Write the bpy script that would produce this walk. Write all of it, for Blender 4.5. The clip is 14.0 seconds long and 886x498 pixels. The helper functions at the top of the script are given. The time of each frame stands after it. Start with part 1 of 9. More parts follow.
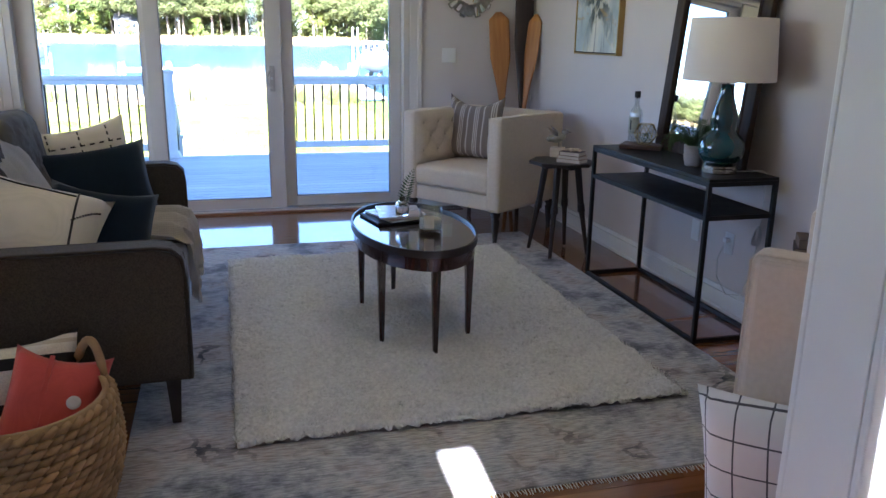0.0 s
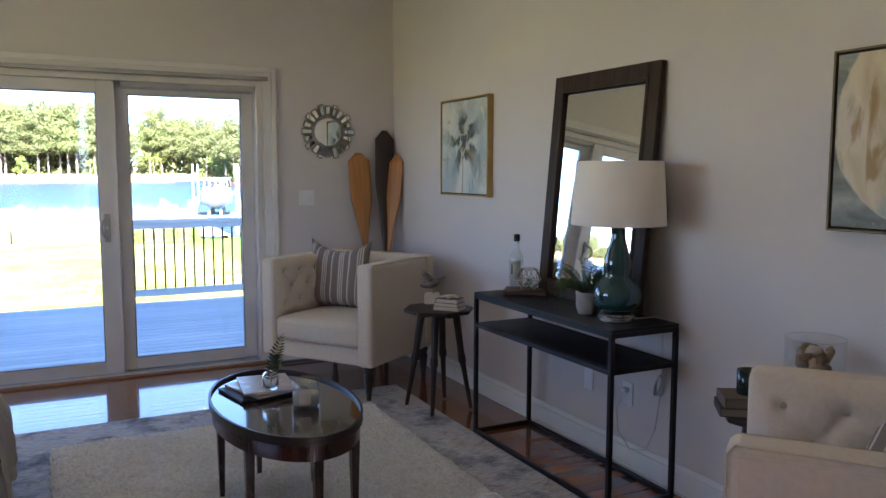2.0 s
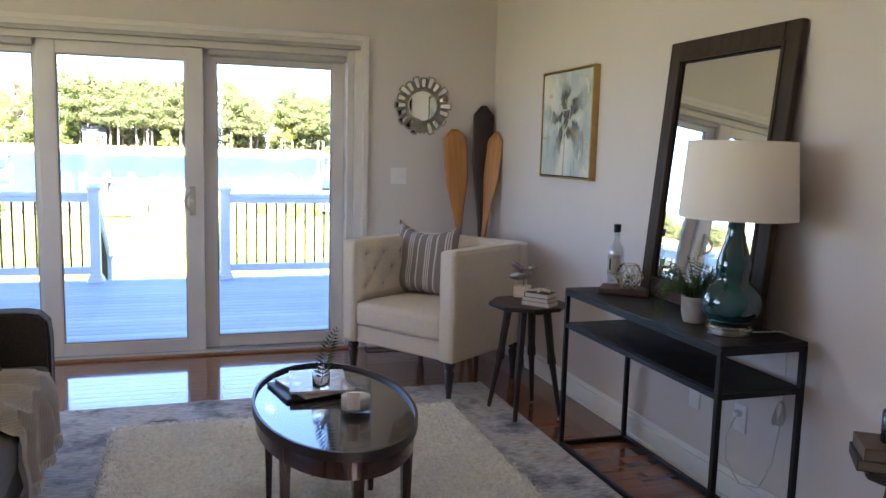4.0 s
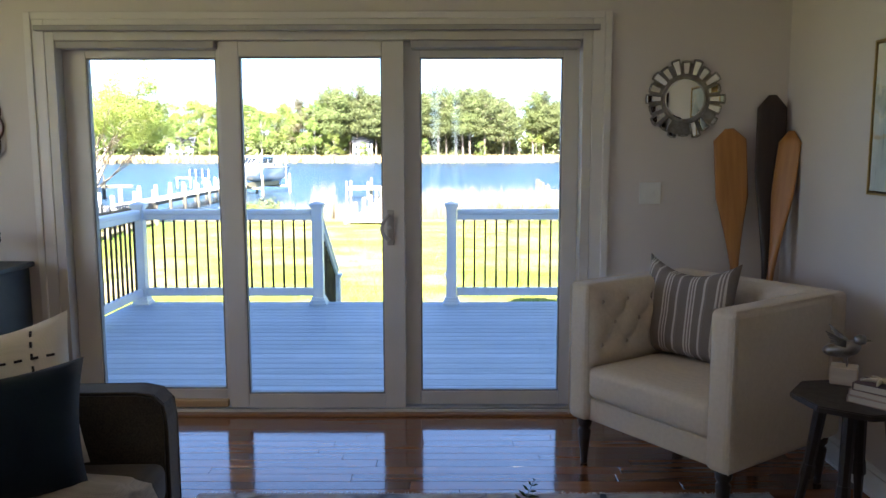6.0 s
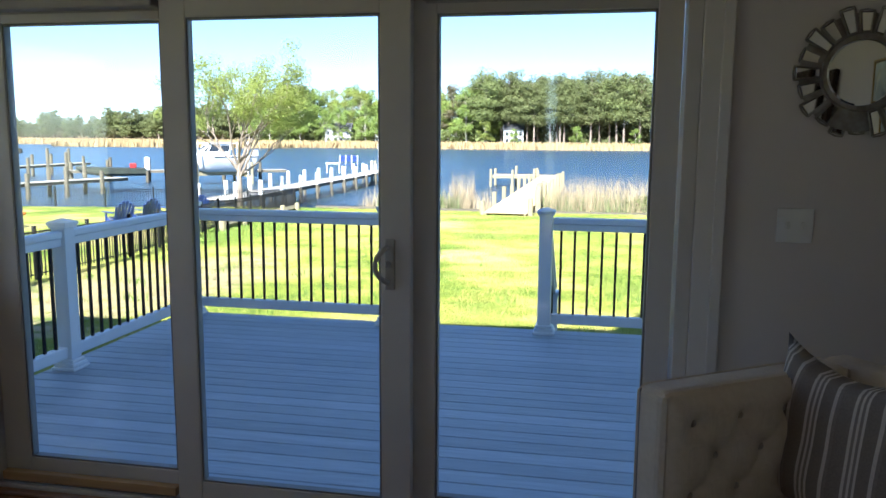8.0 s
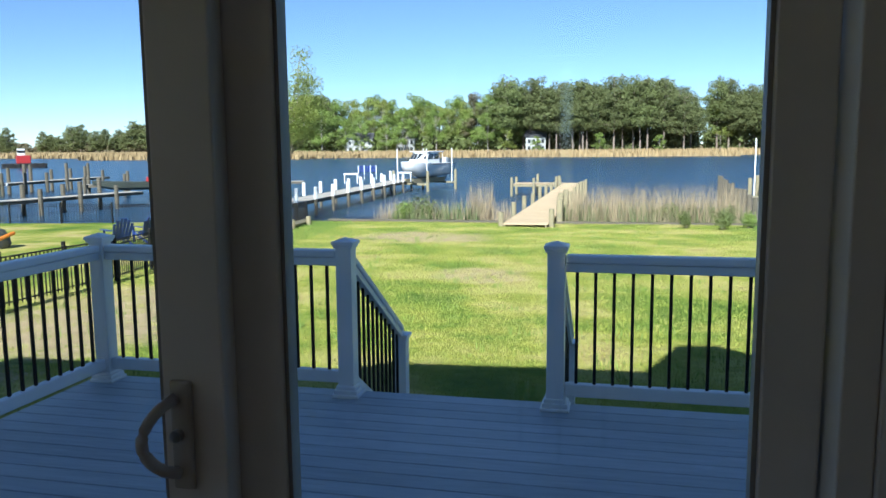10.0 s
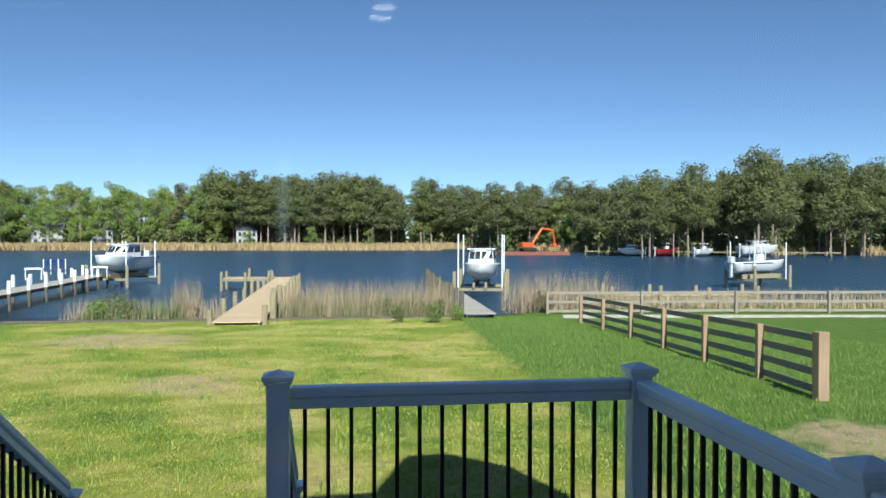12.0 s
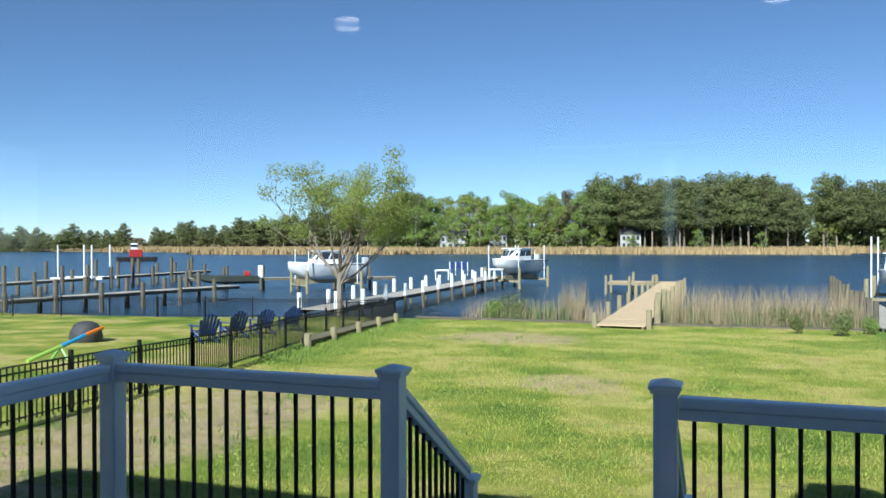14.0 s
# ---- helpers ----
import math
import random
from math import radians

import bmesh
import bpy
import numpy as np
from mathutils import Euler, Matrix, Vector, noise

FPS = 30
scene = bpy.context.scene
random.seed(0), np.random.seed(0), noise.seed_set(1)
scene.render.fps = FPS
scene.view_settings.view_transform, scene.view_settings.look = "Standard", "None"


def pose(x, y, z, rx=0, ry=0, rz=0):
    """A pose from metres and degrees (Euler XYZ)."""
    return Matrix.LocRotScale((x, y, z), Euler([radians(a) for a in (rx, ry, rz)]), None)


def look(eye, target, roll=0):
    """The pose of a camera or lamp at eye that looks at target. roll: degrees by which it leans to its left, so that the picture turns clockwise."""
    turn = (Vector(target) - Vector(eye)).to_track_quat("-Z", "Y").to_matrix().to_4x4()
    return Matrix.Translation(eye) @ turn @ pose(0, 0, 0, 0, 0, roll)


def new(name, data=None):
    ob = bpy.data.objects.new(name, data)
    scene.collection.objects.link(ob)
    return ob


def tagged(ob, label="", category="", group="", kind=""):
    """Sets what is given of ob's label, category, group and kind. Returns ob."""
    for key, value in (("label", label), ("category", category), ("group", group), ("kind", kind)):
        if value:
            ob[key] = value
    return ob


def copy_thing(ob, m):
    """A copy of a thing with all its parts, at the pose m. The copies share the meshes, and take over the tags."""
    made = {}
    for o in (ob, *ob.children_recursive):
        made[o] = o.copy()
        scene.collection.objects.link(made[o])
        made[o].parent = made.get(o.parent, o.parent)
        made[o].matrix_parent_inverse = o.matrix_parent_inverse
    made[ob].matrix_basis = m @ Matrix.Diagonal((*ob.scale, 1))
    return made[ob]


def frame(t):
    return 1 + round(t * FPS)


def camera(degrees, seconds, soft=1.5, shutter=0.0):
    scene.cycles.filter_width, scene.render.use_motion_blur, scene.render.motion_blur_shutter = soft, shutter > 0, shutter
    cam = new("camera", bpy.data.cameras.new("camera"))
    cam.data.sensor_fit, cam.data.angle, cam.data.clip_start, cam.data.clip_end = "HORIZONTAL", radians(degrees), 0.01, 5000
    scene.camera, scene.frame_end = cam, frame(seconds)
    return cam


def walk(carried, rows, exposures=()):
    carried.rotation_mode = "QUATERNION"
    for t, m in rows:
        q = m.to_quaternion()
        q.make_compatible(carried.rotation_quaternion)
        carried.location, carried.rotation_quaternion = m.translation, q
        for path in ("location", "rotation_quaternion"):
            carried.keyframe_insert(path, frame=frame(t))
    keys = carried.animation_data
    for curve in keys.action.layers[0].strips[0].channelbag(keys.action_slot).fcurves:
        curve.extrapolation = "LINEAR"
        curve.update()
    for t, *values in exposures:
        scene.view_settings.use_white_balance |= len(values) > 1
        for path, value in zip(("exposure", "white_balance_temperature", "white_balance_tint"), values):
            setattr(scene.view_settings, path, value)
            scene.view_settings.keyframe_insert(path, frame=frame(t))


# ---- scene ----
cam = camera(58.8, 14.0)
PATH = [
    (0, (-2.51, -6.326, 1.397), (-1.991, -4.467, 0.872), 0.9),
    (0.5, (-2.542, -6.253, 1.421), (-2.142, -4.338, 1.008), 0.1),
    (0.9, (-2.529, -6.117, 1.447), (-2.207, -4.166, 1.148), -0.3),
    (1, (-2.517, -6.09, 1.443), (-2.203, -4.133, 1.174), 0.2),
    (1.5, (-2.473, -5.953, 1.455), (-1.985, -4.023, 1.264), 0.8),
    (2, (-2.493, -5.841, 1.45), (-1.599, -4.063, 1.251), 0.1),
    (2.5, (-2.506, -5.787, 1.438), (-1.383, -4.149, 1.204), -0.1),
    (3, (-2.456, -5.741, 1.433), (-1.305, -4.125, 1.176), 0.6),
    (3.5, (-2.283, -5.671, 1.433), (-1.386, -3.902, 1.175), 1.4),
    (4, (-2.153, -5.494, 1.433), (-1.54, -3.606, 1.183), 1.5),
    (4.2, (-2.102, -5.373, 1.431), (-1.592, -3.454, 1.193), 1.2),
    (6.3, (-1.718, -4.082, 1.476), (-1.808, -2.099, 1.227), 0.3),
    (6.5, (-1.626, -3.947, 1.478), (-1.778, -1.968, 1.228), 0.7),
    (7, (-1.474, -3.613, 1.476), (-1.727, -1.647, 1.21), 1.3),
    (7.2, (-1.432, -3.457, 1.51), (-1.706, -1.494, 1.242), 1.1),
    (9.5, (-1.356, -1.584, 1.535), (-1.888, 0.32, 1.228), -0.0),
    (10, (-1.403, -1.167, 1.543), (-1.844, 0.767, 1.283), -0.5),
    (10.5, (-1.452, -0.806, 1.559), (-1.776, 1.162, 1.412), -0.0),
    (11, (-1.494, -0.536, 1.567), (-1.657, 1.456, 1.493), 0.6),
    (11.5, (-1.52, -0.329, 1.584), (-1.39, 1.667, 1.543), 0.7),
    (12, (-1.517, -0.209, 1.589), (-1.242, 1.772, 1.562), 0.1),
    (12.5, (-1.492, -0.188, 1.594), (-1.336, 1.806, 1.598), -0.3),
    (13, (-1.502, -0.168, 1.595), (-1.646, 1.827, 1.611), 0.0),
    (13.5, (-1.527, -0.148, 1.588), (-1.959, 1.805, 1.585), 0.1),
    (14, (-1.535, -0.146, 1.588), (-2.204, 1.739, 1.572), -0.2),
]

# exposure follows the walk from the dim room to the bright garden
EXPOSURES = [(0.0, 4.0, 5600, 18), (1.0, 4.12, 5700, 19), (2.0, 3.8, 5900, 20), (2.5, 4.33, 6350, 21), (3.0, 4.55, 6500, 21), (4.2, 4.15, 6150, 20), (6.3, 3.15, 6200, 16), (7.2, 2.68, 6000, 14), (9.3, 1.45, 5600, 9), (10.5, 1.0, 5700, 8), (11.5, 0.65, 5900, 7), (12.3, 0.8, 5800, 6), (14.0, 0.82, 5700, 6)]
walk(cam, [(t, look(eye, target, roll)) for t, eye, target, roll in PATH], EXPOSURES)

SUN_EL, SUN_AZ = 37.0, -3.0      # degrees; azimuth east of south
world = bpy.data.worlds.new("world")
scene.world = world
world.use_nodes = True
_n = world.node_tree
_sky = _n.nodes.new("ShaderNodeTexSky")
_sky.sky_type = "NISHITA"
_sky.sun_disc = False
_sky.sun_elevation = radians(SUN_EL)
_sky.sun_rotation = radians(180 - SUN_AZ)
_sky.air_density, _sky.dust_density, _sky.ozone_density = 0.8, 0.0, 3.2
_sky.altitude = 1800
_n.nodes["Background"].inputs["Strength"].default_value = 0.07
_n.links.new(_sky.outputs[0], _n.nodes["Background"].inputs["Color"])
_sl = bpy.data.lights.new("sun", "SUN")
_sl.energy, _sl.angle, _sl.color = 5.0, radians(0.55), (1.0, 0.95, 0.88)
_so = new("sun", _sl)
_a, _e = radians(SUN_AZ), radians(SUN_EL)
_dir = Vector((math.sin(_a) * math.cos(_e), -math.cos(_a) * math.cos(_e), math.sin(_e)))
_so.matrix_world = look(_dir * 60, (0, 0, 0))

# added fill lamp in the unseen side window, standing in for skylight
for name_, x_, y_, z_, rot_, w_, h_, watt in (("fill_light_west", -5.89, -2.45, 1.5, (90, 0, -90), 2.2, 1.5, 1.25),):
    la = bpy.data.lights.new(name_, "AREA")
    la.shape, la.size, la.size_y, la.energy, la.color = "RECTANGLE", w_, h_, watt, (1.0, 0.93, 0.87)
    lo_ = new(name_, la)
    lo_.matrix_world = pose(x_, y_, z_, *rot_)
# ---------- mesh tools ----------
def link(name, bm, material, parent=None, label="", smooth=False, loc=None):
    me = bpy.data.meshes.new(name)
    if smooth:
        for f in bm.faces:
            f.smooth = True
    bm.to_mesh(me)
    bm.free()
    if material is not None:
        me.materials.append(material)
    ob = new(name, me)
    if parent is not None:
        ob.parent = parent
    if loc is not None:
        ob.location = loc
    if label:
        ob["label"] = label
    return ob


def part(name, bm, material, parent, label="", smooth=False, loc=None):
    return link(name, bm, material, parent, label, smooth, loc)


def thing(name, label, category, loc=(0, 0, 0), rz=0.0, group="", kind=""):
    ob = new(name)
    ob.empty_display_size = 0.1
    ob.matrix_basis = pose(loc[0], loc[1], loc[2], 0, 0, rz)
    return tagged(ob, label, category, group, kind)


def box(bm, lo, hi, bevel=0.0, seg=2, m=None):
    r = bmesh.ops.create_cube(bm, size=1.0)
    vs = r["verts"]
    c = [(a + b) / 2 for a, b in zip(lo, hi)]
    d = [abs(b - a) for a, b in zip(lo, hi)]
    for v in vs:
        v.co = Vector((v.co.x * d[0] + c[0], v.co.y * d[1] + c[1], v.co.z * d[2] + c[2]))
    if bevel > 0:
        es = list({e for v in vs for e in v.link_edges})
        r = bmesh.ops.bevel(bm, geom=es, offset=min(bevel, min(d) * 0.45), segments=seg, affect="EDGES", profile=0.5)
        vs = list({v for f in r["faces"] for v in f.verts} | {v for v in vs if v.is_valid})
    if m is not None:
        bmesh.ops.transform(bm, matrix=m, verts=[v for v in vs if v.is_valid])
    return vs


def boxes(*items, bevel=0.0, seg=2):
    bm = bmesh.new()
    for lo, hi in items:
        box(bm, lo, hi, bevel, seg)
    return bm


def onebox(lo, hi, bevel=0.0, seg=2):
    return boxes((lo, hi), bevel=bevel, seg=seg)


def lathe(bm, profile, n=24, center=(0, 0, 0), m=None):
    """Turns (radius, z) pairs round the z axis."""
    rings, made = [], []
    for r, z in profile:
        if r < 1e-5:
            rings.append([bm.verts.new((center[0], center[1], center[2] + z))])
        else:
            rings.append([bm.verts.new((center[0] + r * math.cos(2 * math.pi * i / n), center[1] + r * math.sin(2 * math.pi * i / n), center[2] + z)) for i in range(n)])
        made += rings[-1]
    for a, b in zip(rings, rings[1:]):
        for i in range(n):
            j = (i + 1) % n
            if len(a) == 1 and len(b) == 1:
                continue
            if len(a) == 1:
                bm.faces.new((a[0], b[j], b[i]))
            elif len(b) == 1:
                bm.faces.new((a[i], a[j], b[0]))
            else:
                bm.faces.new((a[i], a[j], b[j], b[i]))
    if m is not None:
        bmesh.ops.transform(bm, matrix=m, verts=made)
    return made


def tube(bm, pts, r, n=6, r2=None, closed=False):
    """A round rod along points; the radius runs from r to r2."""
    pts = [Vector(p) for p in pts]
    k = len(pts)
    rings = []
    up = Vector((0, 0, 1))
    for i, p in enumerate(pts):
        if closed:
            d = pts[(i + 1) % k] - pts[i - 1]
        else:
            d = pts[min(i + 1, k - 1)] - pts[max(i - 1, 0)]
        d.normalize()
        ref = up if abs(d.z) < 0.95 else Vector((1, 0, 0))
        a = d.cross(ref).normalized()
        b = a.cross(d)
        rr = r if r2 is None else r + (r2 - r) * i / max(1, k - 1)
        rings.append([bm.verts.new(p + (a * math.cos(2 * math.pi * q / n) + b * math.sin(2 * math.pi * q / n)) * rr) for q in range(n)])
    for i in range(k if closed else k - 1):
        a, b = rings[i], rings[(i + 1) % k]
        for q in range(n):
            bm.faces.new((a[q], a[(q + 1) % n], b[(q + 1) % n], b[q]))
    if not closed:
        bm.faces.new(list(reversed(rings[0])))
        bm.faces.new(rings[-1])
    return bm


def taper(bm, x, y, z0, z1, w0, w1, tilt=(0, 0)):
    """A square leg, w0 wide at z0 and w1 at z1; tilt moves its foot."""
    q = []
    for z, w, dx, dy in ((z0, w0, tilt[0], tilt[1]), (z1, w1, 0, 0)):
        q.append([bm.verts.new((x + dx + sx * w / 2, y + dy + sy * w / 2, z)) for sx, sy in ((-1, -1), (1, -1), (1, 1), (-1, 1))])
    a, b = q
    for i in range(4):
        bm.faces.new((a[i], a[(i + 1) % 4], b[(i + 1) % 4], b[i]))
    bm.faces.new(list(reversed(a)))
    bm.faces.new(b)


def prism(bm, outline, z0, z1):
    a = [bm.verts.new((x, y, z0)) for x, y in outline]
    b = [bm.verts.new((x, y, z1)) for x, y in outline]
    n = len(a)
    for i in range(n):
        bm.faces.new((a[i], a[(i + 1) % n], b[(i + 1) % n], b[i]))
    bm.faces.new(list(reversed(a)))
    bm.faces.new(b)
    return a + b


def pillow(w, h, t, n=14, seed=1, sag=0.06):
    """A soft square cushion lying in xz, thick along y, its base on z = 0."""
    rng = random.Random(seed)
    bm = bmesh.new()
    grid = {}
    for side in (-1, 1):
        for i in range(n + 1):
            for j in range(n + 1):
                u, v = 2 * i / n - 1, 2 * j / n - 1
                edge = i in (0, n) or j in (0, n)
                if edge and side == 1:
                    grid[side, i, j] = grid[-1, i, j]
                    continue
                puff = ((1 - u ** 4) * (1 - v ** 4)) ** 0.55
                pinch = 1 - 0.07 * (1 - abs(v) ** 2) * abs(u) ** 3
                pinch2 = 1 - 0.07 * (1 - abs(u) ** 2) * abs(v) ** 3
                wob = noise.noise(Vector((u * 1.7 + seed, v * 1.7, side * 3.0))) * 0.12
                y = side * t / 2 * puff * (1 + wob)
                dip = -sag * h * max(0, 1 - u * u) * max(0, v) ** 2
                grid[side, i, j] = bm.verts.new((u * w / 2 * pinch, y, h / 2 + v * h / 2 * pinch2 + dip))
    for side in (-1, 1):
        for i in range(n):
            for j in range(n):
                q = [grid[side, i, j], grid[side, i + 1, j], grid[side, i + 1, j + 1], grid[side, i, j + 1]]
                bm.faces.new(q if side == -1 else list(reversed(q)))
    return bm


def loose_cushion(w, h, t, seed=1, n=40):
    """A slumped, wrinkled back cushion lying in xz, thick along y, its base on z = 0."""
    bm = bmesh.new()
    grid = {}
    for side in (-1, 1):
        for i in range(n + 1):
            for j in range(n + 1):
                u, v = 2 * i / n - 1, 2 * j / n - 1
                if (i in (0, n) or j in (0, n)) and side == 1:
                    grid[side, i, j] = grid[-1, i, j]
                    continue
                puff = ((1 - u ** 6) * (1 - v ** 6)) ** 0.42
                q = Vector((u * 2.2 + seed * 3.1, v * 1.6, side * 2.0))
                fold = 1 - abs(noise.noise(q + Vector((0, 0.9 * noise.noise(q * 1.7), 0)))) * 2
                fold2 = 1 - abs(noise.noise(Vector((u * 1.3 + v * 3.2 + seed, v * 5.0 - u * 2.0, side)))) * 2
                edge = max(abs(u), abs(v))
                crease = 0.015 * max(0, fold) ** 4 + 0.010 * max(0, fold2) ** 4
                y = side * (t / 2 * puff * (1 + 0.16 * noise.noise(q * 0.7)) - crease * puff * (1 - edge ** 4))
                sagged = 0.05 * h * noise.noise(Vector((u * 1.8, seed, 4))) * max(0, v) - 0.09 * h * abs(u) ** 4 * max(0, v)
                grid[side, i, j] = bm.verts.new((u * w / 2 * (1 - 0.03 * (1 - v * v)), y - 0.03 * max(0, v) * (1 if side < 0 else 0.3), h / 2 + v * h / 2 + sagged))
    for side in (-1, 1):
        for i in range(n):
            for j in range(n):
                q = [grid[side, i, j], grid[side, i + 1, j], grid[side, i + 1, j + 1], grid[side, i, j + 1]]
                bm.faces.new(q if side == -1 else list(reversed(q)))
    return bm


def soft_block(lo, hi, r=0.05, puff=0.02, n=8, seed=1):
    """An upholstered block with rounded edges and a slightly domed top."""
    bm = onebox(lo, hi, r, 3)
    top = hi[2]
    cx, cy = (lo[0] + hi[0]) / 2, (lo[1] + hi[1]) / 2
    bmesh.ops.subdivide_edges(bm, edges=[e for e in bm.edges if e.calc_length() > 0.15], cuts=5, use_grid_fill=True)
    for v in bm.verts:
        if v.co.z > top - r * 0.8:
            u = (v.co.x - cx) / (hi[0] - lo[0]) * 2
            w = (v.co.y - cy) / (hi[1] - lo[1]) * 2
            v.co.z += puff * max(0, 1 - u * u) * max(0, 1 - w * w) + 0.004 * noise.noise(v.co * 6 + Vector((seed, 0, 0)))
    return bm


def fix_normals(bm):
    bmesh.ops.recalc_face_normals(bm, faces=bm.faces[:])
    return bm


# ---------- materials ----------
def nodes_of(m):
    m.use_nodes = True
    return m.node_tree.nodes, m.node_tree.links, m.node_tree.nodes["Principled BSDF"]


def ramp_node(nt, stops):
    r = nt.nodes.new("ShaderNodeValToRGB")
    e = r.color_ramp.elements
    while len(e) < len(stops):
        e.new(0.5)
    for el, (p, c) in zip(e, stops):
        el.position = p
        el.color = (*c, 1)
    return r


def M(name, c1, c2=None, rough=0.6, metal=0.0, scale=6.0, stretch=(1, 1, 1), bump=0.15, bscale=90.0, bdist=0.002, spec=0.5, coat=0.0, rnd=0.0, detail=4.0, island=False, sheen=0.0, coords="Object"):
    """Two-tone surface: broad stains between c1 and c2, fine grain as relief, varied gloss."""
    m = bpy.data.materials.new(name)
    n, l, p = nodes_of(m)
    c2 = c2 or tuple(min(1, x * 0.78) for x in c1)
    tc = n.new("ShaderNodeTexCoord")
    mp = n.new("ShaderNodeMapping")
    mp.inputs["Scale"].default_value = stretch
    l.new(tc.outputs[coords], mp.inputs["Vector"])
    src = mp.outputs[0]
    if rnd > 0:
        oi = n.new("ShaderNodeNewGeometry" if island else "ShaderNodeObjectInfo")
        add = n.new("ShaderNodeVectorMath")
        add.operation = "ADD"
        sc = n.new("ShaderNodeVectorMath")
        sc.operation = "SCALE"
        sc.inputs[0].default_value = (37.0, 19.0, 11.0)
        l.new(oi.outputs["Random Per Island" if island else "Random"], sc.inputs["Scale"])
        l.new(src, add.inputs[0])
        l.new(sc.outputs[0], add.inputs[1])
        src = add.outputs[0]
    a = n.new("ShaderNodeTexNoise")
    a.inputs["Scale"].default_value, a.inputs["Detail"].default_value = scale, detail
    l.new(src, a.inputs["Vector"])
    rp = ramp_node(m.node_tree, [(0.32, c1), (0.7, c2)])
    l.new(a.outputs["Fac"], rp.inputs[0])
    col = rp.outputs[0]
    if rnd > 0:
        hs = n.new("ShaderNodeHueSaturation")
        mr = n.new("ShaderNodeMapRange")
        mr.inputs["To Min"].default_value, mr.inputs["To Max"].default_value = 1 - rnd, 1 + rnd
        l.new(oi.outputs["Random Per Island" if island else "Random"], mr.inputs["Value"])
        l.new(mr.outputs[0], hs.inputs["Value"])
        l.new(col, hs.inputs["Color"])
        col = hs.outputs[0]
    l.new(col, p.inputs["Base Color"])
    b = n.new("ShaderNodeTexNoise")
    b.inputs["Scale"].default_value, b.inputs["Detail"].default_value = bscale, 3
    l.new(src, b.inputs["Vector"])
    if bump > 0:
        bp = n.new("ShaderNodeBump")
        bp.inputs["Strength"].default_value, bp.inputs["Distance"].default_value = bump, bdist
        l.new(b.outputs["Fac"], bp.inputs["Height"])
        l.new(bp.outputs[0], p.inputs["Normal"])
    rr = n.new("ShaderNodeMapRange")
    rr.inputs["To Min"].default_value, rr.inputs["To Max"].default_value = max(0.02, rough - 0.08), min(1, rough + 0.08)
    l.new(a.outputs["Fac"], rr.inputs["Value"])
    l.new(rr.outputs[0], p.inputs["Roughness"])
    p.inputs["Metallic"].default_value = metal
    p.inputs["Specular IOR Level"].default_value = spec
    p.inputs["Coat Weight"].default_value = coat
    p.inputs["Sheen Weight"].default_value = sheen
    return m


def fabric(name, c1, c2=None, weave=420.0, bump=0.35, scale=5.0, rough=0.92, mix=0.5):
    """Woven cloth: crossed threads in colour and relief over broad unevenness."""
    m = M(name, c1, c2, rough=rough, scale=scale, bump=0.0, spec=0.2, sheen=0.15)
    n, l, p = nodes_of(m)
    tc = n.new("ShaderNodeTexCoord")
    hts = []
    for i, rot in enumerate(((0, 0, 0), (0, radians(90), 0), (0, 0, radians(90)))):
        mp = n.new("ShaderNodeMapping")
        mp.inputs["Rotation"].default_value = rot
        w = n.new("ShaderNodeTexWave")
        w.inputs["Scale"].default_value, w.inputs["Distortion"].default_value = weave / 6.28, 1.2
        w.inputs["Detail"].default_value, w.inputs["Detail Scale"].default_value = 2.0, 0.6
        l.new(tc.outputs["Object"], mp.inputs["Vector"])
        l.new(mp.outputs[0], w.inputs["Vector"])
        hts.append(w.outputs["Fac"])
    ad = n.new("ShaderNodeMath")
    ad.operation = "ADD"
    l.new(hts[0], ad.inputs[0])
    l.new(hts[1], ad.inputs[1])
    ad2 = n.new("ShaderNodeMath")
    ad2.operation = "ADD"
    l.new(ad.outputs[0], ad2.inputs[0])
    l.new(hts[2], ad2.inputs[1])
    fine = n.new("ShaderNodeTexNoise")
    fine.inputs["Scale"].default_value, fine.inputs["Detail"].default_value = weave * 0.6, 2
    l.new(tc.outputs["Object"], fine.inputs["Vector"])
    ad3 = n.new("ShaderNodeMath")
    ad3.operation = "ADD"
    l.new(ad2.outputs[0], ad3.inputs[0])
    l.new(fine.outputs["Fac"], ad3.inputs[1])
    bp = n.new("ShaderNodeBump")
    bp.inputs["Strength"].default_value, bp.inputs["Distance"].default_value = bump, 0.001
    l.new(ad3.outputs[0], bp.inputs["Height"])
    l.new(bp.outputs[0], p.inputs["Normal"])
    src = p.inputs["Base Color"].links[0].from_socket
    mx = n.new("ShaderNodeMix")
    mx.data_type, mx.blend_type = "RGBA", "MULTIPLY"
    mx.inputs["Factor"].default_value = mix
    rp = ramp_node(m.node_tree, [(0.15, (0.55, 0.55, 0.55)), (0.65, (1, 1, 1))])
    dv = n.new("ShaderNodeMath")
    dv.operation = "MULTIPLY"
    dv.inputs[1].default_value = 0.28
    l.new(ad3.outputs[0], dv.inputs[0])
    l.new(dv.outputs[0], rp.inputs[0])
    l.new(src, mx.inputs["A"])
    l.new(rp.outputs[0], mx.inputs["B"])
    l.new(mx.outputs["Result"], p.inputs["Base Color"])
    return m


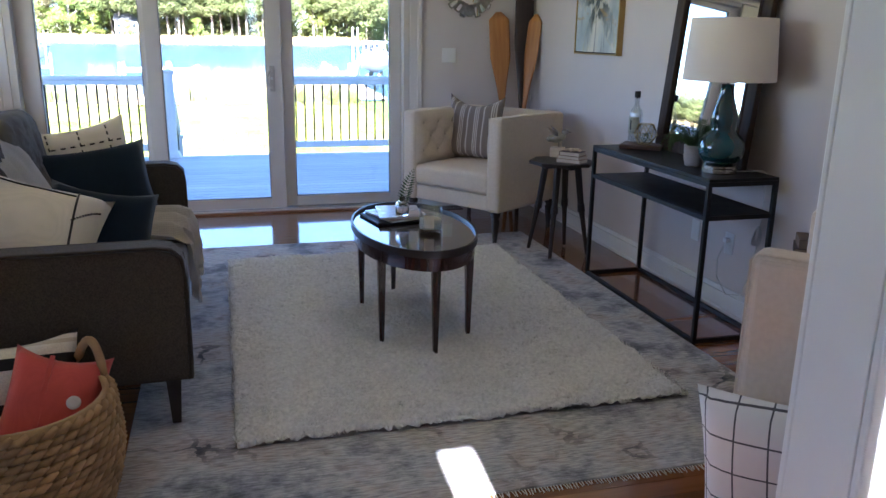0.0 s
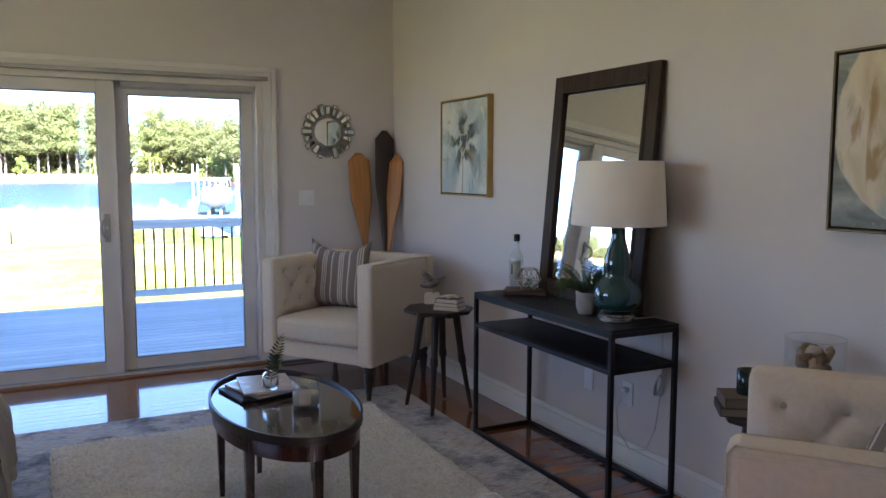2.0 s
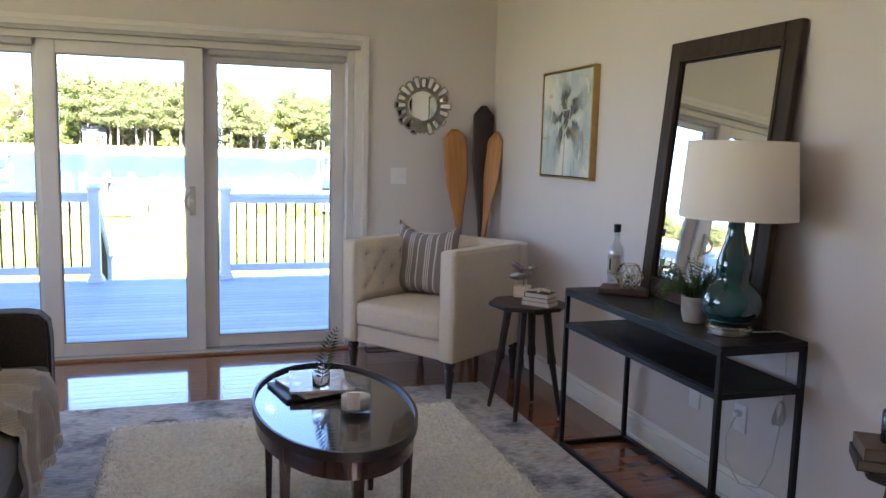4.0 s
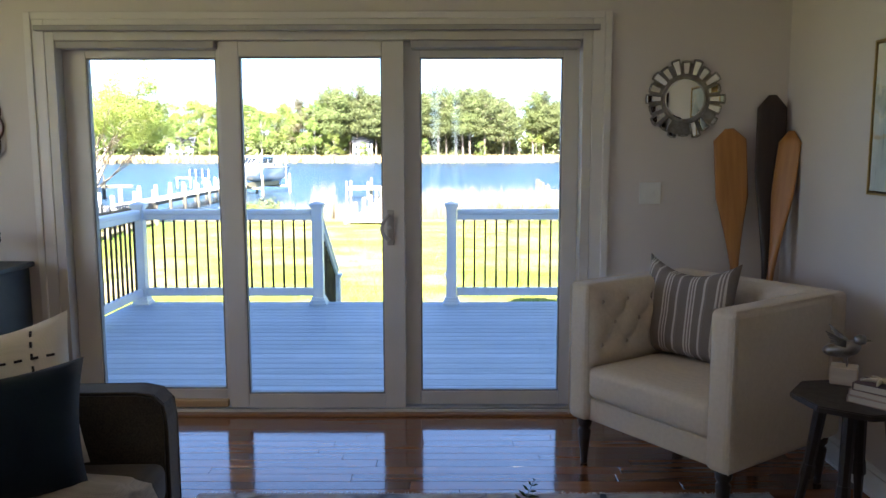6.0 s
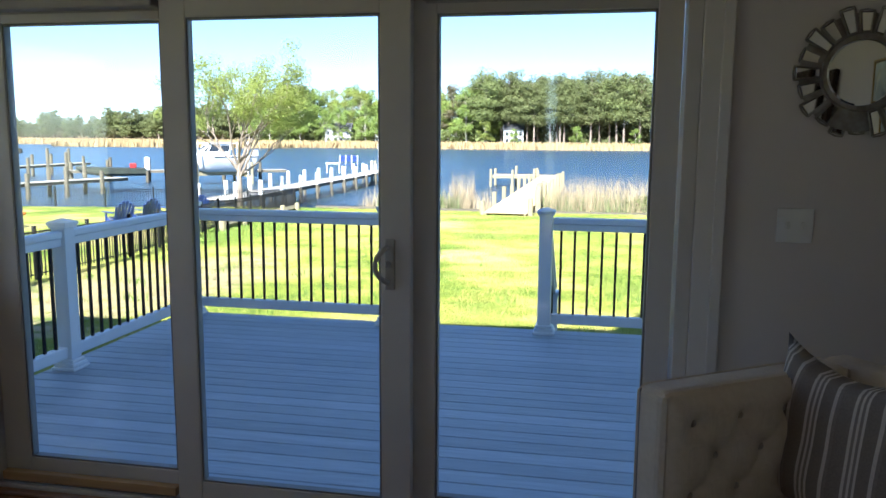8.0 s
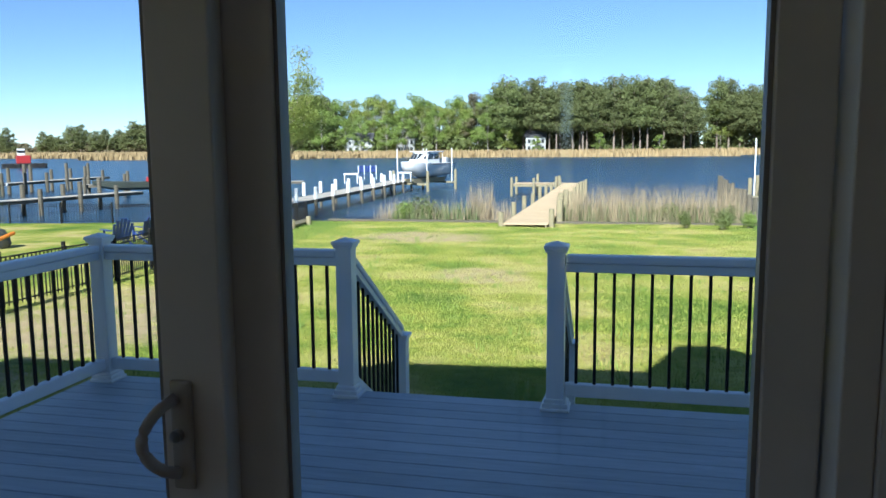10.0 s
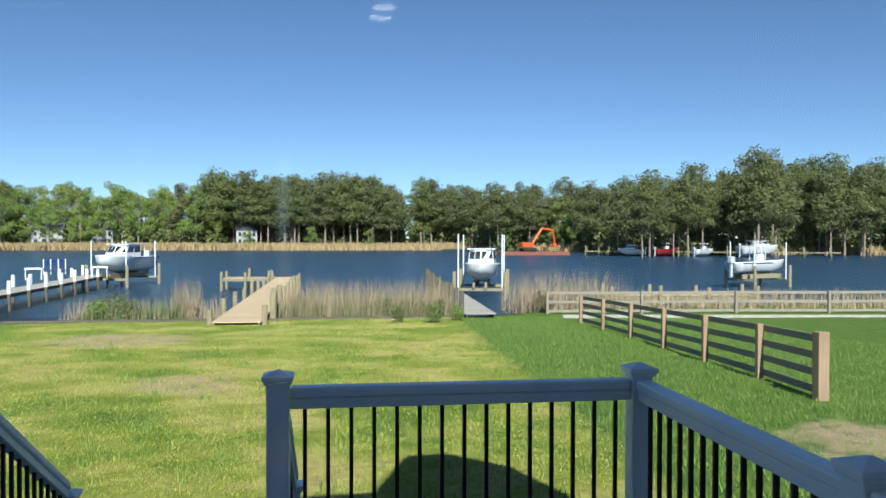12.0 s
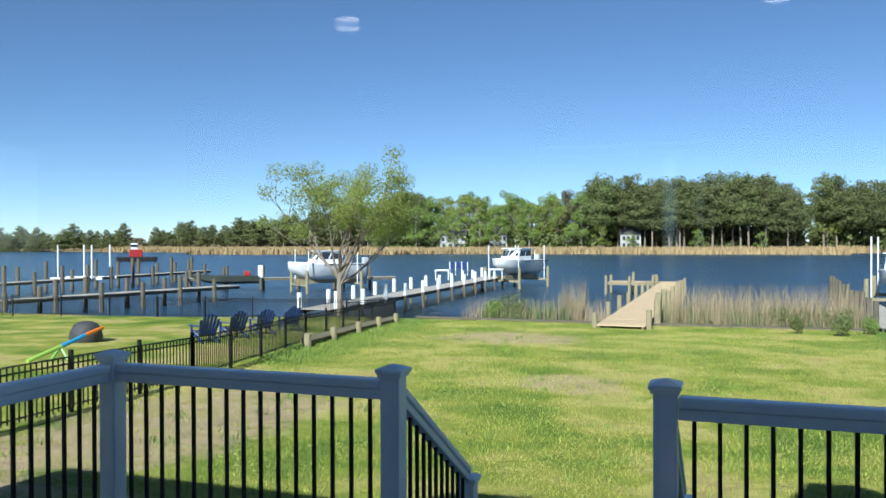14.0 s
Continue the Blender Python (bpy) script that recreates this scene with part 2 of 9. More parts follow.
def striped(name, axis, stops, period, rough=0.9, bump=0.3, constant=True):
    """Cloth with stripes across one axis of the object: stops of (position in the period, colour)."""
    m = bpy.data.materials.new(name)
    n, l, p = nodes_of(m)
    tc = n.new("ShaderNodeTexCoord")
    sx = n.new("ShaderNodeSeparateXYZ")
    nz = n.new("ShaderNodeTexNoise")
    nz.inputs["Scale"].default_value = 5
    l.new(tc.outputs["Object"], nz.inputs["Vector"])
    l.new(tc.outputs["Object"], sx.inputs[0])
    d = n.new("ShaderNodeMath")
    d.operation = "DIVIDE"
    d.inputs[1].default_value = period
    l.new(sx.outputs[axis], d.inputs[0])
    f = n.new("ShaderNodeMath")
    f.operation = "FRACT"
    l.new(d.outputs[0], f.inputs[0])
    rp = ramp_node(m.node_tree, stops)
    rp.color_ramp.interpolation = "CONSTANT" if constant else "LINEAR"
    l.new(f.outputs[0], rp.inputs[0])
    fine = n.new("ShaderNodeTexNoise")
    fine.inputs["Scale"].default_value, fine.inputs["Detail"].default_value = 260, 2
    l.new(tc.outputs["Object"], fine.inputs["Vector"])
    mx = n.new("ShaderNodeMix")
    mx.data_type, mx.blend_type = "RGBA", "MULTIPLY"
    mx.inputs["Factor"].default_value = 0.5
    rp2 = ramp_node(m.node_tree, [(0.3, (0.6, 0.6, 0.6)), (0.6, (1, 1, 1))])
    l.new(fine.outputs["Fac"], rp2.inputs[0])
    l.new(rp.outputs[0], mx.inputs["A"])
    l.new(rp2.outputs[0], mx.inputs["B"])
    l.new(mx.outputs["Result"], p.inputs["Base Color"])
    bp = n.new("ShaderNodeBump")
    bp.inputs["Strength"].default_value, bp.inputs["Distance"].default_value = bump, 0.001
    l.new(fine.outputs["Fac"], bp.inputs["Height"])
    l.new(bp.outputs[0], p.inputs["Normal"])
    p.inputs["Roughness"].default_value = rough
    p.inputs["Specular IOR Level"].default_value = 0.2
    return m


def glassy(name, color=(1, 1, 1), rough=0.0, ior=1.45):
    m = bpy.data.materials.new(name)
    n, l, p = nodes_of(m)
    p.inputs["Base Color"].default_value = (*color, 1)
    p.inputs["Transmission Weight"].default_value = 1.0
    p.inputs["Roughness"].default_value = rough
    p.inputs["IOR"].default_value = ior
    return m


def pane_material(name, tint=(0.97, 0.99, 0.98), gloss=None):
    """Thin window glass: clear, with a Fresnel gloss."""
    m = bpy.data.materials.new(name)
    n, l, p = nodes_of(m)
    n.remove(p)
    out = n["Material Output"]
    t = n.new("ShaderNodeBsdfTransparent")
    t.inputs["Color"].default_value = (*tint, 1)
    g = n.new("ShaderNodeBsdfGlossy")
    g.inputs["Roughness"].default_value = 0.0
    fr = n.new("ShaderNodeFresnel")
    fr.inputs["IOR"].default_value = 1.45
    mx = n.new("ShaderNodeMixShader")
    if gloss is None:
        l.new(fr.outputs[0], mx.inputs[0])
    else:
        mx.inputs[0].default_value = gloss
    l.new(t.outputs[0], mx.inputs[1])
    l.new(g.outputs[0], mx.inputs[2])
    l.new(mx.outputs[0], out.inputs["Surface"])
    return m


WALL = M("wall_paint", (0.63, 0.573, 0.54), (0.595, 0.54, 0.508), rough=0.75, scale=1.5, bump=0.12, bscale=140, bdist=0.001, spec=0.25)
WHITE = M("white_trim_paint", (0.80, 0.79, 0.77), (0.74, 0.73, 0.71), rough=0.42, scale=3, bump=0.05, bscale=50)
# white trim darkened towards the wall tone: shade at the door in the colour
SHADED_CASING = M("shaded_casing_white", (0.69, 0.645, 0.615), (0.65, 0.61, 0.58), rough=0.45, scale=3, bump=0.05, bscale=50)
CEIL = M("ceiling_paint", (0.80, 0.79, 0.77), (0.77, 0.76, 0.74), rough=0.9, scale=2, bump=0.1, bscale=120)
VINYL = M("white_vinyl", (0.80, 0.81, 0.82), (0.74, 0.75, 0.76), rough=0.38, scale=4, bump=0.05, bscale=40)
# white door vinyl toned to taupe, its backlit shade put into the colour
SHADED_VINYL = M("shaded_door_vinyl", (0.62, 0.57, 0.53), (0.57, 0.53, 0.49), rough=0.45, scale=4, bump=0.05, bscale=40)
OAK = M("floor_oak", (0.25, 0.098, 0.038), (0.17, 0.06, 0.022), rough=0.15, scale=5, stretch=(0.35, 5, 5), bump=0.04, bscale=30, bdist=0.0006, coat=0.75, rnd=0.22)
OAK_REST = M("floor_oak_joined", (0.25, 0.098, 0.038), (0.17, 0.06, 0.022), rough=0.15, scale=5, stretch=(0.35, 5, 5), bump=0.04, bscale=30, bdist=0.0006, coat=0.75, rnd=0.22, island=True)
THRESH = M("threshold_oak", (0.33, 0.16, 0.07), (0.22, 0.10, 0.04), rough=0.35, scale=6, stretch=(0.4, 5, 5))
DECK = M("grey_composite", (0.44, 0.48, 0.515), (0.34, 0.375, 0.41), rough=0.55, scale=7, stretch=(0.5, 8, 8), bump=0.35, bscale=55, bdist=0.002, rnd=0.12)
BLACK_METAL = M("black_metal", (0.006, 0.006, 0.0065), (0.010, 0.0095, 0.0095), rough=0.5, metal=0.0, spec=0.3, scale=12, bump=0.1, bscale=200)
PANE = pane_material("door_glass")
# ---------- the room ----------
CEIL_Z = 2.9
WEST, SOUTH, EAST, HALL = -5.9, -5.37, 0.0, -7.0
DX0, DX1, DTOP = -3.96, -1.05, 2.10          # opening of the sliding door
OP0, OP1, OPTOP = -2.84, -1.635, 2.3           # opening to the hall


def structure(name, bm, material, label, category, smooth=False):
    return tagged(link(name, bm, material, smooth=smooth), label, category, kind="structure")


structure("wall_north", boxes(((WEST, 0, 0), (DX0, 0.16, CEIL_Z)), ((DX1, 0, 0), (0.16, 0.16, CEIL_Z)), ((DX0, 0, DTOP), (DX1, 0.16, CEIL_Z))), WALL, "pale greige painted wall with the sliding door", "wall")
structure("wall_east", onebox((0, HALL, 0), (0.16, 0, CEIL_Z)), WALL, "pale greige painted wall behind the console table", "wall")
structure("wall_west", boxes(((WEST - 0.16, HALL, 0), (WEST, -3.95, CEIL_Z)), ((WEST - 0.16, -1.4, 0), (WEST, 0.16, CEIL_Z)), ((WEST - 0.16, -3.95, 0), (WEST, -1.4, 0.75)), ((WEST - 0.16, -3.95, 2.25), (WEST, -1.4, CEIL_Z))), WALL, "pale greige painted side wall with a window opening", "wall")
structure("wall_south", boxes(((WEST, SOUTH - 0.13, 0), (OP0, SOUTH, CEIL_Z)), ((OP1, SOUTH - 0.13, 0), (0, SOUTH, CEIL_Z)), ((OP0, SOUTH - 0.13, OPTOP), (OP1, SOUTH, CEIL_Z))), WALL, "pale greige painted wall with a cased opening", "wall")
# unseen slots behind the camera, cut to throw sun strips on rug and jamb
SUN_SLOTS = ((-2.025, -1.905), (-1.712, -1.62))
structure("wall_hall", boxes(((WEST, HALL - 0.16, 0), (SUN_SLOTS[0][0], HALL, CEIL_Z)), ((SUN_SLOTS[0][1], HALL - 0.16, 0), (SUN_SLOTS[1][0], HALL, CEIL_Z)), ((SUN_SLOTS[1][1], HALL - 0.16, 0), (0.16, HALL, CEIL_Z)), *[((a, HALL - 0.16, 0), (b, HALL, 0.3)) for a, b in SUN_SLOTS], *[((a, HALL - 0.16, 2.40), (b, HALL, CEIL_Z)) for a, b in SUN_SLOTS]), WALL, "pale greige painted hall wall with narrow slots added for sun strips", "wall")
structure("ceiling", onebox((WEST - 0.16, HALL - 0.16, CEIL_Z), (0.16, 0.16, CEIL_Z + 0.2)), CEIL, "flat white painted ceiling", "ceiling")

floor = structure("floor", onebox((WEST - 0.16, HALL - 0.16, -0.12), (0.16, 0.0, -0.019)), THRESH, "glossy reddish oak strip floor", "floor")

# base boards and casings
BB = []
for lo, hi in (((WEST, -0.016, 0), (DX0 - 0.11, -0.001, 0.13)), ((DX1 + 0.11, -0.016, 0), (-0.017, -0.001, 0.13))):
    BB.append((lo, hi))
bm = bmesh.new()
for lo, hi in BB:
    box(bm, lo, hi, 0.004)
    box(bm, (lo[0], -0.023, 0), (hi[0], -0.0165, 0.02), 0.003)
structure("baseboard_north", bm, WHITE, "white painted base board", "baseboard")
bm = bmesh.new()
box(bm, (-0.016, HALL, 0), (-0.001, -0.001, 0.105), 0.003)
box(bm, (-0.012, HALL, 0.1055), (-0.001, -0.001, 0.135), 0.005)
box(bm, (-0.024, HALL, 0), (-0.0165, -0.024, 0.02), 0.003)
structure("baseboard_east", bm, WHITE, "white painted base board with a moulded top", "baseboard")
bm = boxes(((WEST, SOUTH + 0.001, 0), (OP0 - 0.1, SOUTH + 0.016, 0.13)), ((OP1 + 0.1, SOUTH + 0.001, 0), (-0.03, SOUTH + 0.016, 0.13)), bevel=0.004)
structure("baseboard_south", bm, WHITE, "white painted base board", "baseboard")


def casing(name, x0, x1, top, y, side, w=0.09, paint=None):
    """A stepped casing round an opening, proud of the wall on one side."""
    bm = bmesh.new()
    for a, b, d in ((0.0, w, 0.016), (w * 0.62, w, 0.026)):
        ys = sorted((y + side * 0.001, y + side * d))
        box(bm, (x0 - b, ys[0], 0), (x0 - a - 0.0005, ys[1], top + b), 0.004)
        box(bm, (x1 + a + 0.0005, ys[0], 0), (x1 + b, ys[1], top + b), 0.004)
        box(bm, (x0 - a, ys[0], top + a), (x1 + a, ys[1], top + b), 0.004)
    return structure(name, bm, paint or WHITE, "white painted stepped door casing", "trim")


casing("trim_door", DX0, DX1, DTOP, 0, -1, 0.1, SHADED_CASING)
casing("trim_opening_room", OP0 + 0.02, OP1 - 0.02, OPTOP - 0.02, SOUTH, 1)
casing("trim_opening_hall", OP0 + 0.02, OP1 - 0.02, OPTOP - 0.02, SOUTH - 0.13, -1)
structure("trim_jamb", boxes(((OP0 + 0.001, SOUTH - 0.13, 0), (OP0 + 0.02, SOUTH, OPTOP - 0.001)), ((OP1 - 0.02, SOUTH - 0.13, 0), (OP1 - 0.001, SOUTH, OPTOP - 0.001)), ((OP0 + 0.02, SOUTH - 0.13, OPTOP - 0.02), (OP1 - 0.02, SOUTH, OPTOP - 0.001)), bevel=0.002), WHITE, "white painted jamb of the cased opening", "trim")

# ---------- sliding door ----------
door = tagged(new("door_1"), "closed three-panel white sliding patio door with clear glass", "door", kind="structure")
part("door_frame", boxes(((DX0 + 0.001, -0.012, 0.0), (DX0 + 0.05, 0.15, DTOP - 0.001)), ((DX1 - 0.05, -0.012, 0.0), (DX1 - 0.001, 0.15, DTOP - 0.001)), ((DX0 + 0.05, -0.012, DTOP - 0.045), (DX1 - 0.05, 0.15, DTOP - 0.001)), ((DX0 + 0.05, 0.0, 0.0), (DX1 - 0.05, 0.15, 0.022)), bevel=0.003), SHADED_VINYL, door)
part("track", boxes(((DX0 + 0.05, 0.012, 0.022), (DX1 - 0.05, 0.018, 0.032)), ((DX0 + 0.05, 0.108, 0.022), (DX1 - 0.05, 0.114, 0.032))), M("track_metal", (0.5, 0.5, 0.5), rough=0.4, metal=0.9), door)
GASKET = M("taupe_gasket", (0.26, 0.245, 0.23), rough=0.6)


def panel(x0, x1, y, g0, g1, z0=0.034, z1=DTOP - 0.047, gz0=0.112, gz1=1.972):
    """One sash: two stiles, two rails, gaskets and glass between g0 and g1."""
    fr = part("sash", boxes(((x0, y - 0.024, z0), (g0, y + 0.024, z1)), ((g1, y - 0.024, z0), (x1, y + 0.024, z1)), ((g0, y - 0.024, z0), (g1, y + 0.024, gz0)), ((g0, y - 0.024, gz1), (g1, y + 0.024, z1)), bevel=0.004), SHADED_VINYL, door)
    part("gasket", boxes(((g0 + 0.0005, y - 0.018, gz0 + 0.0005), (g0 + 0.008, y + 0.018, gz1 - 0.0005)), ((g1 - 0.008, y - 0.018, gz0 + 0.0005), (g1 - 0.0005, y + 0.018, gz1 - 0.0005)), ((g0 + 0.008, y - 0.018, gz0 + 0.0005), (g1 - 0.008, y + 0.018, gz0 + 0.008)), ((g0 + 0.008, y - 0.018, gz1 - 0.008), (g1 - 0.008, y + 0.018, gz1 - 0.0005))), GASKET, fr)
    bm = bmesh.new()
    for yy, k in ((y - 0.008, 0.0), (y + 0.006, 0.011)):      # the outer pane bows a little
        vs = [bm.verts.new(c) for c in ((g0 + 0.008, yy, gz0 + 0.008), (g1 - 0.008, yy + 0.002 * (k > 0), gz0 + 0.008), (g1 - 0.008, yy + k, gz1 - 0.008), (g0 + 0.008, yy + k - 0.002 * (k > 0), gz1 - 0.008))]
        bm.faces.new(vs)
    pn = part("pane", bm, PANE, fr)
    pn.visible_shadow = False
    return fr


panel(-3.905, -3.02, 0.088, -3.78, -3.075, gz0=0.125)
mid = panel(-3.045, -2.055, 0.035, -2.938, -2.172)
panel(-2.085, -1.105, 0.088, -1.970, -1.192)
bm = bmesh.new()
box(bm, (-2.153, -0.001, 0.955), (-2.113, 0.0105, 1.15), 0.006)
part("handle_plate", bm, M("taupe_metal", (0.46, 0.42, 0.38), rough=0.4, metal=0.2), mid)
bm = bmesh.new()
hp = [(-2.140 - 0.036 * math.sin(math.pi * i / 12) ** 0.7, -0.002 - 0.05 * math.sin(math.pi * i / 12) ** 0.6, 0.985 + 0.135 * i / 12) for i in range(13)]
tube(bm, hp, 0.0105, 8)
part("door_handle", bm, M("taupe_handle", (0.48, 0.44, 0.40), (0.42, 0.385, 0.35), rough=0.4, bump=0.0), mid, "taupe loop pull handle", smooth=True)
bm = bmesh.new()
lathe(bm, [(0, 0), (0.011, 0), (0.011, 0.012), (0, 0.012)], 12, m=pose(-2.137, -0.003, 1.055, 90, 0, 0))
part("thumb_latch", bm, M("latch_metal", (0.6, 0.6, 0.6), rough=0.3, metal=1.0), mid)
part("security_bar", onebox((-3.885, 0.012, 0.036), (-3.06, 0.05, 0.075), 0.003), M("raw_pine", (0.52, 0.33, 0.16), (0.40, 0.24, 0.11), rough=0.7, scale=6, stretch=(0.4, 6, 6)), door, "raw pine stick lying in the track")
structure("trim_threshold", onebox((DX0 - 0.01, -0.052, 0.0), (DX1 + 0.01, -0.0125, 0.016), 0.005), THRESH, "oak threshold strip before the sliding door", "trim")

# rolled shades at the head of the outer panels, one long pelmet line above
SHADE = M("taupe_shade_cloth", (0.42, 0.39, 0.37), (0.36, 0.335, 0.32), rough=0.8, scale=4)
for x0, x1 in ((-3.9, -3.06), (-2.02, -1.11)):
    rs = thing("roller_shade", "rolled-up taupe roller shade at the door head", "blind", group="roller shades")
    part("cassette", onebox((x0, -0.02, 2.012), (x1, 0.056, 2.052), 0.008), SHADE, rs)
    part("hem_bar", onebox((x0 + 0.01, 0.058, 2.006), (x1 - 0.01, 0.0625, 2.03), 0.002), SHADE, rs)
# projecting ledge; its shadowed look is painted with the taupe cloth colour
pelmet = thing("curtain_track", "slim projecting ledge along the head of the door, shade put into its colour", "curtain track")
part("rail", onebox((DX0 - 0.03, -0.066, DTOP - 0.002), (DX1 + 0.03, -0.0275, DTOP + 0.026), 0.004), SHADE, pelmet)

# ---------- deck ----------
DZ = -0.06
deck = tagged(new("deck"), "grey composite deck with white railings, in the shade of the house", "deck", kind="structure")
DKX0, DKX1, DKY1 = -4.99, 0.10, 3.62
joist = boxes(*[((x, 0.2, DZ - 0.21), (x + 0.04, DKY1 - 0.06, DZ - 0.026)) for x in [DKX0 + 0.06 + 0.4 * i for i in range(13)]], ((DKX0, 0.17, DZ - 0.24), (DKX1, 0.199, DZ - 0.026)))
part("joists", joist, M("treated_timber", (0.30, 0.25, 0.17), (0.22, 0.18, 0.12), rough=0.85, scale=4, stretch=(1, 6, 6)), deck)
part("fascia", boxes(((DKX0 - 0.02, DKY1 - 0.02, DZ - 0.25), (DKX1 + 0.02, DKY1 + 0.0, DZ - 0.026)), ((DKX0 - 0.02, 0.17, DZ - 0.25), (DKX0 - 0.001, DKY1 - 0.021, DZ - 0.026)), ((DKX1 + 0.001, 0.17, DZ - 0.25), (DKX1 + 0.02, DKY1 - 0.021, DZ - 0.026)), bevel=0.003), VINYL, deck)
NBOARD = 25
bw = (DKY1 + 0.02 - 0.18) / NBOARD
bm = bmesh.new()
box(bm, (0, 0, -0.025), (DKX1 - DKX0 + 0.06, bw - 0.006, 0), 0.004, 1)
bme = bpy.data.meshes.new("board")
bm.to_mesh(bme)
bm.free()
bme.materials.append(DECK)
BOARDS = [(DKX0 - 0.03, 0.18 + i * bw, DZ) for i in range(NBOARD)]


def post(parent, x, y, z0, h, w=0.105):
    bm = bmesh.new()
    box(bm, (x - w / 2, y - w / 2, z0), (x + w / 2, y + w / 2, z0 + h), 0.006)
    p = part("post", bm, VINYL, parent)
    bm = bmesh.new()
    for a, z1, z2 in ((0.088, 0, 0.022), (0.077, 0.022, 0.05), (0.066, 0.05, 0.075)):
        box(bm, (x - a, y - a, z0 + z1), (x + a, y + a, z0 + z2), 0.006)
    part("post_base", bm, VINYL, p)
    bm = bmesh.new()
    z = z0 + h
    box(bm, (x - w / 2 - 0.012, y - w / 2 - 0.012, z - 0.03), (x + w / 2 + 0.012, y + w / 2 + 0.012, z - 0.012), 0.005)
    a = w / 2 + 0.02
    box(bm, (x - a, y - a, z - 0.012), (x + a, y + a, z + 0.012), 0.005)
    q = [bm.verts.new((x + sx * a * 0.93, y + sy * a * 0.93, z + 0.012)) for sx, sy in ((-1, -1), (1, -1), (1, 1), (-1, 1))]
    t = bm.verts.new((x, y, z + 0.036))
    for i in range(4):
        bm.faces.new((q[i], q[(i + 1) % 4], t))
    part("post_cap", bm, VINYL, p)
    return p


bm = bmesh.new()
box(bm, (-0.0095, -0.0095, 0), (0.0095, 0.0095, 1.0), 0.002, 1)
BAL = bpy.data.meshes.new("baluster")
bm.to_mesh(BAL)
bm.free()
BAL.materials.append(BLACK_METAL)


def rail_run(parent, p0, p1, zb0, zb1=None, step=0.1085):
    """Top rail, bottom rail and square black balusters between two posts; sloping when the ends differ."""
    zb1 = zb0 if zb1 is None else zb1
    a, b = Vector((*p0, zb0)), Vector((*p1, zb1))
    d = (b - a)
    flat = Vector((d.x, d.y, 0))
    L, ang = flat.length, math.atan2(d.y, d.x)
    ln = L
    shear = Matrix.Identity(4)
    shear[2][0] = d.z / L
    m = Matrix.Translation(a) @ Matrix.Rotation(ang, 4, "Z") @ shear
    e = 0.056
    bm = bmesh.new()
    box(bm, (e, -0.042, 0.905), (ln - e, 0.042, 0.955), 0.012, m=m)
    box(bm, (e, -0.03, 0.852), (ln - e, 0.03, 0.9045), 0.006, m=m)
    part("top_rail", bm, VINYL, parent)
    bm = bmesh.new()
    box(bm, (e, -0.03, 0.085), (ln - e, 0.03, 0.165), 0.008, m=m)
    part("bottom_rail", bm, VINYL, parent)
    n = int((L - 0.13) / step)
    off = (L - (n - 1) * step) / 2
    for i in range(n):
        s = off + i * step
        zz = zb0 + (zb1 - zb0) * s / L + 0.16
        ob = new("baluster", BAL)
        ob.parent = parent
        ob.location = (a.x + flat.x * s / L, a.y + flat.y * s / L, zz)
        ob.rotation_euler = (0, 0, ang)
        ob.scale = (1, 1, 0.70)


PA, PB, PC, PD = (-4.89, 3.53), (-3.11, 3.53), (-1.775, 3.53), (-0.01, 3.53)
PW, PE = (-4.89, 1.83), (-0.01, 1.83)
rg = "deck railings"
r1 = thing("railing", "white vinyl deck railing with thin black square balusters", "railing", group=rg)
for q in (PA, PB, PW):
    post(r1, *q, DZ, 1.0)
post(r1, PW[0], 0.25, DZ, 1.0)
rail_run(r1, PA, PB, DZ)
rail_run(r1, PW, PA, DZ)
rail_run(r1, (PW[0], 0.25), PW, DZ)
r2 = thing("railing", "white vinyl deck railing with thin black square balusters", "railing", group=rg)
for q in (PC, PD, PE):
    post(r2, *q, DZ, 1.0)
post(r2, PE[0], 0.25, DZ, 1.0)
rail_run(r2, PC, PD, DZ)
rail_run(r2, PE, PD, DZ)
rail_run(r2, (PE[0], 0.25), PE, DZ)
GZ0 = -0.98
for px in (PB[0], PC[0]):
    sr = thing("stair_railing", "white sloping stair railing with black balusters", "railing", group="stair railings")
    post(sr, px, 4.78, GZ0, 1.02, 0.1)
    rail_run(sr, (px, 3.53), (px, 4.78), DZ, DZ - 0.80, 0.1)
st = thing("deck_stairs", "grey composite steps from the deck to the lawn", "stairs")
for i in range(4):
    y0, z = DKY1 + 0.03 + i * 0.27, DZ - 0.19 * (i + 1)
    part("tread", onebox((PB[0] + 0.06, y0, z - 0.03), (PC[0] - 0.06, y0 + 0.28, z), 0.004), DECK, st)
    part("riser", onebox((PB[0] + 0.06, y0 + 0.255, z - 0.19), (PC[0] - 0.06, y0 + 0.27, z - 0.0305)), VINYL, st)
for x in (PB[0] + 0.045, PC[0] - 0.06):
    bm = bmesh.new()
    vs = prism(bm, [(DKY1 + 0.01, DZ - 0.03), (DKY1 + 0.01, GZ0 - 0.02), (4.72, GZ0 - 0.02), (4.72, GZ0 + 0.14)], x, x + 0.014)
    for v in vs:
        v.co = Vector((v.co.z, v.co.x, v.co.y))
    part("stringer", fix_normals(bm), VINYL, st)

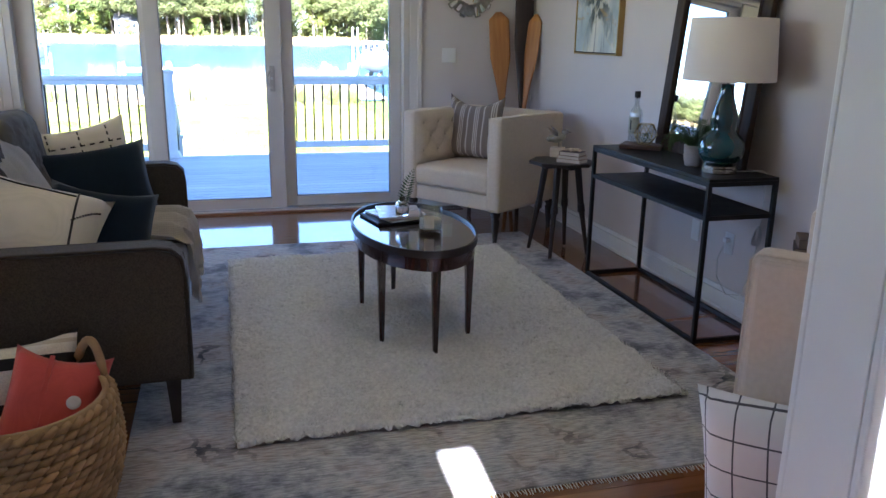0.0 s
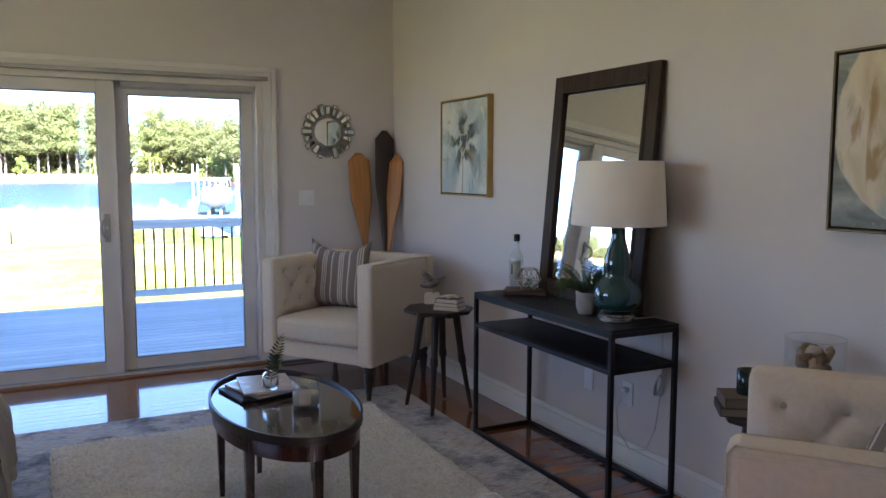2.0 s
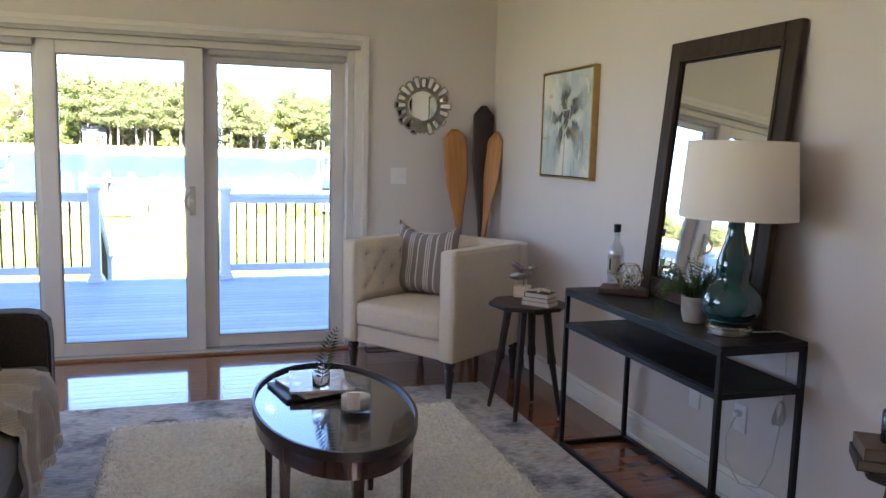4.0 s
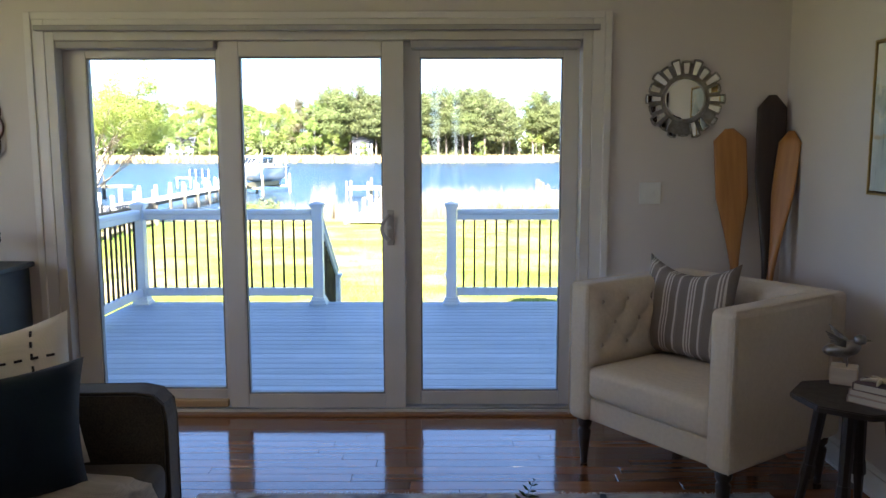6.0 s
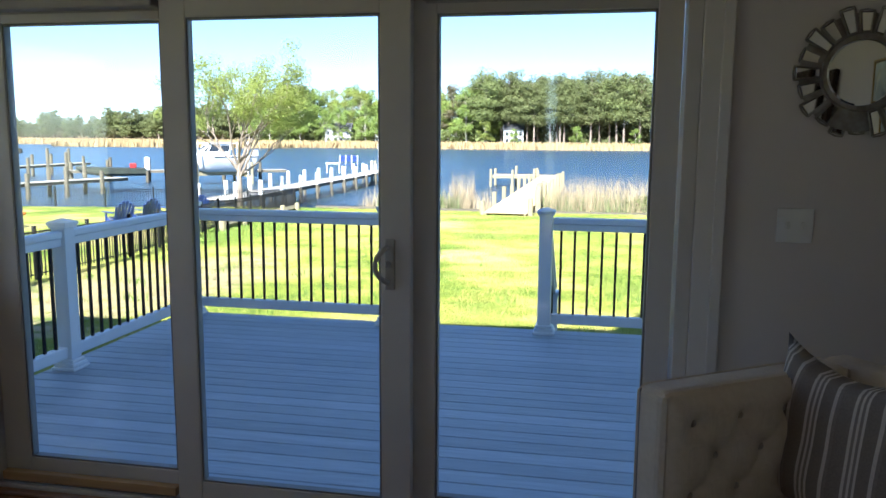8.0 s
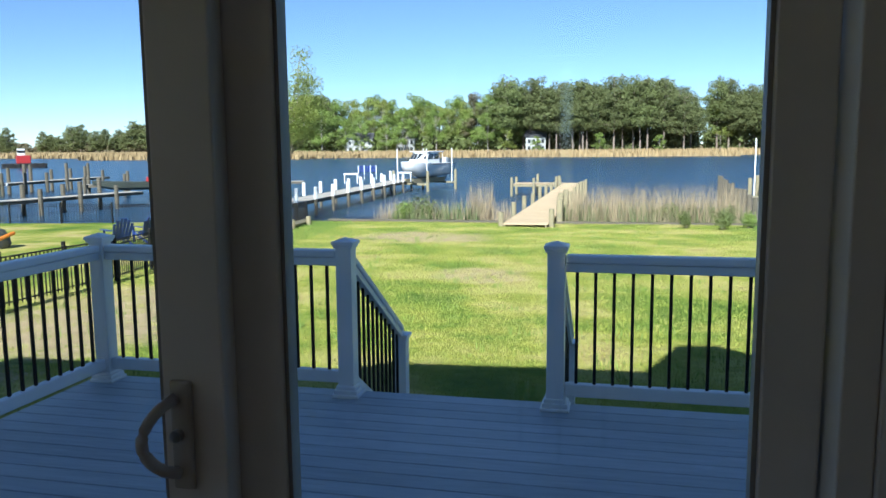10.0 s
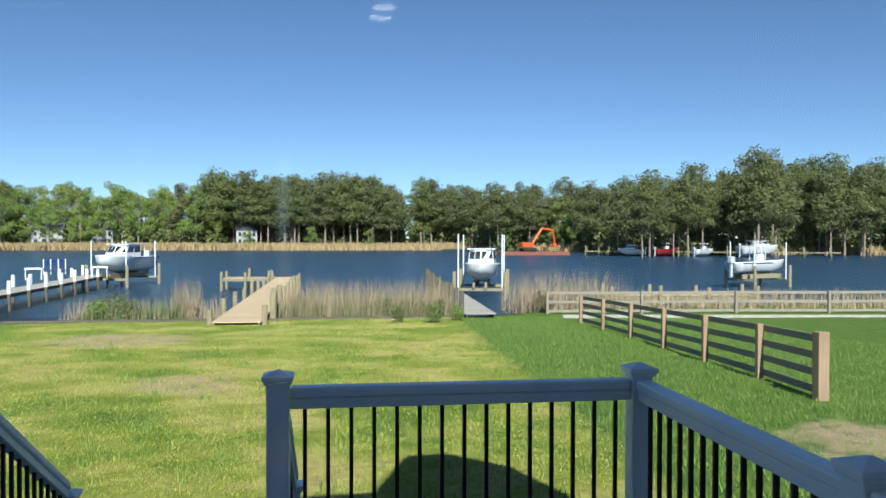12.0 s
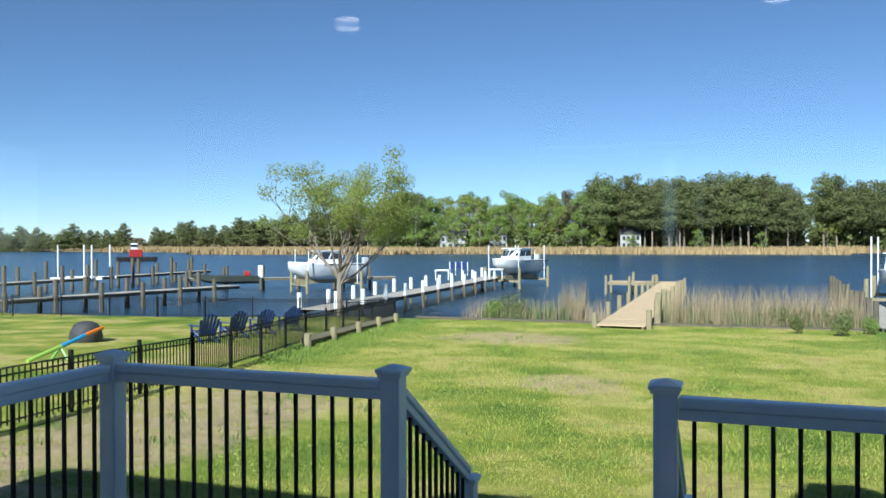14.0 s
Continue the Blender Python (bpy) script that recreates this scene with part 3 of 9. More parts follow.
# ---------- house above and around, unseen; roofline shaped to shade deck and lawn ---
SIDING = M("white_siding", (0.62, 0.63, 0.64), (0.56, 0.57, 0.58), rough=0.6, scale=2)
ROOF = M("grey_shingles", (0.08, 0.08, 0.085), (0.05, 0.05, 0.055), rough=0.9, scale=20)
house = tagged(new("house_exterior"), "white sided two-storey house carrying the deck, unseen roofline shaped to shade the lawn", "house", kind="structure")
part("upper_storey", boxes(((-9, -7.3, CEIL_Z + 0.21), (7.5, 0.20, 3.85)), ((-9, 0.165, -1.3), (DX0 - 0.14, 0.20, CEIL_Z + 0.205)), ((DX1 + 0.14, 0.165, -1.3), (7.5, 0.20, CEIL_Z + 0.205)), ((DX0 - 0.14, 0.165, DTOP + 0.12), (DX1 + 0.14, 0.20, CEIL_Z + 0.205)), ((DX0 - 0.14, 0.165, -1.3), (DX1 + 0.14, 0.20, -0.32))), SIDING, house)
bm = bmesh.new()
vs = prism(bm, [(0.55, 3.99), (-3.5, 5.0), (-7.6, 3.99), (-7.6, 3.855), (0.55, 3.855)], -9.4, 7.9)
for v in vs:
    v.co = Vector((v.co.z, v.co.x, v.co.y))
part("roof", fix_normals(bm), ROOF, house)
# unseen block, outlined only to cast the peaked shadow on the lawn
bm = bmesh.new()
vs = prism(bm, [(-5.2, 3.95), (-4.6, 4.5), (-1.5, 4.65), (-1.1, 5.75), (-0.6, 5.8), (0.15, 5.2), (0.75, 3.95)], -3.4, 0.55)
for v in vs:
    v.co = Vector((v.co.x, v.co.z, v.co.y))
part("gable", fix_normals(bm), ROOF, house)
# ---------- ground, water, distance ----------
WATER_Z = -3.0


def smooth_step(a, b, x):
    t = max(0.0, min(1.0, (x - a) / (b - a)))
    return t * t * (3 - 2 * t)


def far_shore(x):
    """The y of the bank across the water."""
    if x < -120:
        base = 300 + (-120 - x) * 0.25
    elif x < 40:
        base = 302
    else:
        base = 302 + 36 * smooth_step(36, 44, x) - 130 * smooth_step(50, 110, x)
    return base + 3 * noise.noise(Vector((x * 0.03, 0, 0)))


def near_bank(x):
    """The y of the bulkhead at the garden's end."""
    if x > 4:
        return 37.5 + 6 * smooth_step(4, 14, x)
    if x < -14:
        return 37.0 - 6 * smooth_step(-18, -30, -abs(x))
    return 36.6


def ground_z(x, y):
    nb, fs = near_bank(x), far_shore(x)
    lawn = -1.0 - 1.16 * max(0.0, (y - 4)) / 32.0
    lawn += 0.05 * noise.noise(Vector((x * 0.15, y * 0.15, 0))) + 0.02 * noise.noise(Vector((x * 0.7, y * 0.7, 3)))
    if y < nb:
        return max(lawn, -2.35)
    if y < fs - 6:
        return -2.3 - 2.6 * smooth_step(nb, nb + 0.6, y)
    return -4.9 + 2.35 * smooth_step(fs - 6, fs + 1, y) + 2.2 * smooth_step(fs + 8, fs + 60, y)


def axis(parts):
    out = []
    for a, b, s in parts:
        k = a
        while k < b - 1e-6:
            out.append(k)
            k += s
    out.append(parts[-1][1])
    return out


XS = axis([(-3000, -600, 400), (-600, -200, 40), (-200, -40, 10), (-40, 34, 0.6), (34, 200, 10), (200, 600, 40), (600, 3000, 400)])
YS = axis([(-600, -60, 60), (-60, 0, 10), (0, 50, 0.6), (50, 150, 20), (150, 420, 5), (420, 800, 40), (800, 4000, 400)])
verts = [(x, y, ground_z(x, y)) for y in YS for x in XS]
nx = len(XS)
faces = [(j * nx + i, j * nx + i + 1, (j + 1) * nx + i + 1, (j + 1) * nx + i) for j in range(len(YS) - 1) for i in range(nx - 1)]
gm = bpy.data.meshes.new("ground")
gm.from_pydata(verts, [], faces)
for p_ in gm.polygons:
    p_.use_smooth = True


def lawn_material():
    m = bpy.data.materials.new("lawn_and_earth")
    n, l, p = nodes_of(m)
    tc = n.new("ShaderNodeTexCoord")
    sep = n.new("ShaderNodeSeparateXYZ")
    l.new(tc.outputs["Object"], sep.inputs[0])

    def ns(scale, detail=5, rough=0.6):
        k = n.new("ShaderNodeTexNoise")
        k.inputs["Scale"].default_value, k.inputs["Detail"].default_value, k.inputs["Roughness"].default_value = scale, detail, rough
        l.new(tc.outputs["Object"], k.inputs["Vector"])
        return k.outputs["Fac"]

    def mixc(f, a, b):
        k = n.new("ShaderNodeMix")
        k.data_type = "RGBA"
        for s_, v in (("Factor", f), ("A", a), ("B", b)):
            if isinstance(v, tuple):
                k.inputs[s_].default_value = (*v, 1)
            else:
                l.new(v, k.inputs[s_])
        return k.outputs["Result"]

    def math2(op, a, b):
        k = n.new("ShaderNodeMath")
        k.operation = op
        for i, v in enumerate((a, b)):
            if isinstance(v, (int, float)):
                k.inputs[i].default_value = v
            else:
                l.new(v, k.inputs[i])
        return k.outputs[0]

    def band(v, a, b):
        k = n.new("ShaderNodeMapRange")
        k.interpolation_type = "SMOOTHSTEP"
        k.inputs["From Min"].default_value, k.inputs["From Max"].default_value = a, b
        l.new(v, k.inputs["Value"])
        return k.outputs[0]

    # grass of the own plot: mottled, with straw and clover patches
    r1 = ramp_node(m.node_tree, [(0.30, (0.09, 0.165, 0.02)), (0.42, (0.175, 0.245, 0.032)), (0.51, (0.32, 0.33, 0.06)), (0.59, (0.50, 0.43, 0.15)), (0.70, (0.40, 0.30, 0.13))])
    l.new(ns(0.42, 8, 0.62), r1.inputs[0])
    own = r1.outputs[0]
    r2 = ramp_node(m.node_tree, [(0.3, (0.5, 0.55, 0.5)), (0.7, (1.25, 1.2, 1.1))])
    l.new(ns(9, 6, 0.75), r2.inputs[0])
    mu = n.new("ShaderNodeMix")
    mu.data_type, mu.blend_type = "RGBA", "MULTIPLY"
    mu.inputs["Factor"].default_value = 0.8
    l.new(own, mu.inputs["A"])
    l.new(r2.outputs[0], mu.inputs["B"])
    own = mu.outputs["Result"]
    # darker kept lawn of the neighbour, past a line that runs away to the right
    edge = math2("ADD", math2("MULTIPLY", sep.outputs[1], -0.072), sep.outputs[0])
    edge = math2("ADD", edge, math2("MULTIPLY", ns(1.2, 6, 0.7), 1.1))
    nb_ = band(edge, 1.55, 2.35)
    r3 = ramp_node(m.node_tree, [(0.3, (0.06, 0.12, 0.018)), (0.5, (0.105, 0.175, 0.028)), (0.7, (0.18, 0.23, 0.045))])
    l.new(ns(1.3, 9, 0.75), r3.inputs[0])
    col = mixc(nb_, own, r3.outputs[0])
    # bare earth: by the deck on the left, before the bulkhead, by the fence on the right
    def patch(cx, cy, rx, ry, wob=0.9):
        a = math2("DIVIDE", math2("SUBTRACT", sep.outputs[0], cx), rx)
        b = math2("DIVIDE", math2("SUBTRACT", sep.outputs[1], cy), ry)
        d = math2("ADD", math2("MULTIPLY", a, a), math2("MULTIPLY", b, b))
        d = math2("ADD", d, math2("MULTIPLY", math2("SUBTRACT", ns(0.9, 6, 0.7), 0.5), wob * 4.5))
        return math2("MULTIPLY", math2("SUBTRACT", 1.0, band(d, 0.25, 1.3)), band(ns(5.0, 6, 0.75), 0.30, 0.52))
    r4 = ramp_node(m.node_tree, [(0.3, (0.56, 0.42, 0.25)), (0.7, (0.33, 0.25, 0.13))])
    l.new(ns(2.5, 6, 0.7), r4.inputs[0])
    earth = r4.outputs[0]
    for q in ((-9.6, 10.4, 1.9, 5.0), (-8.7, 27.2, 2.6, 2.6), (6.3, 9.6, 1.9, 1.5), (-11.0, 4.0, 2.5, 5.0), (-4.6, 16.8, 1.2, 1.6)):
        col = mixc(patch(*q), col, earth)
    # marsh and wood floor across the water
    r5 = ramp_node(m.node_tree, [(0.3, (0.30, 0.22, 0.11)), (0.7, (0.21, 0.17, 0.08))])
    l.new(ns(0.2, 5), r5.inputs[0])
    col = mixc(band(sep.outputs[1], 60, 70), col, r5.outputs[0])
    l.new(col, p.inputs["Base Color"])
    p.inputs["Roughness"].default_value = 0.95
    p.inputs["Specular IOR Level"].default_value = 0.15
    bp = n.new("ShaderNodeBump")
    bp.inputs["Strength"].default_value, bp.inputs["Distance"].default_value = 0.9, 0.05
    l.new(ns(16, 6, 0.75), bp.inputs["Height"])
    l.new(bp.outputs[0], p.inputs["Normal"])
    return m


gm.materials.append(lawn_material())
ground = new("ground", gm)
tagged(ground, "patchy spring lawn running down to the water and the far bank", "ground", kind="structure")


def water_material():
    m = bpy.data.materials.new("river_water")
    n, l, p = nodes_of(m)
    p.inputs["Base Color"].default_value = (0.020, 0.055, 0.10, 1)
    p.inputs["Roughness"].default_value = 0.22
    p.inputs["IOR"].default_value = 1.33
    tc = n.new("ShaderNodeTexCoord")
    mp = n.new("ShaderNodeMapping")
    mp.inputs["Scale"].default_value = (0.6, 1.6, 1)
    l.new(tc.outputs["Object"], mp.inputs["Vector"])
    a = n.new("ShaderNodeTexNoise")
    a.inputs["Scale"].default_value, a.inputs["Detail"].default_value = 0.9, 8
    l.new(mp.outputs[0], a.inputs["Vector"])
    b = n.new("ShaderNodeBump")
    b.inputs["Strength"].default_value, b.inputs["Distance"].default_value = 1.0, 0.75
    l.new(a.outputs["Fac"], b.inputs["Height"])
    l.new(b.outputs[0], p.inputs["Normal"])
    return m


bm = bmesh.new()
wv = [bm.verts.new(c) for c in ((-3000, 30, WATER_Z), (3000, 30, WATER_Z), (3000, 520, WATER_Z), (-3000, 520, WATER_Z))]
bm.faces.new(wv)
structure("water", bm, water_material(), "wind-rippled blue river water", "water")
# ---------- furniture materials ----------
SOFA = fabric("brown_grey_weave", (0.080, 0.063, 0.046), (0.044, 0.035, 0.026), weave=420, bump=0.35, scale=190, mix=0.7)
LINEN = fabric("oatmeal_linen", (0.665, 0.57, 0.455), (0.615, 0.52, 0.41), weave=900, bump=0.2, scale=60, mix=0.3)
LINEN_BTN = fabric("oatmeal_linen_button", (0.50, 0.43, 0.36), (0.45, 0.38, 0.31), weave=700)
NAVY = fabric("navy_velvet", (0.004, 0.014, 0.026), (0.0025, 0.009, 0.018), weave=900, bump=0.15)
CREAM = fabric("cream_cotton", (0.72, 0.66, 0.57), (0.64, 0.58, 0.50), weave=600, bump=0.08, mix=0.3)
THREAD = fabric("dark_stitching", (0.035, 0.03, 0.03), weave=900)
BLACKWOOD = M("ebonised_wood", (0.018, 0.012, 0.010), (0.03, 0.02, 0.016), rough=0.35, scale=8, stretch=(6, 6, 0.6), bump=0.1, bscale=60)
MAHOG = M("dark_mahogany", (0.045, 0.014, 0.009), (0.022, 0.008, 0.006), rough=0.25, scale=7, stretch=(5, 5, 0.6), bump=0.08, bscale=60, coat=0.3)
TABLE_TOP = M("dark_polished_top", (0.020, 0.010, 0.008), (0.012, 0.007, 0.006), rough=0.07, scale=5, bump=0.0, coat=1.0)
WALNUT = M("dark_walnut", (0.020, 0.011, 0.007), (0.012, 0.0065, 0.0045), rough=0.4, scale=7, stretch=(5, 5, 0.6), bump=0.1, bscale=60)
FRAME_WOOD = M("brown_frame_wood", (0.048, 0.028, 0.018), (0.028, 0.017, 0.011), spec=0.25, rough=0.6, scale=6, stretch=(6, 6, 0.7), bump=0.15, bscale=50)
PINE = M("varnished_pine", (0.46, 0.205, 0.055), (0.33, 0.13, 0.032), rough=0.3, scale=5, stretch=(7, 7, 0.5), bump=0.05, coat=0.3)
OAR_DARK = M("weathered_dark_oar", (0.040, 0.022, 0.016), (0.022, 0.013, 0.010), rough=0.45, scale=6, stretch=(6, 6, 0.6), bump=0.15, bscale=50)
GOLD = M("gilt_frame", (0.46, 0.31, 0.12), (0.36, 0.23, 0.08), rough=0.35, metal=0.7, scale=9, bump=0.1)
MIRROR = bpy.data.materials.new("mirror_silver")
_, _, _p = nodes_of(MIRROR)
_p.inputs["Base Color"].default_value, _p.inputs["Metallic"].default_value, _p.inputs["Roughness"].default_value = (0.86, 0.88, 0.87, 1), 1.0, 0.02
CLEAR = glassy("clear_glass")
THIN = pane_material("thin_clear_glass", (0.95, 0.965, 0.965), 0.13)
TEAL = M("teal_glaze", (0.003, 0.048, 0.052), (0.002, 0.034, 0.038), rough=0.08, scale=4, bump=0.0, coat=1.0)
SHADE_CLOTH = M("ivory_lampshade", (0.80, 0.74, 0.66), (0.76, 0.70, 0.62), rough=0.9, scale=3, bump=0.15, bscale=300)
CHROME = M("brushed_nickel", (0.62, 0.58, 0.52), (0.5, 0.47, 0.42), rough=0.22, metal=1.0, scale=8, stretch=(1, 1, 12))
LEAF = M("fern_green", (0.03, 0.075, 0.016), (0.05, 0.10, 0.025), rough=0.5, scale=12, rnd=0.25, island=True)
CERAMIC = M("grey_white_ceramic", (0.42, 0.39, 0.36), (0.26, 0.24, 0.22), rough=0.55, scale=9, bump=0.3, bscale=60)

# ---------- rugs ----------


def rug_material():
    m = bpy.data.materials.new("distressed_rug")
    n, l, p = nodes_of(m)
    tc = n.new("ShaderNodeTexCoord")
    w = n.new("ShaderNodeTexNoise")
    w.inputs["Scale"].default_value, w.inputs["Detail"].default_value, w.inputs["Roughness"].default_value = 2.3, 10, 0.70
    l.new(tc.outputs["Object"], w.inputs["Vector"])
    r = ramp_node(m.node_tree, [(0.30, (0.085, 0.088, 0.10)), (0.40, (0.27, 0.275, 0.29)), (0.49, (0.52, 0.51, 0.505)), (0.58, (0.50, 0.44, 0.40)), (0.68, (0.22, 0.205, 0.205))])
    l.new(w.outputs["Fac"], r.inputs[0])
    # worn scroll pattern along the border
    v = n.new("ShaderNodeTexVoronoi")
    v.feature = "DISTANCE_TO_EDGE"
    v.inputs["Scale"].default_value = 5.5
    nz = n.new("ShaderNodeTexNoise")
    nz.inputs["Scale"].default_value, nz.inputs["Detail"].default_value = 4.0, 5
    l.new(tc.outputs["Object"], nz.inputs["Vector"])
    mixv = n.new("ShaderNodeMix")
    mixv.data_type = "VECTOR"
    mixv.inputs["Factor"].default_value = 0.28
    l.new(tc.outputs["Object"], mixv.inputs["A"])
    l.new(nz.outputs["Color"], mixv.inputs["B"])
    l.new(mixv.outputs["Result"], v.inputs["Vector"])
    lt = n.new("ShaderNodeMath")
    lt.operation = "LESS_THAN"
    lt.inputs[1].default_value = 0.045
    l.new(v.outputs["Distance"], lt.inputs[0])
    n2 = n.new("ShaderNodeTexNoise")
    n2.inputs["Scale"].default_value, n2.inputs["Detail"].default_value = 2.3, 6
    l.new(tc.outputs["Object"], n2.inputs["Vector"])
    gt = n.new("ShaderNodeMapRange")
    gt.inputs["From Min"].default_value, gt.inputs["From Max"].default_value = 0.52, 0.70
    l.new(n2.outputs["Fac"], gt.inputs["Value"])
    mu = n.new("ShaderNodeMath")
    mu.operation = "MULTIPLY"
    l.new(lt.outputs[0], mu.inputs[0])
    l.new(gt.outputs[0], mu.inputs[1])
    mc = n.new("ShaderNodeMix")
    mc.data_type = "RGBA"
    mc.inputs["B"].default_value = (0.055, 0.065, 0.08, 1)
    l.new(mu.outputs[0], mc.inputs["Factor"])
    l.new(r.outputs[0], mc.inputs["A"])
    # short streaks of the pile
    mp = n.new("ShaderNodeMapping")
    mp.inputs["Scale"].default_value = (9, 60, 1)
    l.new(tc.outputs["Object"], mp.inputs["Vector"])
    s = n.new("ShaderNodeTexNoise")
    s.inputs["Scale"].default_value, s.inputs["Detail"].default_value = 2.0, 4
    l.new(mp.outputs[0], s.inputs["Vector"])
    r2 = ramp_node(m.node_tree, [(0.3, (0.42, 0.42, 0.43)), (0.62, (1.08, 1.08, 1.08))])
    l.new(s.outputs["Fac"], r2.inputs[0])
    m2 = n.new("ShaderNodeMix")
    m2.data_type, m2.blend_type = "RGBA", "MULTIPLY"
    m2.inputs["Factor"].default_value = 0.8
    l.new(mc.outputs["Result"], m2.inputs["A"])
    l.new(r2.outputs[0], m2.inputs["B"])
    l.new(m2.outputs["Result"], p.inputs["Base Color"])
    p.inputs["Roughness"].default_value = 0.95
    p.inputs["Specular IOR Level"].default_value = 0.15
    b = n.new("ShaderNodeBump")
    b.inputs["Strength"].default_value, b.inputs["Distance"].default_value = 0.4, 0.003
    l.new(s.outputs["Fac"], b.inputs["Height"])
    l.new(b.outputs[0], p.inputs["Normal"])
    return m


RUG_X0, RUG_X1, RUG_Y0, RUG_Y1 = -2.895, -0.44, -4.265, -1.06
rug = thing("area_rug", "large distressed grey and blue area rug with a fringed edge", "rug")
bm = bmesh.new()
box(bm, (RUG_X0, RUG_Y0, 0.001), (RUG_X1, RUG_Y1, 0.010), 0.004, 2)
part("field", bm, rug_material(), rug)
rng = random.Random(4)
for ye, sg in ((RUG_Y0, -1), (RUG_Y1, 1)):
    bm = bmesh.new()
    x = RUG_X0
    while x < RUG_X1:
        tube(bm, [(x, ye, 0.005), (x + rng.uniform(-.006, .006), ye + sg * rng.uniform(0.018, 0.03), 0.003)], 0.0022, 4)
        x += 0.011
    part("fringe", bm, CREAM, rug)

SHAG = M("ivory_shag", (0.82, 0.815, 0.80), (0.62, 0.615, 0.61), rough=0.95, scale=60, detail=6, bump=1.0, bscale=70, bdist=0.012, spec=0.15, sheen=0.3)
shag = thing("shag_rug", "small ivory wool shag rug laid on the larger rug", "rug")
SX0, SX1, SY0, SY1, SH = -2.53, -0.78, -3.80, -1.46, 0.036
nxs, nys = 190, 250
vv, ff = [], []
for j in range(nys + 1):
    for i in range(nxs + 1):
        u, v = i / nxs, j / nys
        x, y = SX0 + (SX1 - SX0) * u, SY0 + (SY1 - SY0) * v
        e = min(u * (SX1 - SX0), (1 - u) * (SX1 - SX0), v * (SY1 - SY0), (1 - v) * (SY1 - SY0))
        bend = 0.35 * noise.noise(Vector((x * 5, y * 5, 11)))
        q = Vector((x * 15 + bend * 6, y * 38 + bend * 9, 0.0))
        lump = (0.5 - abs(noise.noise(q))) * 1.5 + noise.noise(q * 2.3) * 0.7 + noise.noise(Vector((x * 4, y * 8, 7))) * 0.5 - 0.3
        z = 0.012 + (SH - 0.012) * min(1.0, (e / 0.03 + 0.15)) ** 0.5 + 0.021 * lump
        wob = 0.012 * noise.noise(Vector((x * 6, y * 6, 3)))
        vv.append((x + wob, y + 0.012 * noise.noise(Vector((x * 6, y * 6, 9))), max(0.0115, z)))
        if i < nxs and j < nys:
            a = j * (nxs + 1) + i
            ff.append((a, a + 1, a + nxs + 2, a + nxs + 1))
me = bpy.data.meshes.new("field")
me.from_pydata(vv, [], ff)
for p_ in me.polygons:
    p_.use_smooth = True
me.materials.append(SHAG)
ob = new("field", me)
ob.parent = shag
# tufts standing out of the pile
vv, ff = [], []
rng = random.Random(8)
for k in range(52000):
    x, y = rng.uniform(SX0 - 0.008, SX1 + 0.008), rng.uniform(SY0 - 0.008, SY1 + 0.008)
    a, ln, w = rng.uniform(0, 6.28), rng.uniform(0.008, 0.020), rng.uniform(0.0018, 0.0034)
    dx, dy = math.cos(a), math.sin(a)
    z0 = SH - 0.012 + 0.0112 * noise.noise(Vector((x * 13, y * 24, 0.0)))
    t = len(vv)
    vv += [(x - dy * w, y + dx * w, z0), (x + dy * w, y - dx * w, z0), (x + dx * ln * 0.8, y + dy * ln * 0.8, z0 + 0.016 + rng.uniform(0, 0.007))]
    ff.append((t, t + 1, t + 2))
me = bpy.data.meshes.new("shag_wool")
me.from_pydata(vv, [], ff)
me.materials.append(SHAG)
ob = new("shag_wool", me)
ob.parent = shag
ob["kind"] = "stuff"

# ---------- sofa ----------
sofa = thing("sofa", "brown-grey woven sofa with slim arms and black tapered legs", "sofa", (-3.125, -2.69, 0.01), 2.2)
part("frame", onebox((-0.52, -0.90, 0.2), (0.41, 0.90, 0.335), 0.012), SOFA, sofa)
for s in (-1, 1):
    bm = bmesh.new()
    prism(bm, [(-0.54, 0.2), (0.425, 0.2), (0.425, 0.60), (0.415, 0.65), (0.385, 0.68), (0.33, 0.69), (-0.54, 0.69)], 0, 0.115)
    es = [e for e in bm.edges if abs(e.verts[0].co.z - e.verts[1].co.z) < 1e-6]
    bmesh.ops.bevel(bm, geom=es, offset=0.012, segments=2, affect="EDGES")
    for v in bm.verts:
        v.co = Vector((v.co.x, (v.co.z + 0.845) * s, v.co.y))
    a = part("arm", fix_normals(bm), SOFA, sofa)
    bm = bmesh.new()
    for yy in (0.852, 0.954):
        tube(bm, [(-0.53, yy * s, 0.685), (0.33, yy * s, 0.687), (0.383, yy * s, 0.675), (0.416, yy * s, 0.64), (0.424, yy * s, 0.57), (0.424, yy * s, 0.215)], 0.0045, 6)
    part("piping", bm, SOFA, a)
part("backrest", onebox((-0.54, -0.84, 0.2), (-0.40, 0.84, 0.80), 0.04, 3), SOFA, sofa)
for k in range(2):
    y0 = -0.84 + k * 0.84
    bm = soft_block((-0.39, y0 + 0.004, 0.335), (0.425, y0 + 0.836, 0.465), 0.035, 0.018, seed=k)
    part("seat_cushion", bm, SOFA, sofa, smooth=True)
    bm = loose_cushion(0.845, 0.56, 0.33, k + 5)
    bmesh.ops.transform(bm, matrix=pose(-0.285, y0 + 0.42, 0.455, 0, -17, 0) @ pose(0, 0, 0, 0, 0, 90), verts=bm.verts[:])
    part("back_cushion", bm, SOFA, sofa, smooth=True)
for x in (-0.46, 0.355):
    for y in (-0.86, 0.86):
        bm = bmesh.new()
        taper(bm, x, y, 0, 0.2, 0.03, 0.055)
        part("leg", bm, BLACKWOOD, sofa, "black tapered wooden leg")


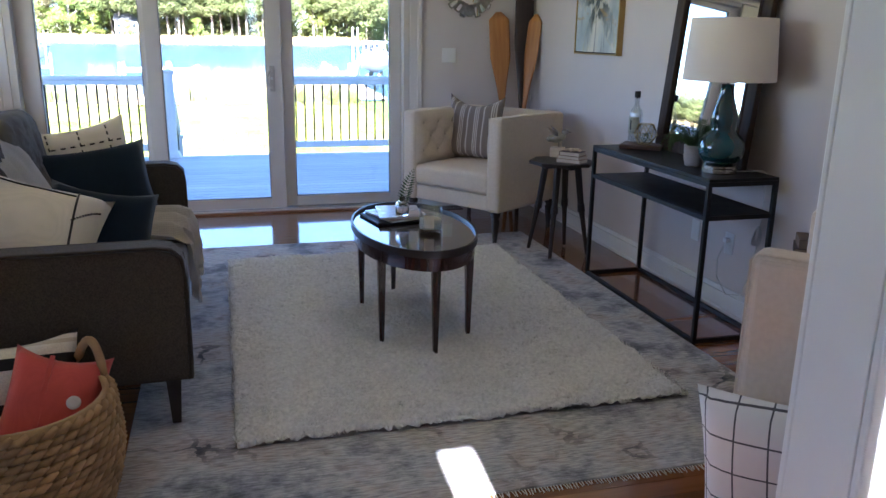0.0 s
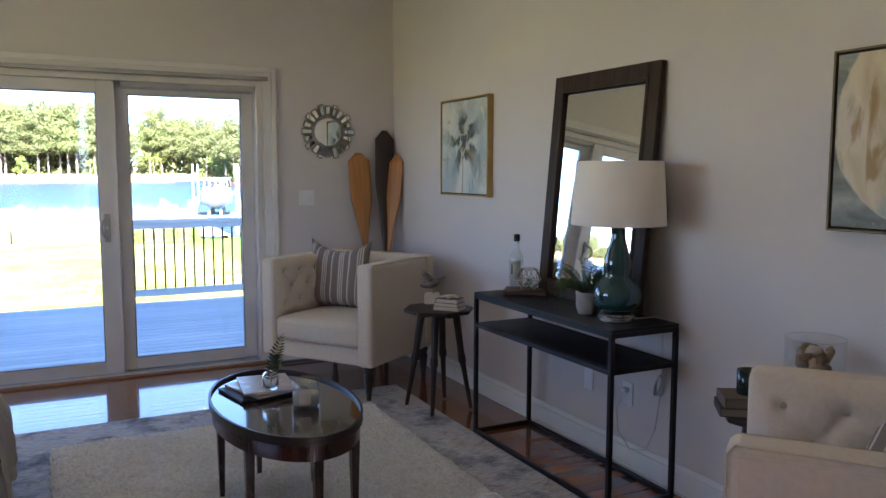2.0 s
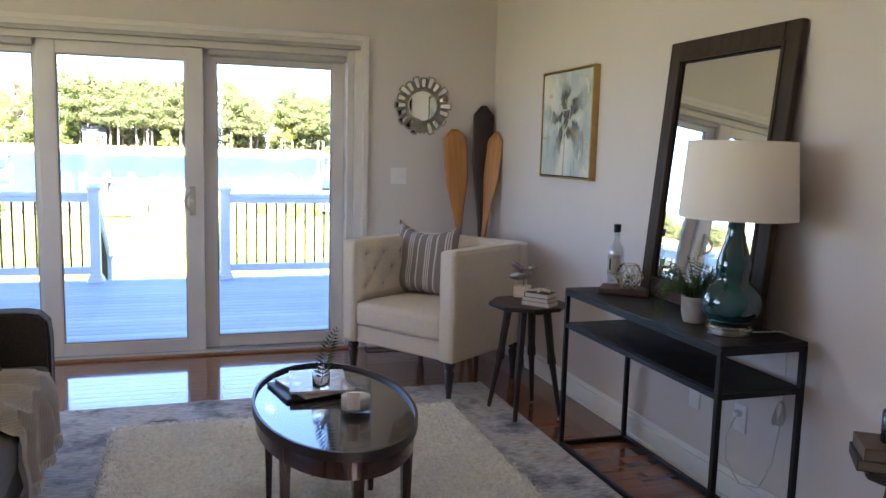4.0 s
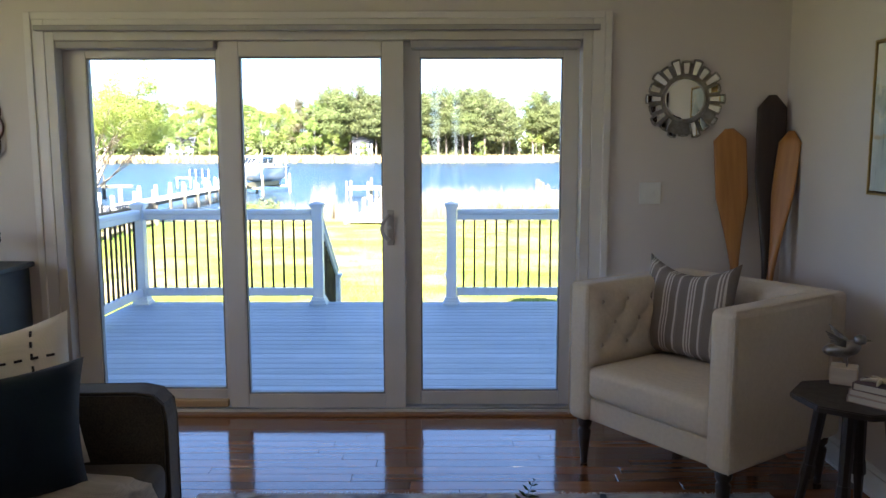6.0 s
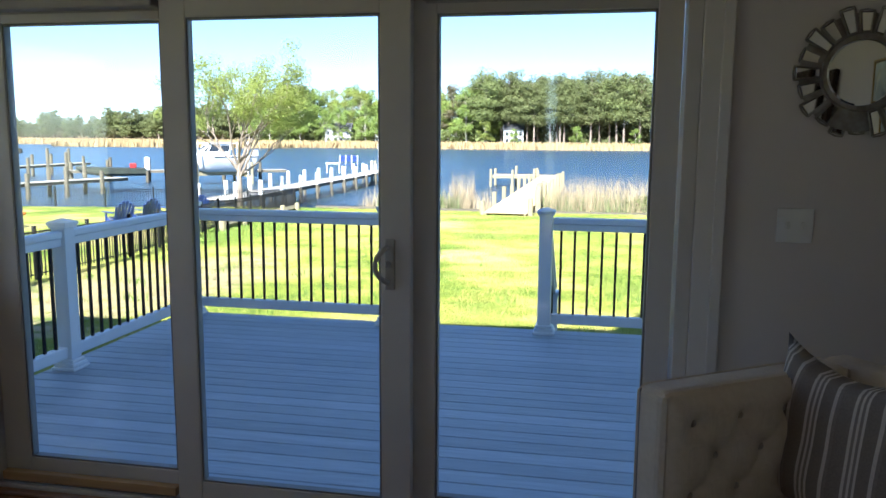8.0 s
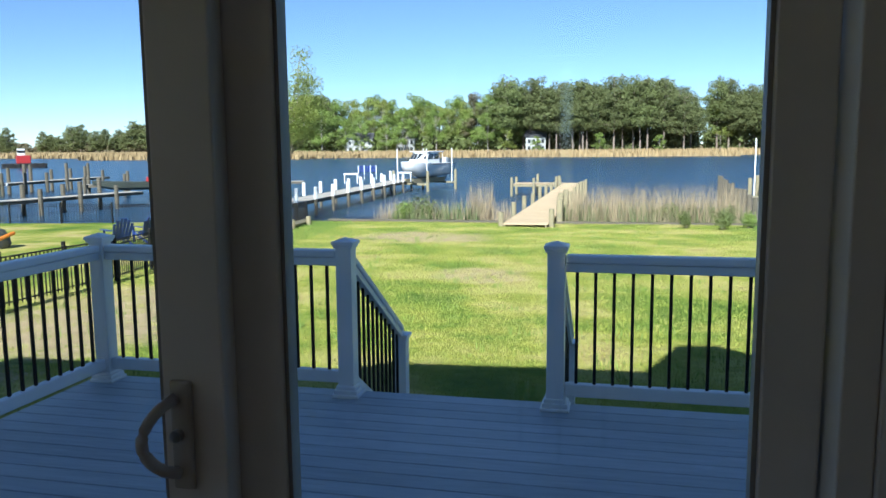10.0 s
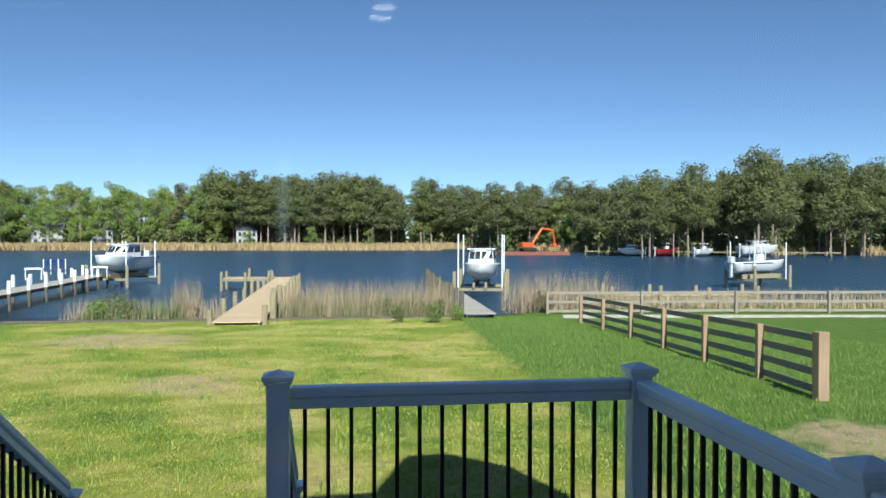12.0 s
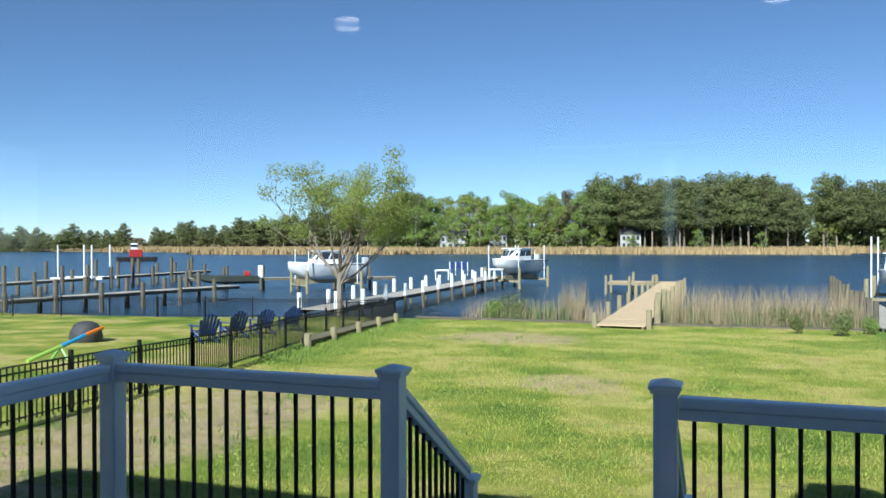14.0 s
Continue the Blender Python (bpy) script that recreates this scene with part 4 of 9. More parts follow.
def cloth(name, profile, y0, y1, material, parent, seed=1, n=30, amp=0.012, fringe=0.05, sub=5, skew=0.0):
    """A thrown cloth: a profile of (x, z) swept along y with folds, solid thickness and fringed end."""
    pts = []
    for (xa, za), (xb, zb) in zip(profile, profile[1:]):
        for k in range(sub):
            pts.append((xa + (xb - xa) * k / sub, za + (zb - za) * k / sub))
    pts.append(profile[-1])
    bm = bmesh.new()
    rows = []
    m = len(pts)
    for i, (x, z) in enumerate(pts):
        row = []
        d = i / (m - 1)
        for j in range(n + 1):
            v = j / n
            y = y0 + (y1 - y0) * v + skew * d + 0.03 * noise.noise(Vector((d * 4, v * 2, seed)))
            f = amp * (math.sin(v * 19 + seed + d * 1.3) * 0.6 + noise.noise(Vector((v * 7, d * 3, seed + 4))) * 1.1)
            a, b = pts[max(0, i - 1)], pts[min(m - 1, i + 1)]
            t = Vector((b[0] - a[0], b[1] - a[1])).normalized()
            row.append(bm.verts.new((x + t.y * -f * -1 + abs(amp) * 0.9 * -t.y * -1, y, z + t.x * -f * -1 + abs(amp) * 0.9)))
        rows.append(row)
    for i in range(m - 1):
        for j in range(n):
            bm.faces.new((rows[i][j], rows[i][j + 1], rows[i + 1][j + 1], rows[i + 1][j]))
    ends = [v.co.copy() for v in rows[-1]]
    r = bmesh.ops.solidify(bm, geom=bm.faces[:], thickness=0.006)
    ob = part(name, bm, material, parent, smooth=True)
    if fringe:
        bm = bmesh.new()
        rng = random.Random(seed)
        for a, b in zip(ends, ends[1:]):
            for k in range(2):
                q = a.lerp(b, k / 2)
                tube(bm, [q, q + Vector((rng.uniform(-.006, .006), rng.uniform(-.008, .008), -fringe * rng.uniform(0.7, 1.1)))], 0.003, 4, 0.002)
        part("fringe", bm, material, ob)
    return ob


TAUPE = fabric("taupe_throw_knit", (0.66, 0.585, 0.50), (0.50, 0.44, 0.375), weave=260, bump=0.6, mix=0.5)
sx, sy = -3.125, -2.69
t1 = thing("throw_blanket", "fringed taupe knit throw lying over the sofa seat", "blanket", (sx, sy, 0.01))
cloth("cloth", [(-0.02, 0.485), (0.20, 0.492), (0.37, 0.488), (0.437, 0.465), (0.462, 0.40), (0.470, 0.33), (0.472, 0.22)], -0.04, 0.66, TAUPE, t1, seed=3, n=70, amp=0.026, skew=-0.06)
STRIPE_THROW = fabric("pale_grey_throw", (0.72, 0.67, 0.62), (0.58, 0.54, 0.50), weave=300, bump=0.5, mix=0.3)
t2 = thing("throw_blanket", "soft pale grey-beige throw draped over the sofa back", "blanket", (sx, sy, 0.01))
cloth("cloth", [(-0.575, 0.60), (-0.59, 0.80), (-0.60, 0.90), (-0.55, 0.975), (-0.44, 1.0), (-0.31, 0.955), (-0.20, 0.83), (-0.11, 0.66), (-0.05, 0.515), (0.10, 0.495)], -0.42, 0.02, STRIPE_THROW, t2, seed=6, n=50, amp=0.018, fringe=0.03, skew=0.20)


def stitched(name, material, w, h, t, lines, parent, seed):
    """A pillow with raised dark stitched lines on its front (y < 0)."""
    bm = pillow(w, h, t, seed=seed)
    ob = part("cover", bm, material, parent, smooth=True)
    if lines:
        for (u0, v0), (u1, v1), dash in lines:
            bm = bmesh.new()
            k = 22
            run = []
            for i in range(k + 1):
                u, v = u0 + (u1 - u0) * i / k, v0 + (v1 - v0) * i / k
                puff = (max(0, 1 - u ** 4) * max(0, 1 - v ** 4)) ** 0.55
                wob = noise.noise(Vector((u * 1.7 + seed, v * 1.7, -3.0))) * 0.12
                dip = -0.06 * h * max(0, 1 - u * u) * max(0, v) ** 2
                run.append((u * w / 2 * (1 - 0.07 * (1 - v * v) * abs(u) ** 3), -t / 2 * puff * (1 + wob) - 0.001, h / 2 + v * h / 2 * (1 - 0.07 * (1 - u * u) * abs(v) ** 3) + dip))
            if dash:
                for i in range(0, k, 2):
                    tube(bm, run[i:i + 2], 0.0042, 5)
            else:
                tube(bm, run, 0.0042, 5)
            row = part("stitched_line", bm, THREAD, ob)
            if dash:
                row["kind"] = "stuff"
    return ob


def throw_pillow(label, material, w, h, t, loc, rz, lean, lines=(), seed=1, group="sofa pillows", roll=0):
    p = thing("throw_pillow", label, "pillow", group=group)
    p.matrix_basis = pose(*loc, 0, 0, rz) @ pose(0, 0, 0, lean, 0, 0) @ pose(0, 0, 0, 0, roll, 0)
    stitched("cover", material, w, h, t, lines, p, seed)
    return p


GRID = [((-0.45, -0.95), (-0.45, 0.95), True), ((0.1, -0.95), (0.1, 0.95), True), ((0.62, -0.95), (0.62, 0.95), True), ((-0.95, 0.45), (0.95, 0.45), True), ((-0.95, -0.2), (0.95, -0.2), True)]
LINES = [((-0.95, 0.72), (0.55, 0.70), False), ((0.55, 0.97), (0.62, 0.2), False), ((0.62, 0.2), (0.75, -0.95), False), ((0.6, 0.15), (0.95, 0.55), True), ((0.7, -0.6), (0.97, -0.2), True)]
throw_pillow("cream cotton pillow with black corded lines on the sofa", CREAM, 0.52, 0.44, 0.26, (-3.29, -3.38, 0.52), 12, -42, LINES, 2, roll=22)
throw_pillow("navy velvet lumbar pillow on the sofa", NAVY, 0.40, 0.34, 0.15, (-3.02, -3.15, 0.50), 14, -28, (), 3, roll=14)
throw_pillow("cream cotton pillow with a dashed grid on the sofa", CREAM, 0.54, 0.48, 0.15, (-3.19, -2.02, 0.478), 14, -16, GRID, 4, roll=-8)
throw_pillow("large navy velvet pillow on the sofa", NAVY, 0.64, 0.40, 0.18, (-3.15, -2.23, 0.478), 16, -26, (), 5, roll=-4)

# ---------- basket ----------
STRAW = M("woven_seagrass", (0.40, 0.25, 0.115), (0.29, 0.17, 0.075), rough=0.8, scale=14, bump=0.5, bscale=150, rnd=0.25, island=True)
basket = thing("basket", "round woven seagrass basket with loop handles", "basket", (-3.135, -4.0, 0))
basket.scale = (1.08, 1.08, 1.1)
bm = bmesh.new()
lathe(bm, [(0, 0.004), (0.20, 0.004), (0.232, 0.06), (0.245, 0.16), (0.24, 0.29), (0.23, 0.335), (0.215, 0.335), (0.225, 0.28), (0.225, 0.1), (0.19, 0.02), (0, 0.02)], 36)
part("body", bm, STRAW, basket, smooth=True)
bm = bmesh.new()
rng = random.Random(2)
for r_ in range(15):
    z = 0.018 + r_ * 0.0215
    rad = 0.205 + 0.045 * math.sin(min(1, z / 0.2) * math.pi / 2) - 0.014 * max(0, (z - 0.2) / 0.135)
    m_ = 44
    for k in range(m_):
        a0 = 2 * math.pi * (k + 0.5 * (r_ % 2)) / m_
        a1 = a0 + 2 * math.pi / m_ * 1.25
        am = (a0 + a1) / 2
        b = rng.uniform(0.004, 0.008)
        tube(bm, [((rad - 0.003) * math.cos(a0), (rad - 0.003) * math.sin(a0), z - 0.006), ((rad + b) * math.cos(am), (rad + b) * math.sin(am), z + 0.001), ((rad - 0.003) * math.cos(a1), (rad - 0.003) * math.sin(a1), z + 0.008)], 0.0105, 5)
wv_ = part("weave", bm, STRAW, basket, smooth=True)
wv_["kind"] = "stuff"
for s in (0.75, 0.75 + math.pi):
    bm = bmesh.new()
    pts = []
    for i in range(13):
        a = s - 0.28 + 0.56 * i / 12
        pts.append((0.232 * math.cos(a), 0.232 * math.sin(a), 0.325 + 0.095 * math.sin(math.pi * i / 12) ** 0.7))
    tube(bm, pts, 0.013, 8)
    part("handle", bm, STRAW, basket, "twisted seagrass loop handle", smooth=True)
CORAL = fabric("coral_cotton", (0.62, 0.105, 0.085), (0.52, 0.08, 0.065), weave=700, mix=0.25)
cp = throw_pillow("coral cotton pillow with a flap and white button in the basket", CORAL, 0.28, 0.36, 0.12, (-3.10, -4.02, 0.14), 8, -32, (), 9, group="basket pillows", roll=17)
bm = bmesh.new()
lathe(bm, [(0, -0.004), (0.019, -0.003), (0.021, 0.0), (0.019, 0.004), (0.01, 0.003), (0, 0.002)], 18, m=pose(0.06, -0.058, 0.20, 90, 0, 0))
part("button", bm, M("white_button", (0.78, 0.76, 0.72), rough=0.35), cp, "white round button", smooth=True)
bm = bmesh.new()
box(bm, (-0.035, -0.0615, 0.03), (-0.02, -0.052, 0.33), 0.003)
part("flap_edge", bm, CORAL, cp)
BW = striped("black_white_woven", 2, [(0.0, (0.70, 0.64, 0.54)), (0.30, (0.02, 0.02, 0.02)), (0.46, (0.70, 0.64, 0.55)), (0.60, (0.52, 0.44, 0.34)), (0.66, (0.70, 0.64, 0.55)), (0.72, (0.02, 0.02, 0.02)), (0.86, (0.70, 0.64, 0.55))], 0.23)
throw_pillow("cream and black striped woven pillow in the basket", BW, 0.42, 0.41, 0.10, (-3.19, -3.93, 0.10), 6, -24, (), 12, group="basket pillows")

# ---------- tub armchair ----------


def turned_leg(parent, x, y, h=0.2):
    bm = bmesh.new()
    lathe(bm, [(0, 0), (0.015, 0), (0.018, 0.012), (0.015, 0.022), (0.025, 0.10), (0.031, 0.165), (0.021, 0.177), (0.033, 0.192), (0.035, 0.225), (0, 0.225)], 14, (x, y, 0))
    part("leg", bm, BLACKWOOD, parent, "black turned wooden leg", smooth=True)


def armchair(label, loc, rz, W=0.40):
    """A tub chair that faces -y; equal-height arms and back, tufted inside."""
    c = thing("armchair", label, "armchair", loc, rz, "tub armchairs")
    D, H, T = 0.40, 0.87, 0.115
    part("seat_base", onebox((-W + 0.09, -D + 0.035, 0.225), (W - 0.09, D - 0.1, 0.335), 0.012), LINEN, c)
    part("seat_cushion", soft_block((-W + 0.105, -D + 0.012, 0.337), (W - 0.105, D - 0.14, 0.485), 0.035, 0.02, seed=2), LINEN, c, smooth=True)
    for s in (-1, 1):
        bm = bmesh.new()
        x0, x1 = sorted((s * W, s * (W - T)))
        box(bm, (x0, -D, 0.225), (x1, D - T, H), 0.028, 3)
        a = part("arm", bm, LINEN, c, smooth=False)
        bm = bmesh.new()
        tube(bm, [(s * (W - 0.004), -D + 0.004, 0.235), (s * (W - 0.004), -D + 0.004, H - 0.02), (s * (W - 0.012), -D + 0.02, H - 0.003), (s * (W - 0.005), D - T, H - 0.004)], 0.0035, 5)
        part("piping", bm, LINEN, a)
    bm = bmesh.new()
    box(bm, (-W, D - T, 0.225), (W, D, H), 0.028, 3)
    part("backrest", bm, LINEN, c)

    def tufted(name, width, height, m):
        """A quilted inner panel with deep buttons on a staggered grid."""
        bm = bmesh.new()
        n_, k_ = 40, 30
        btn = []
        for r_ in range(3):
            cnt = 4 if r_ % 2 == 0 else 3
            for q in range(cnt):
                btn.append(((q + (0.5 if r_ % 2 == 0 else 1.0)) / 4 * width, height * (0.78 - 0.27 * r_)))
        g = []
        for i in range(n_ + 1):
            row = []
            for j in range(k_ + 1):
                x, z = width * i / n_, height * j / k_
                d = min(math.hypot(x - bx, z - bz) for bx, bz in btn)
                crease = 0.0
                for (ax, az) in btn:
                    for (bx, bz) in btn:
                        if abs(az - bz) > 0.02 and abs(az - bz) < 0.3 * height and ax < bx and (bx - ax) < width / 4:
                            L2 = (bx - ax) ** 2 + (bz - az) ** 2
                            tt = max(0, min(1, ((x - ax) * (bx - ax) + (z - az) * (bz - az)) / L2))
                            dd = math.hypot(x - ax - tt * (bx - ax), z - az - tt * (bz - az))
                            crease = max(crease, math.exp(-(dd / 0.008) ** 2))
                e = min(x, width - x, z, height - z)
                y = 0.018 * min(1, e / 0.05) ** 0.7 + 0.012 * min(1, d / 0.07) * min(1, e / 0.06) - 0.016 * math.exp(-(d / 0.022) ** 2) - 0.010 * crease * min(1, e / 0.03)
                row.append(bm.verts.new((x, -y, z)))
            g.append(row)
        for i in range(n_):
            for j in range(k_):
                bm.faces.new((g[i][j], g[i + 1][j], g[i + 1][j + 1], g[i][j + 1]))
        bmesh.ops.transform(bm, matrix=m, verts=bm.verts[:])
        p_ = part(name, bm, LINEN, c, smooth=True)
        for bx, bz in btn:
            bm = bmesh.new()
            lathe(bm, [(0, 0.008), (0.007, 0.0065), (0.011, 0.002), (0.011, -0.003), (0, -0.003)], 12, m=m @ pose(bx, -0.001, bz, 90, 0, 0))
            part("button", bm, LINEN_BTN, p_, smooth=True)

    tufted("tufted_back", 2 * (W - T) - 0.004, 0.378, pose(-(W - T) + 0.002, D - T - 0.001, 0.485))
    tufted("tufted_side", 2 * D - T - 0.030, 0.378, pose(-(W - T) + 0.001, -D + 0.015, 0.485, 0, 0, 90))
    tufted("tufted_side", 2 * D - T - 0.030, 0.378, pose(W - T - 0.001, D - T - 0.012, 0.485, 0, 0, -90))
    for x in (-W + 0.06, W - 0.06):
        for y in (-D + 0.055, D - 0.06):
            turned_leg(c, x, y)
    return c


a1 = math.degrees(math.atan2(-1.322 + 0.69, -0.774 + 1.215))
fx, fy = (-1.215 - 0.774) / 2, (-0.69 - 1.322) / 2
nx_, ny_ = math.sin(radians(a1)), -math.cos(radians(a1))        # the way the chair faces
ch1 = armchair("oatmeal linen tufted tub armchair on black turned legs", (fx - 0.035 - nx_ * 0.40 + 0.045 * math.cos(radians(a1)), fy - ny_ * 0.40 + 0.045 * math.sin(radians(a1)), 0.0), a1, 0.44)
bx_, by_ = -0.63 + 1.19, -4.19 + 4.63
a2 = math.degrees(math.atan2(by_, bx_)) + 180
mx_, my_ = (-0.63 - 1.19) / 2, (-4.19 - 4.63) / 2
n2x, n2y = math.sin(radians(a2)), -math.cos(radians(a2))
ch2 = armchair("oatmeal linen tufted tub armchair with piped arms", (mx_ - n2x * 0.40, my_ - n2y * 0.40, 0.0), a2)

GREYSTRIPE = striped("grey_stripe_ticking", 0, [(0.0, (0.225, 0.185, 0.155)), (0.30, (0.60, 0.53, 0.45)), (0.36, (0.25, 0.21, 0.18)), (0.42, (0.60, 0.53, 0.45)), (0.47, (0.25, 0.21, 0.18)), (0.53, (0.60, 0.53, 0.45)), (0.58, (0.225, 0.185, 0.155)), (0.84, (0.58, 0.51, 0.44)), (0.92, (0.25, 0.21, 0.18))], 0.135)
cpill = thing("throw_pillow", "grey and cream striped pillow standing on the armchair", "pillow", group="armchair pillows")
cpill.matrix_basis = ch1.matrix_basis @ pose(-0.155, 0.05, 0.495, -10, 0, 3)
part("cover", pillow(0.50, 0.48, 0.15, seed=21, sag=0.14), GREYSTRIPE, cpill, smooth=True)
cpill2 = thing("throw_pillow", "grey and cream striped pillow lying on the armchair", "pillow", group="armchair pillows")
cpill2.matrix_basis = ch2.matrix_basis @ pose(0.06, 0.0, 0.50, -52, 0, 62)
part("cover", pillow(0.50, 0.48, 0.16, seed=23, sag=0.05), GREYSTRIPE, cpill2, smooth=True)
PLAID = M("plaid_white", (0.74, 0.73, 0.71), (0.68, 0.67, 0.66), rough=0.9)
_n, _l, _p = nodes_of(PLAID)
_tc = _n.new("ShaderNodeTexCoord")
_sp = _n.new("ShaderNodeSeparateXYZ")
_l.new(_tc.outputs["Object"], _sp.inputs[0])
_prev = _p.inputs["Base Color"].links[0].from_socket
for _ax in (0, 2):
    _d = _n.new("ShaderNodeMath")
    _d.operation = "DIVIDE"
    _d.inputs[1].default_value = 0.085
    _l.new(_sp.outputs[_ax], _d.inputs[0])
    _f = _n.new("ShaderNodeMath")
    _f.operation = "FRACT"
    _l.new(_d.outputs[0], _f.inputs[0])
    _t = _n.new("ShaderNodeMath")
    _t.operation = "LESS_THAN"
    _t.inputs[1].default_value = 0.055
    _l.new(_f.outputs[0], _t.inputs[0])
    _m = _n.new("ShaderNodeMix")
    _m.data_type = "RGBA"
    _m.inputs["B"].default_value = (0.09, 0.09, 0.10, 1)
    _l.new(_t.outputs[0], _m.inputs["Factor"])
    _l.new(_prev, _m.inputs["A"])
    _prev = _m.outputs["Result"]
_l.new(_prev, _p.inputs["Base Color"])
fp = thing("floor_cushion", "white floor cushion with black windowpane check leaning on the armchair", "cushion")
fp.matrix_basis = ch2.matrix_basis @ pose(0.505, -0.13, 0.015, 0, -6, 90)
part("cover", pillow(0.56, 0.54, 0.15, seed=31, sag=0.0), PLAID, fp, smooth=True)
th3 = thing("throw_blanket", "beige throw slipping off the armchair seat", "blanket")
th3.matrix_basis = ch2.matrix_basis @ pose(0, 0, 0, 0, 0, -90)
cloth("cloth", [(-0.05, 0.515), (0.20, 0.515), (0.34, 0.51), (0.412, 0.48), (0.425, 0.40), (0.432, 0.25)], -0.26, -0.04, TAUPE, th3, seed=9, amp=0.014, fringe=0.04)

# ---------- oval coffee table ----------
ct = thing("coffee_table", "oval dark mahogany coffee table with a raised rim", "coffee table", (-1.665, -2.745, 0.034))
A_, B_ = 0.285, 0.515


def oval(a, b, n=56):
    return [(a * math.cos(2 * math.pi * i / n), b * math.sin(2 * math.pi * i / n)) for i in range(n)]


def oval_ring(a, b, t, z0, z1, n=56):
    bm = bmesh.new()
    o, i_ = oval(a, b, n), oval(a - t, b - t, n)
    r = [[bm.verts.new((x, y, z)) for x, y in q] for q, z in ((o, z0), (o, z1), (i_, z1), (i_, z0))]
    for k in range(4):
        p_, q_ = r[k], r[(k + 1) % 4]
        for s in range(n):
            bm.faces.new((p_[s], p_[(s + 1) % n], q_[(s + 1) % n], q_[s]))
    return fix_normals(bm)


part("apron", oval_ring(A_ - 0.012, B_ - 0.012, 0.02, 0.395, 0.462, 120), MAHOG, ct, smooth=False)
bm = bmesh.new()
prism(bm, oval(A_ - 0.008, B_ - 0.008), 0.4625, 0.475)
part("tabletop", bm, TABLE_TOP, ct, "dark glossy tabletop")
part("rim", oval_ring(A_, B_, 0.010, 0.455, 0.488, 120), WALNUT, ct)
for x, y in ((0, -0.45), (0, 0.45), (-0.205, -0.27), (0.205, -0.27), (-0.205, 0.27), (0.205, 0.27)):
    bm = bmesh.new()
    taper(bm, x, y, 0, 0.42, 0.019, 0.037)
    part("leg", bm, MAHOG, ct)
TZ = 0.034 + 0.476
tray = thing("placemat", "black slate mat under the magazines on the coffee table", "mat", (-1.70, -2.56, TZ), 12)
part("mat", onebox((-0.155, -0.12, 0), (0.155, 0.12, 0.012), 0.003), M("black_slate", (0.02, 0.02, 0.022), rough=0.5, scale=12, bump=0.3), tray)


def cover_material(name, cols, scale):
    m = M(name, cols[0], cols[1], rough=0.25, scale=scale, bump=0.0)
    n, l, p = nodes_of(m)
    r = [k for k in n if k.bl_idname == "ShaderNodeValToRGB"][0]
    e = r.color_ramp.elements
    for i, c in enumerate(cols[2:]):
        q = e.new(0.45 + 0.12 * i)
        q.color = (*c, 1)
    return m


for k, (rz, cols, dz) in enumerate(((18, ((0.52, 0.42, 0.36), (0.70, 0.66, 0.62), (0.30, 0.22, 0.18)), 0.0125), (-6, ((0.72, 0.70, 0.68), (0.60, 0.48, 0.42), (0.38, 0.36, 0.36)), 0.0235))):
    mg = thing("magazine", "glossy magazine lying on the coffee table", "magazine", (-1.705 + 0.012 * k, -2.56, TZ + dz), rz, "magazines")
    part("pages", onebox((-0.105, -0.137, 0), (0.105, 0.137, 0.009), 0.002), M("paper_edge", (0.72, 0.68, 0.62), rough=0.8), mg)
    part("cover", onebox((-0.107, -0.139, 0.0092), (0.107, 0.139, 0.0105)), cover_material("printed_cover", cols, 9), mg)
VZ = TZ + 0.0235 + 0.0107
vase = thing("bud_vase", "small clear glass bottle vase with water", "vase", (-1.695, -2.655, VZ))
bm = bmesh.new()
lathe(bm, [(0, 0), (0.030, 0), (0.033, 0.006), (0.033, 0.055), (0.028, 0.066), (0.014, 0.074), (0.013, 0.09), (0.017, 0.093), (0.0145, 0.0925), (0.0105, 0.089), (0.0115, 0.074), (0.025, 0.063), (0.030, 0.053), (0.030, 0.009), (0, 0.005)], 24)
part("glass", bm, CLEAR, vase, smooth=True)


def frond(bm, base, tip, bend, width, n=14, seed=1, droop=0.0):
    """A fern frond: a rib with narrow leaflets on both sides."""
    rng = random.Random(seed)
    base, tip, bend = Vector(base), Vector(tip), Vector(bend)
    pts = [base.lerp(tip, i / n) + bend * math.sin(math.pi * i / n) for i in range(n + 1)]
    tube(bm, pts, 0.0014, 4, 0.0006)
    for i in range(2, n + 1):
        d = (pts[i] - pts[i - 1]).normalized()
        side = d.cross(Vector((0.3, -0.8, 0.5))).normalized()
        s = width * math.sin(math.pi * (0.18 + 0.8 * i / n)) ** 0.8
        for sg in (-1, 1):
            a = pts[i]
            e = a + side * sg * s + d * s * 0.45 + Vector((0, 0, -droop * s)) + Vector((rng.uniform(-1, 1), rng.uniform(-1, 1), rng.uniform(-1, 1))) * 0.002
            w = d * (s * 0.10 + 0.0016)
            mid_ = a.lerp(e, 0.45)
            q = [bm.verts.new(a), bm.verts.new(mid_ - w), bm.verts.new(e), bm.verts.new(mid_ + w)]
            bm.faces.new(q)


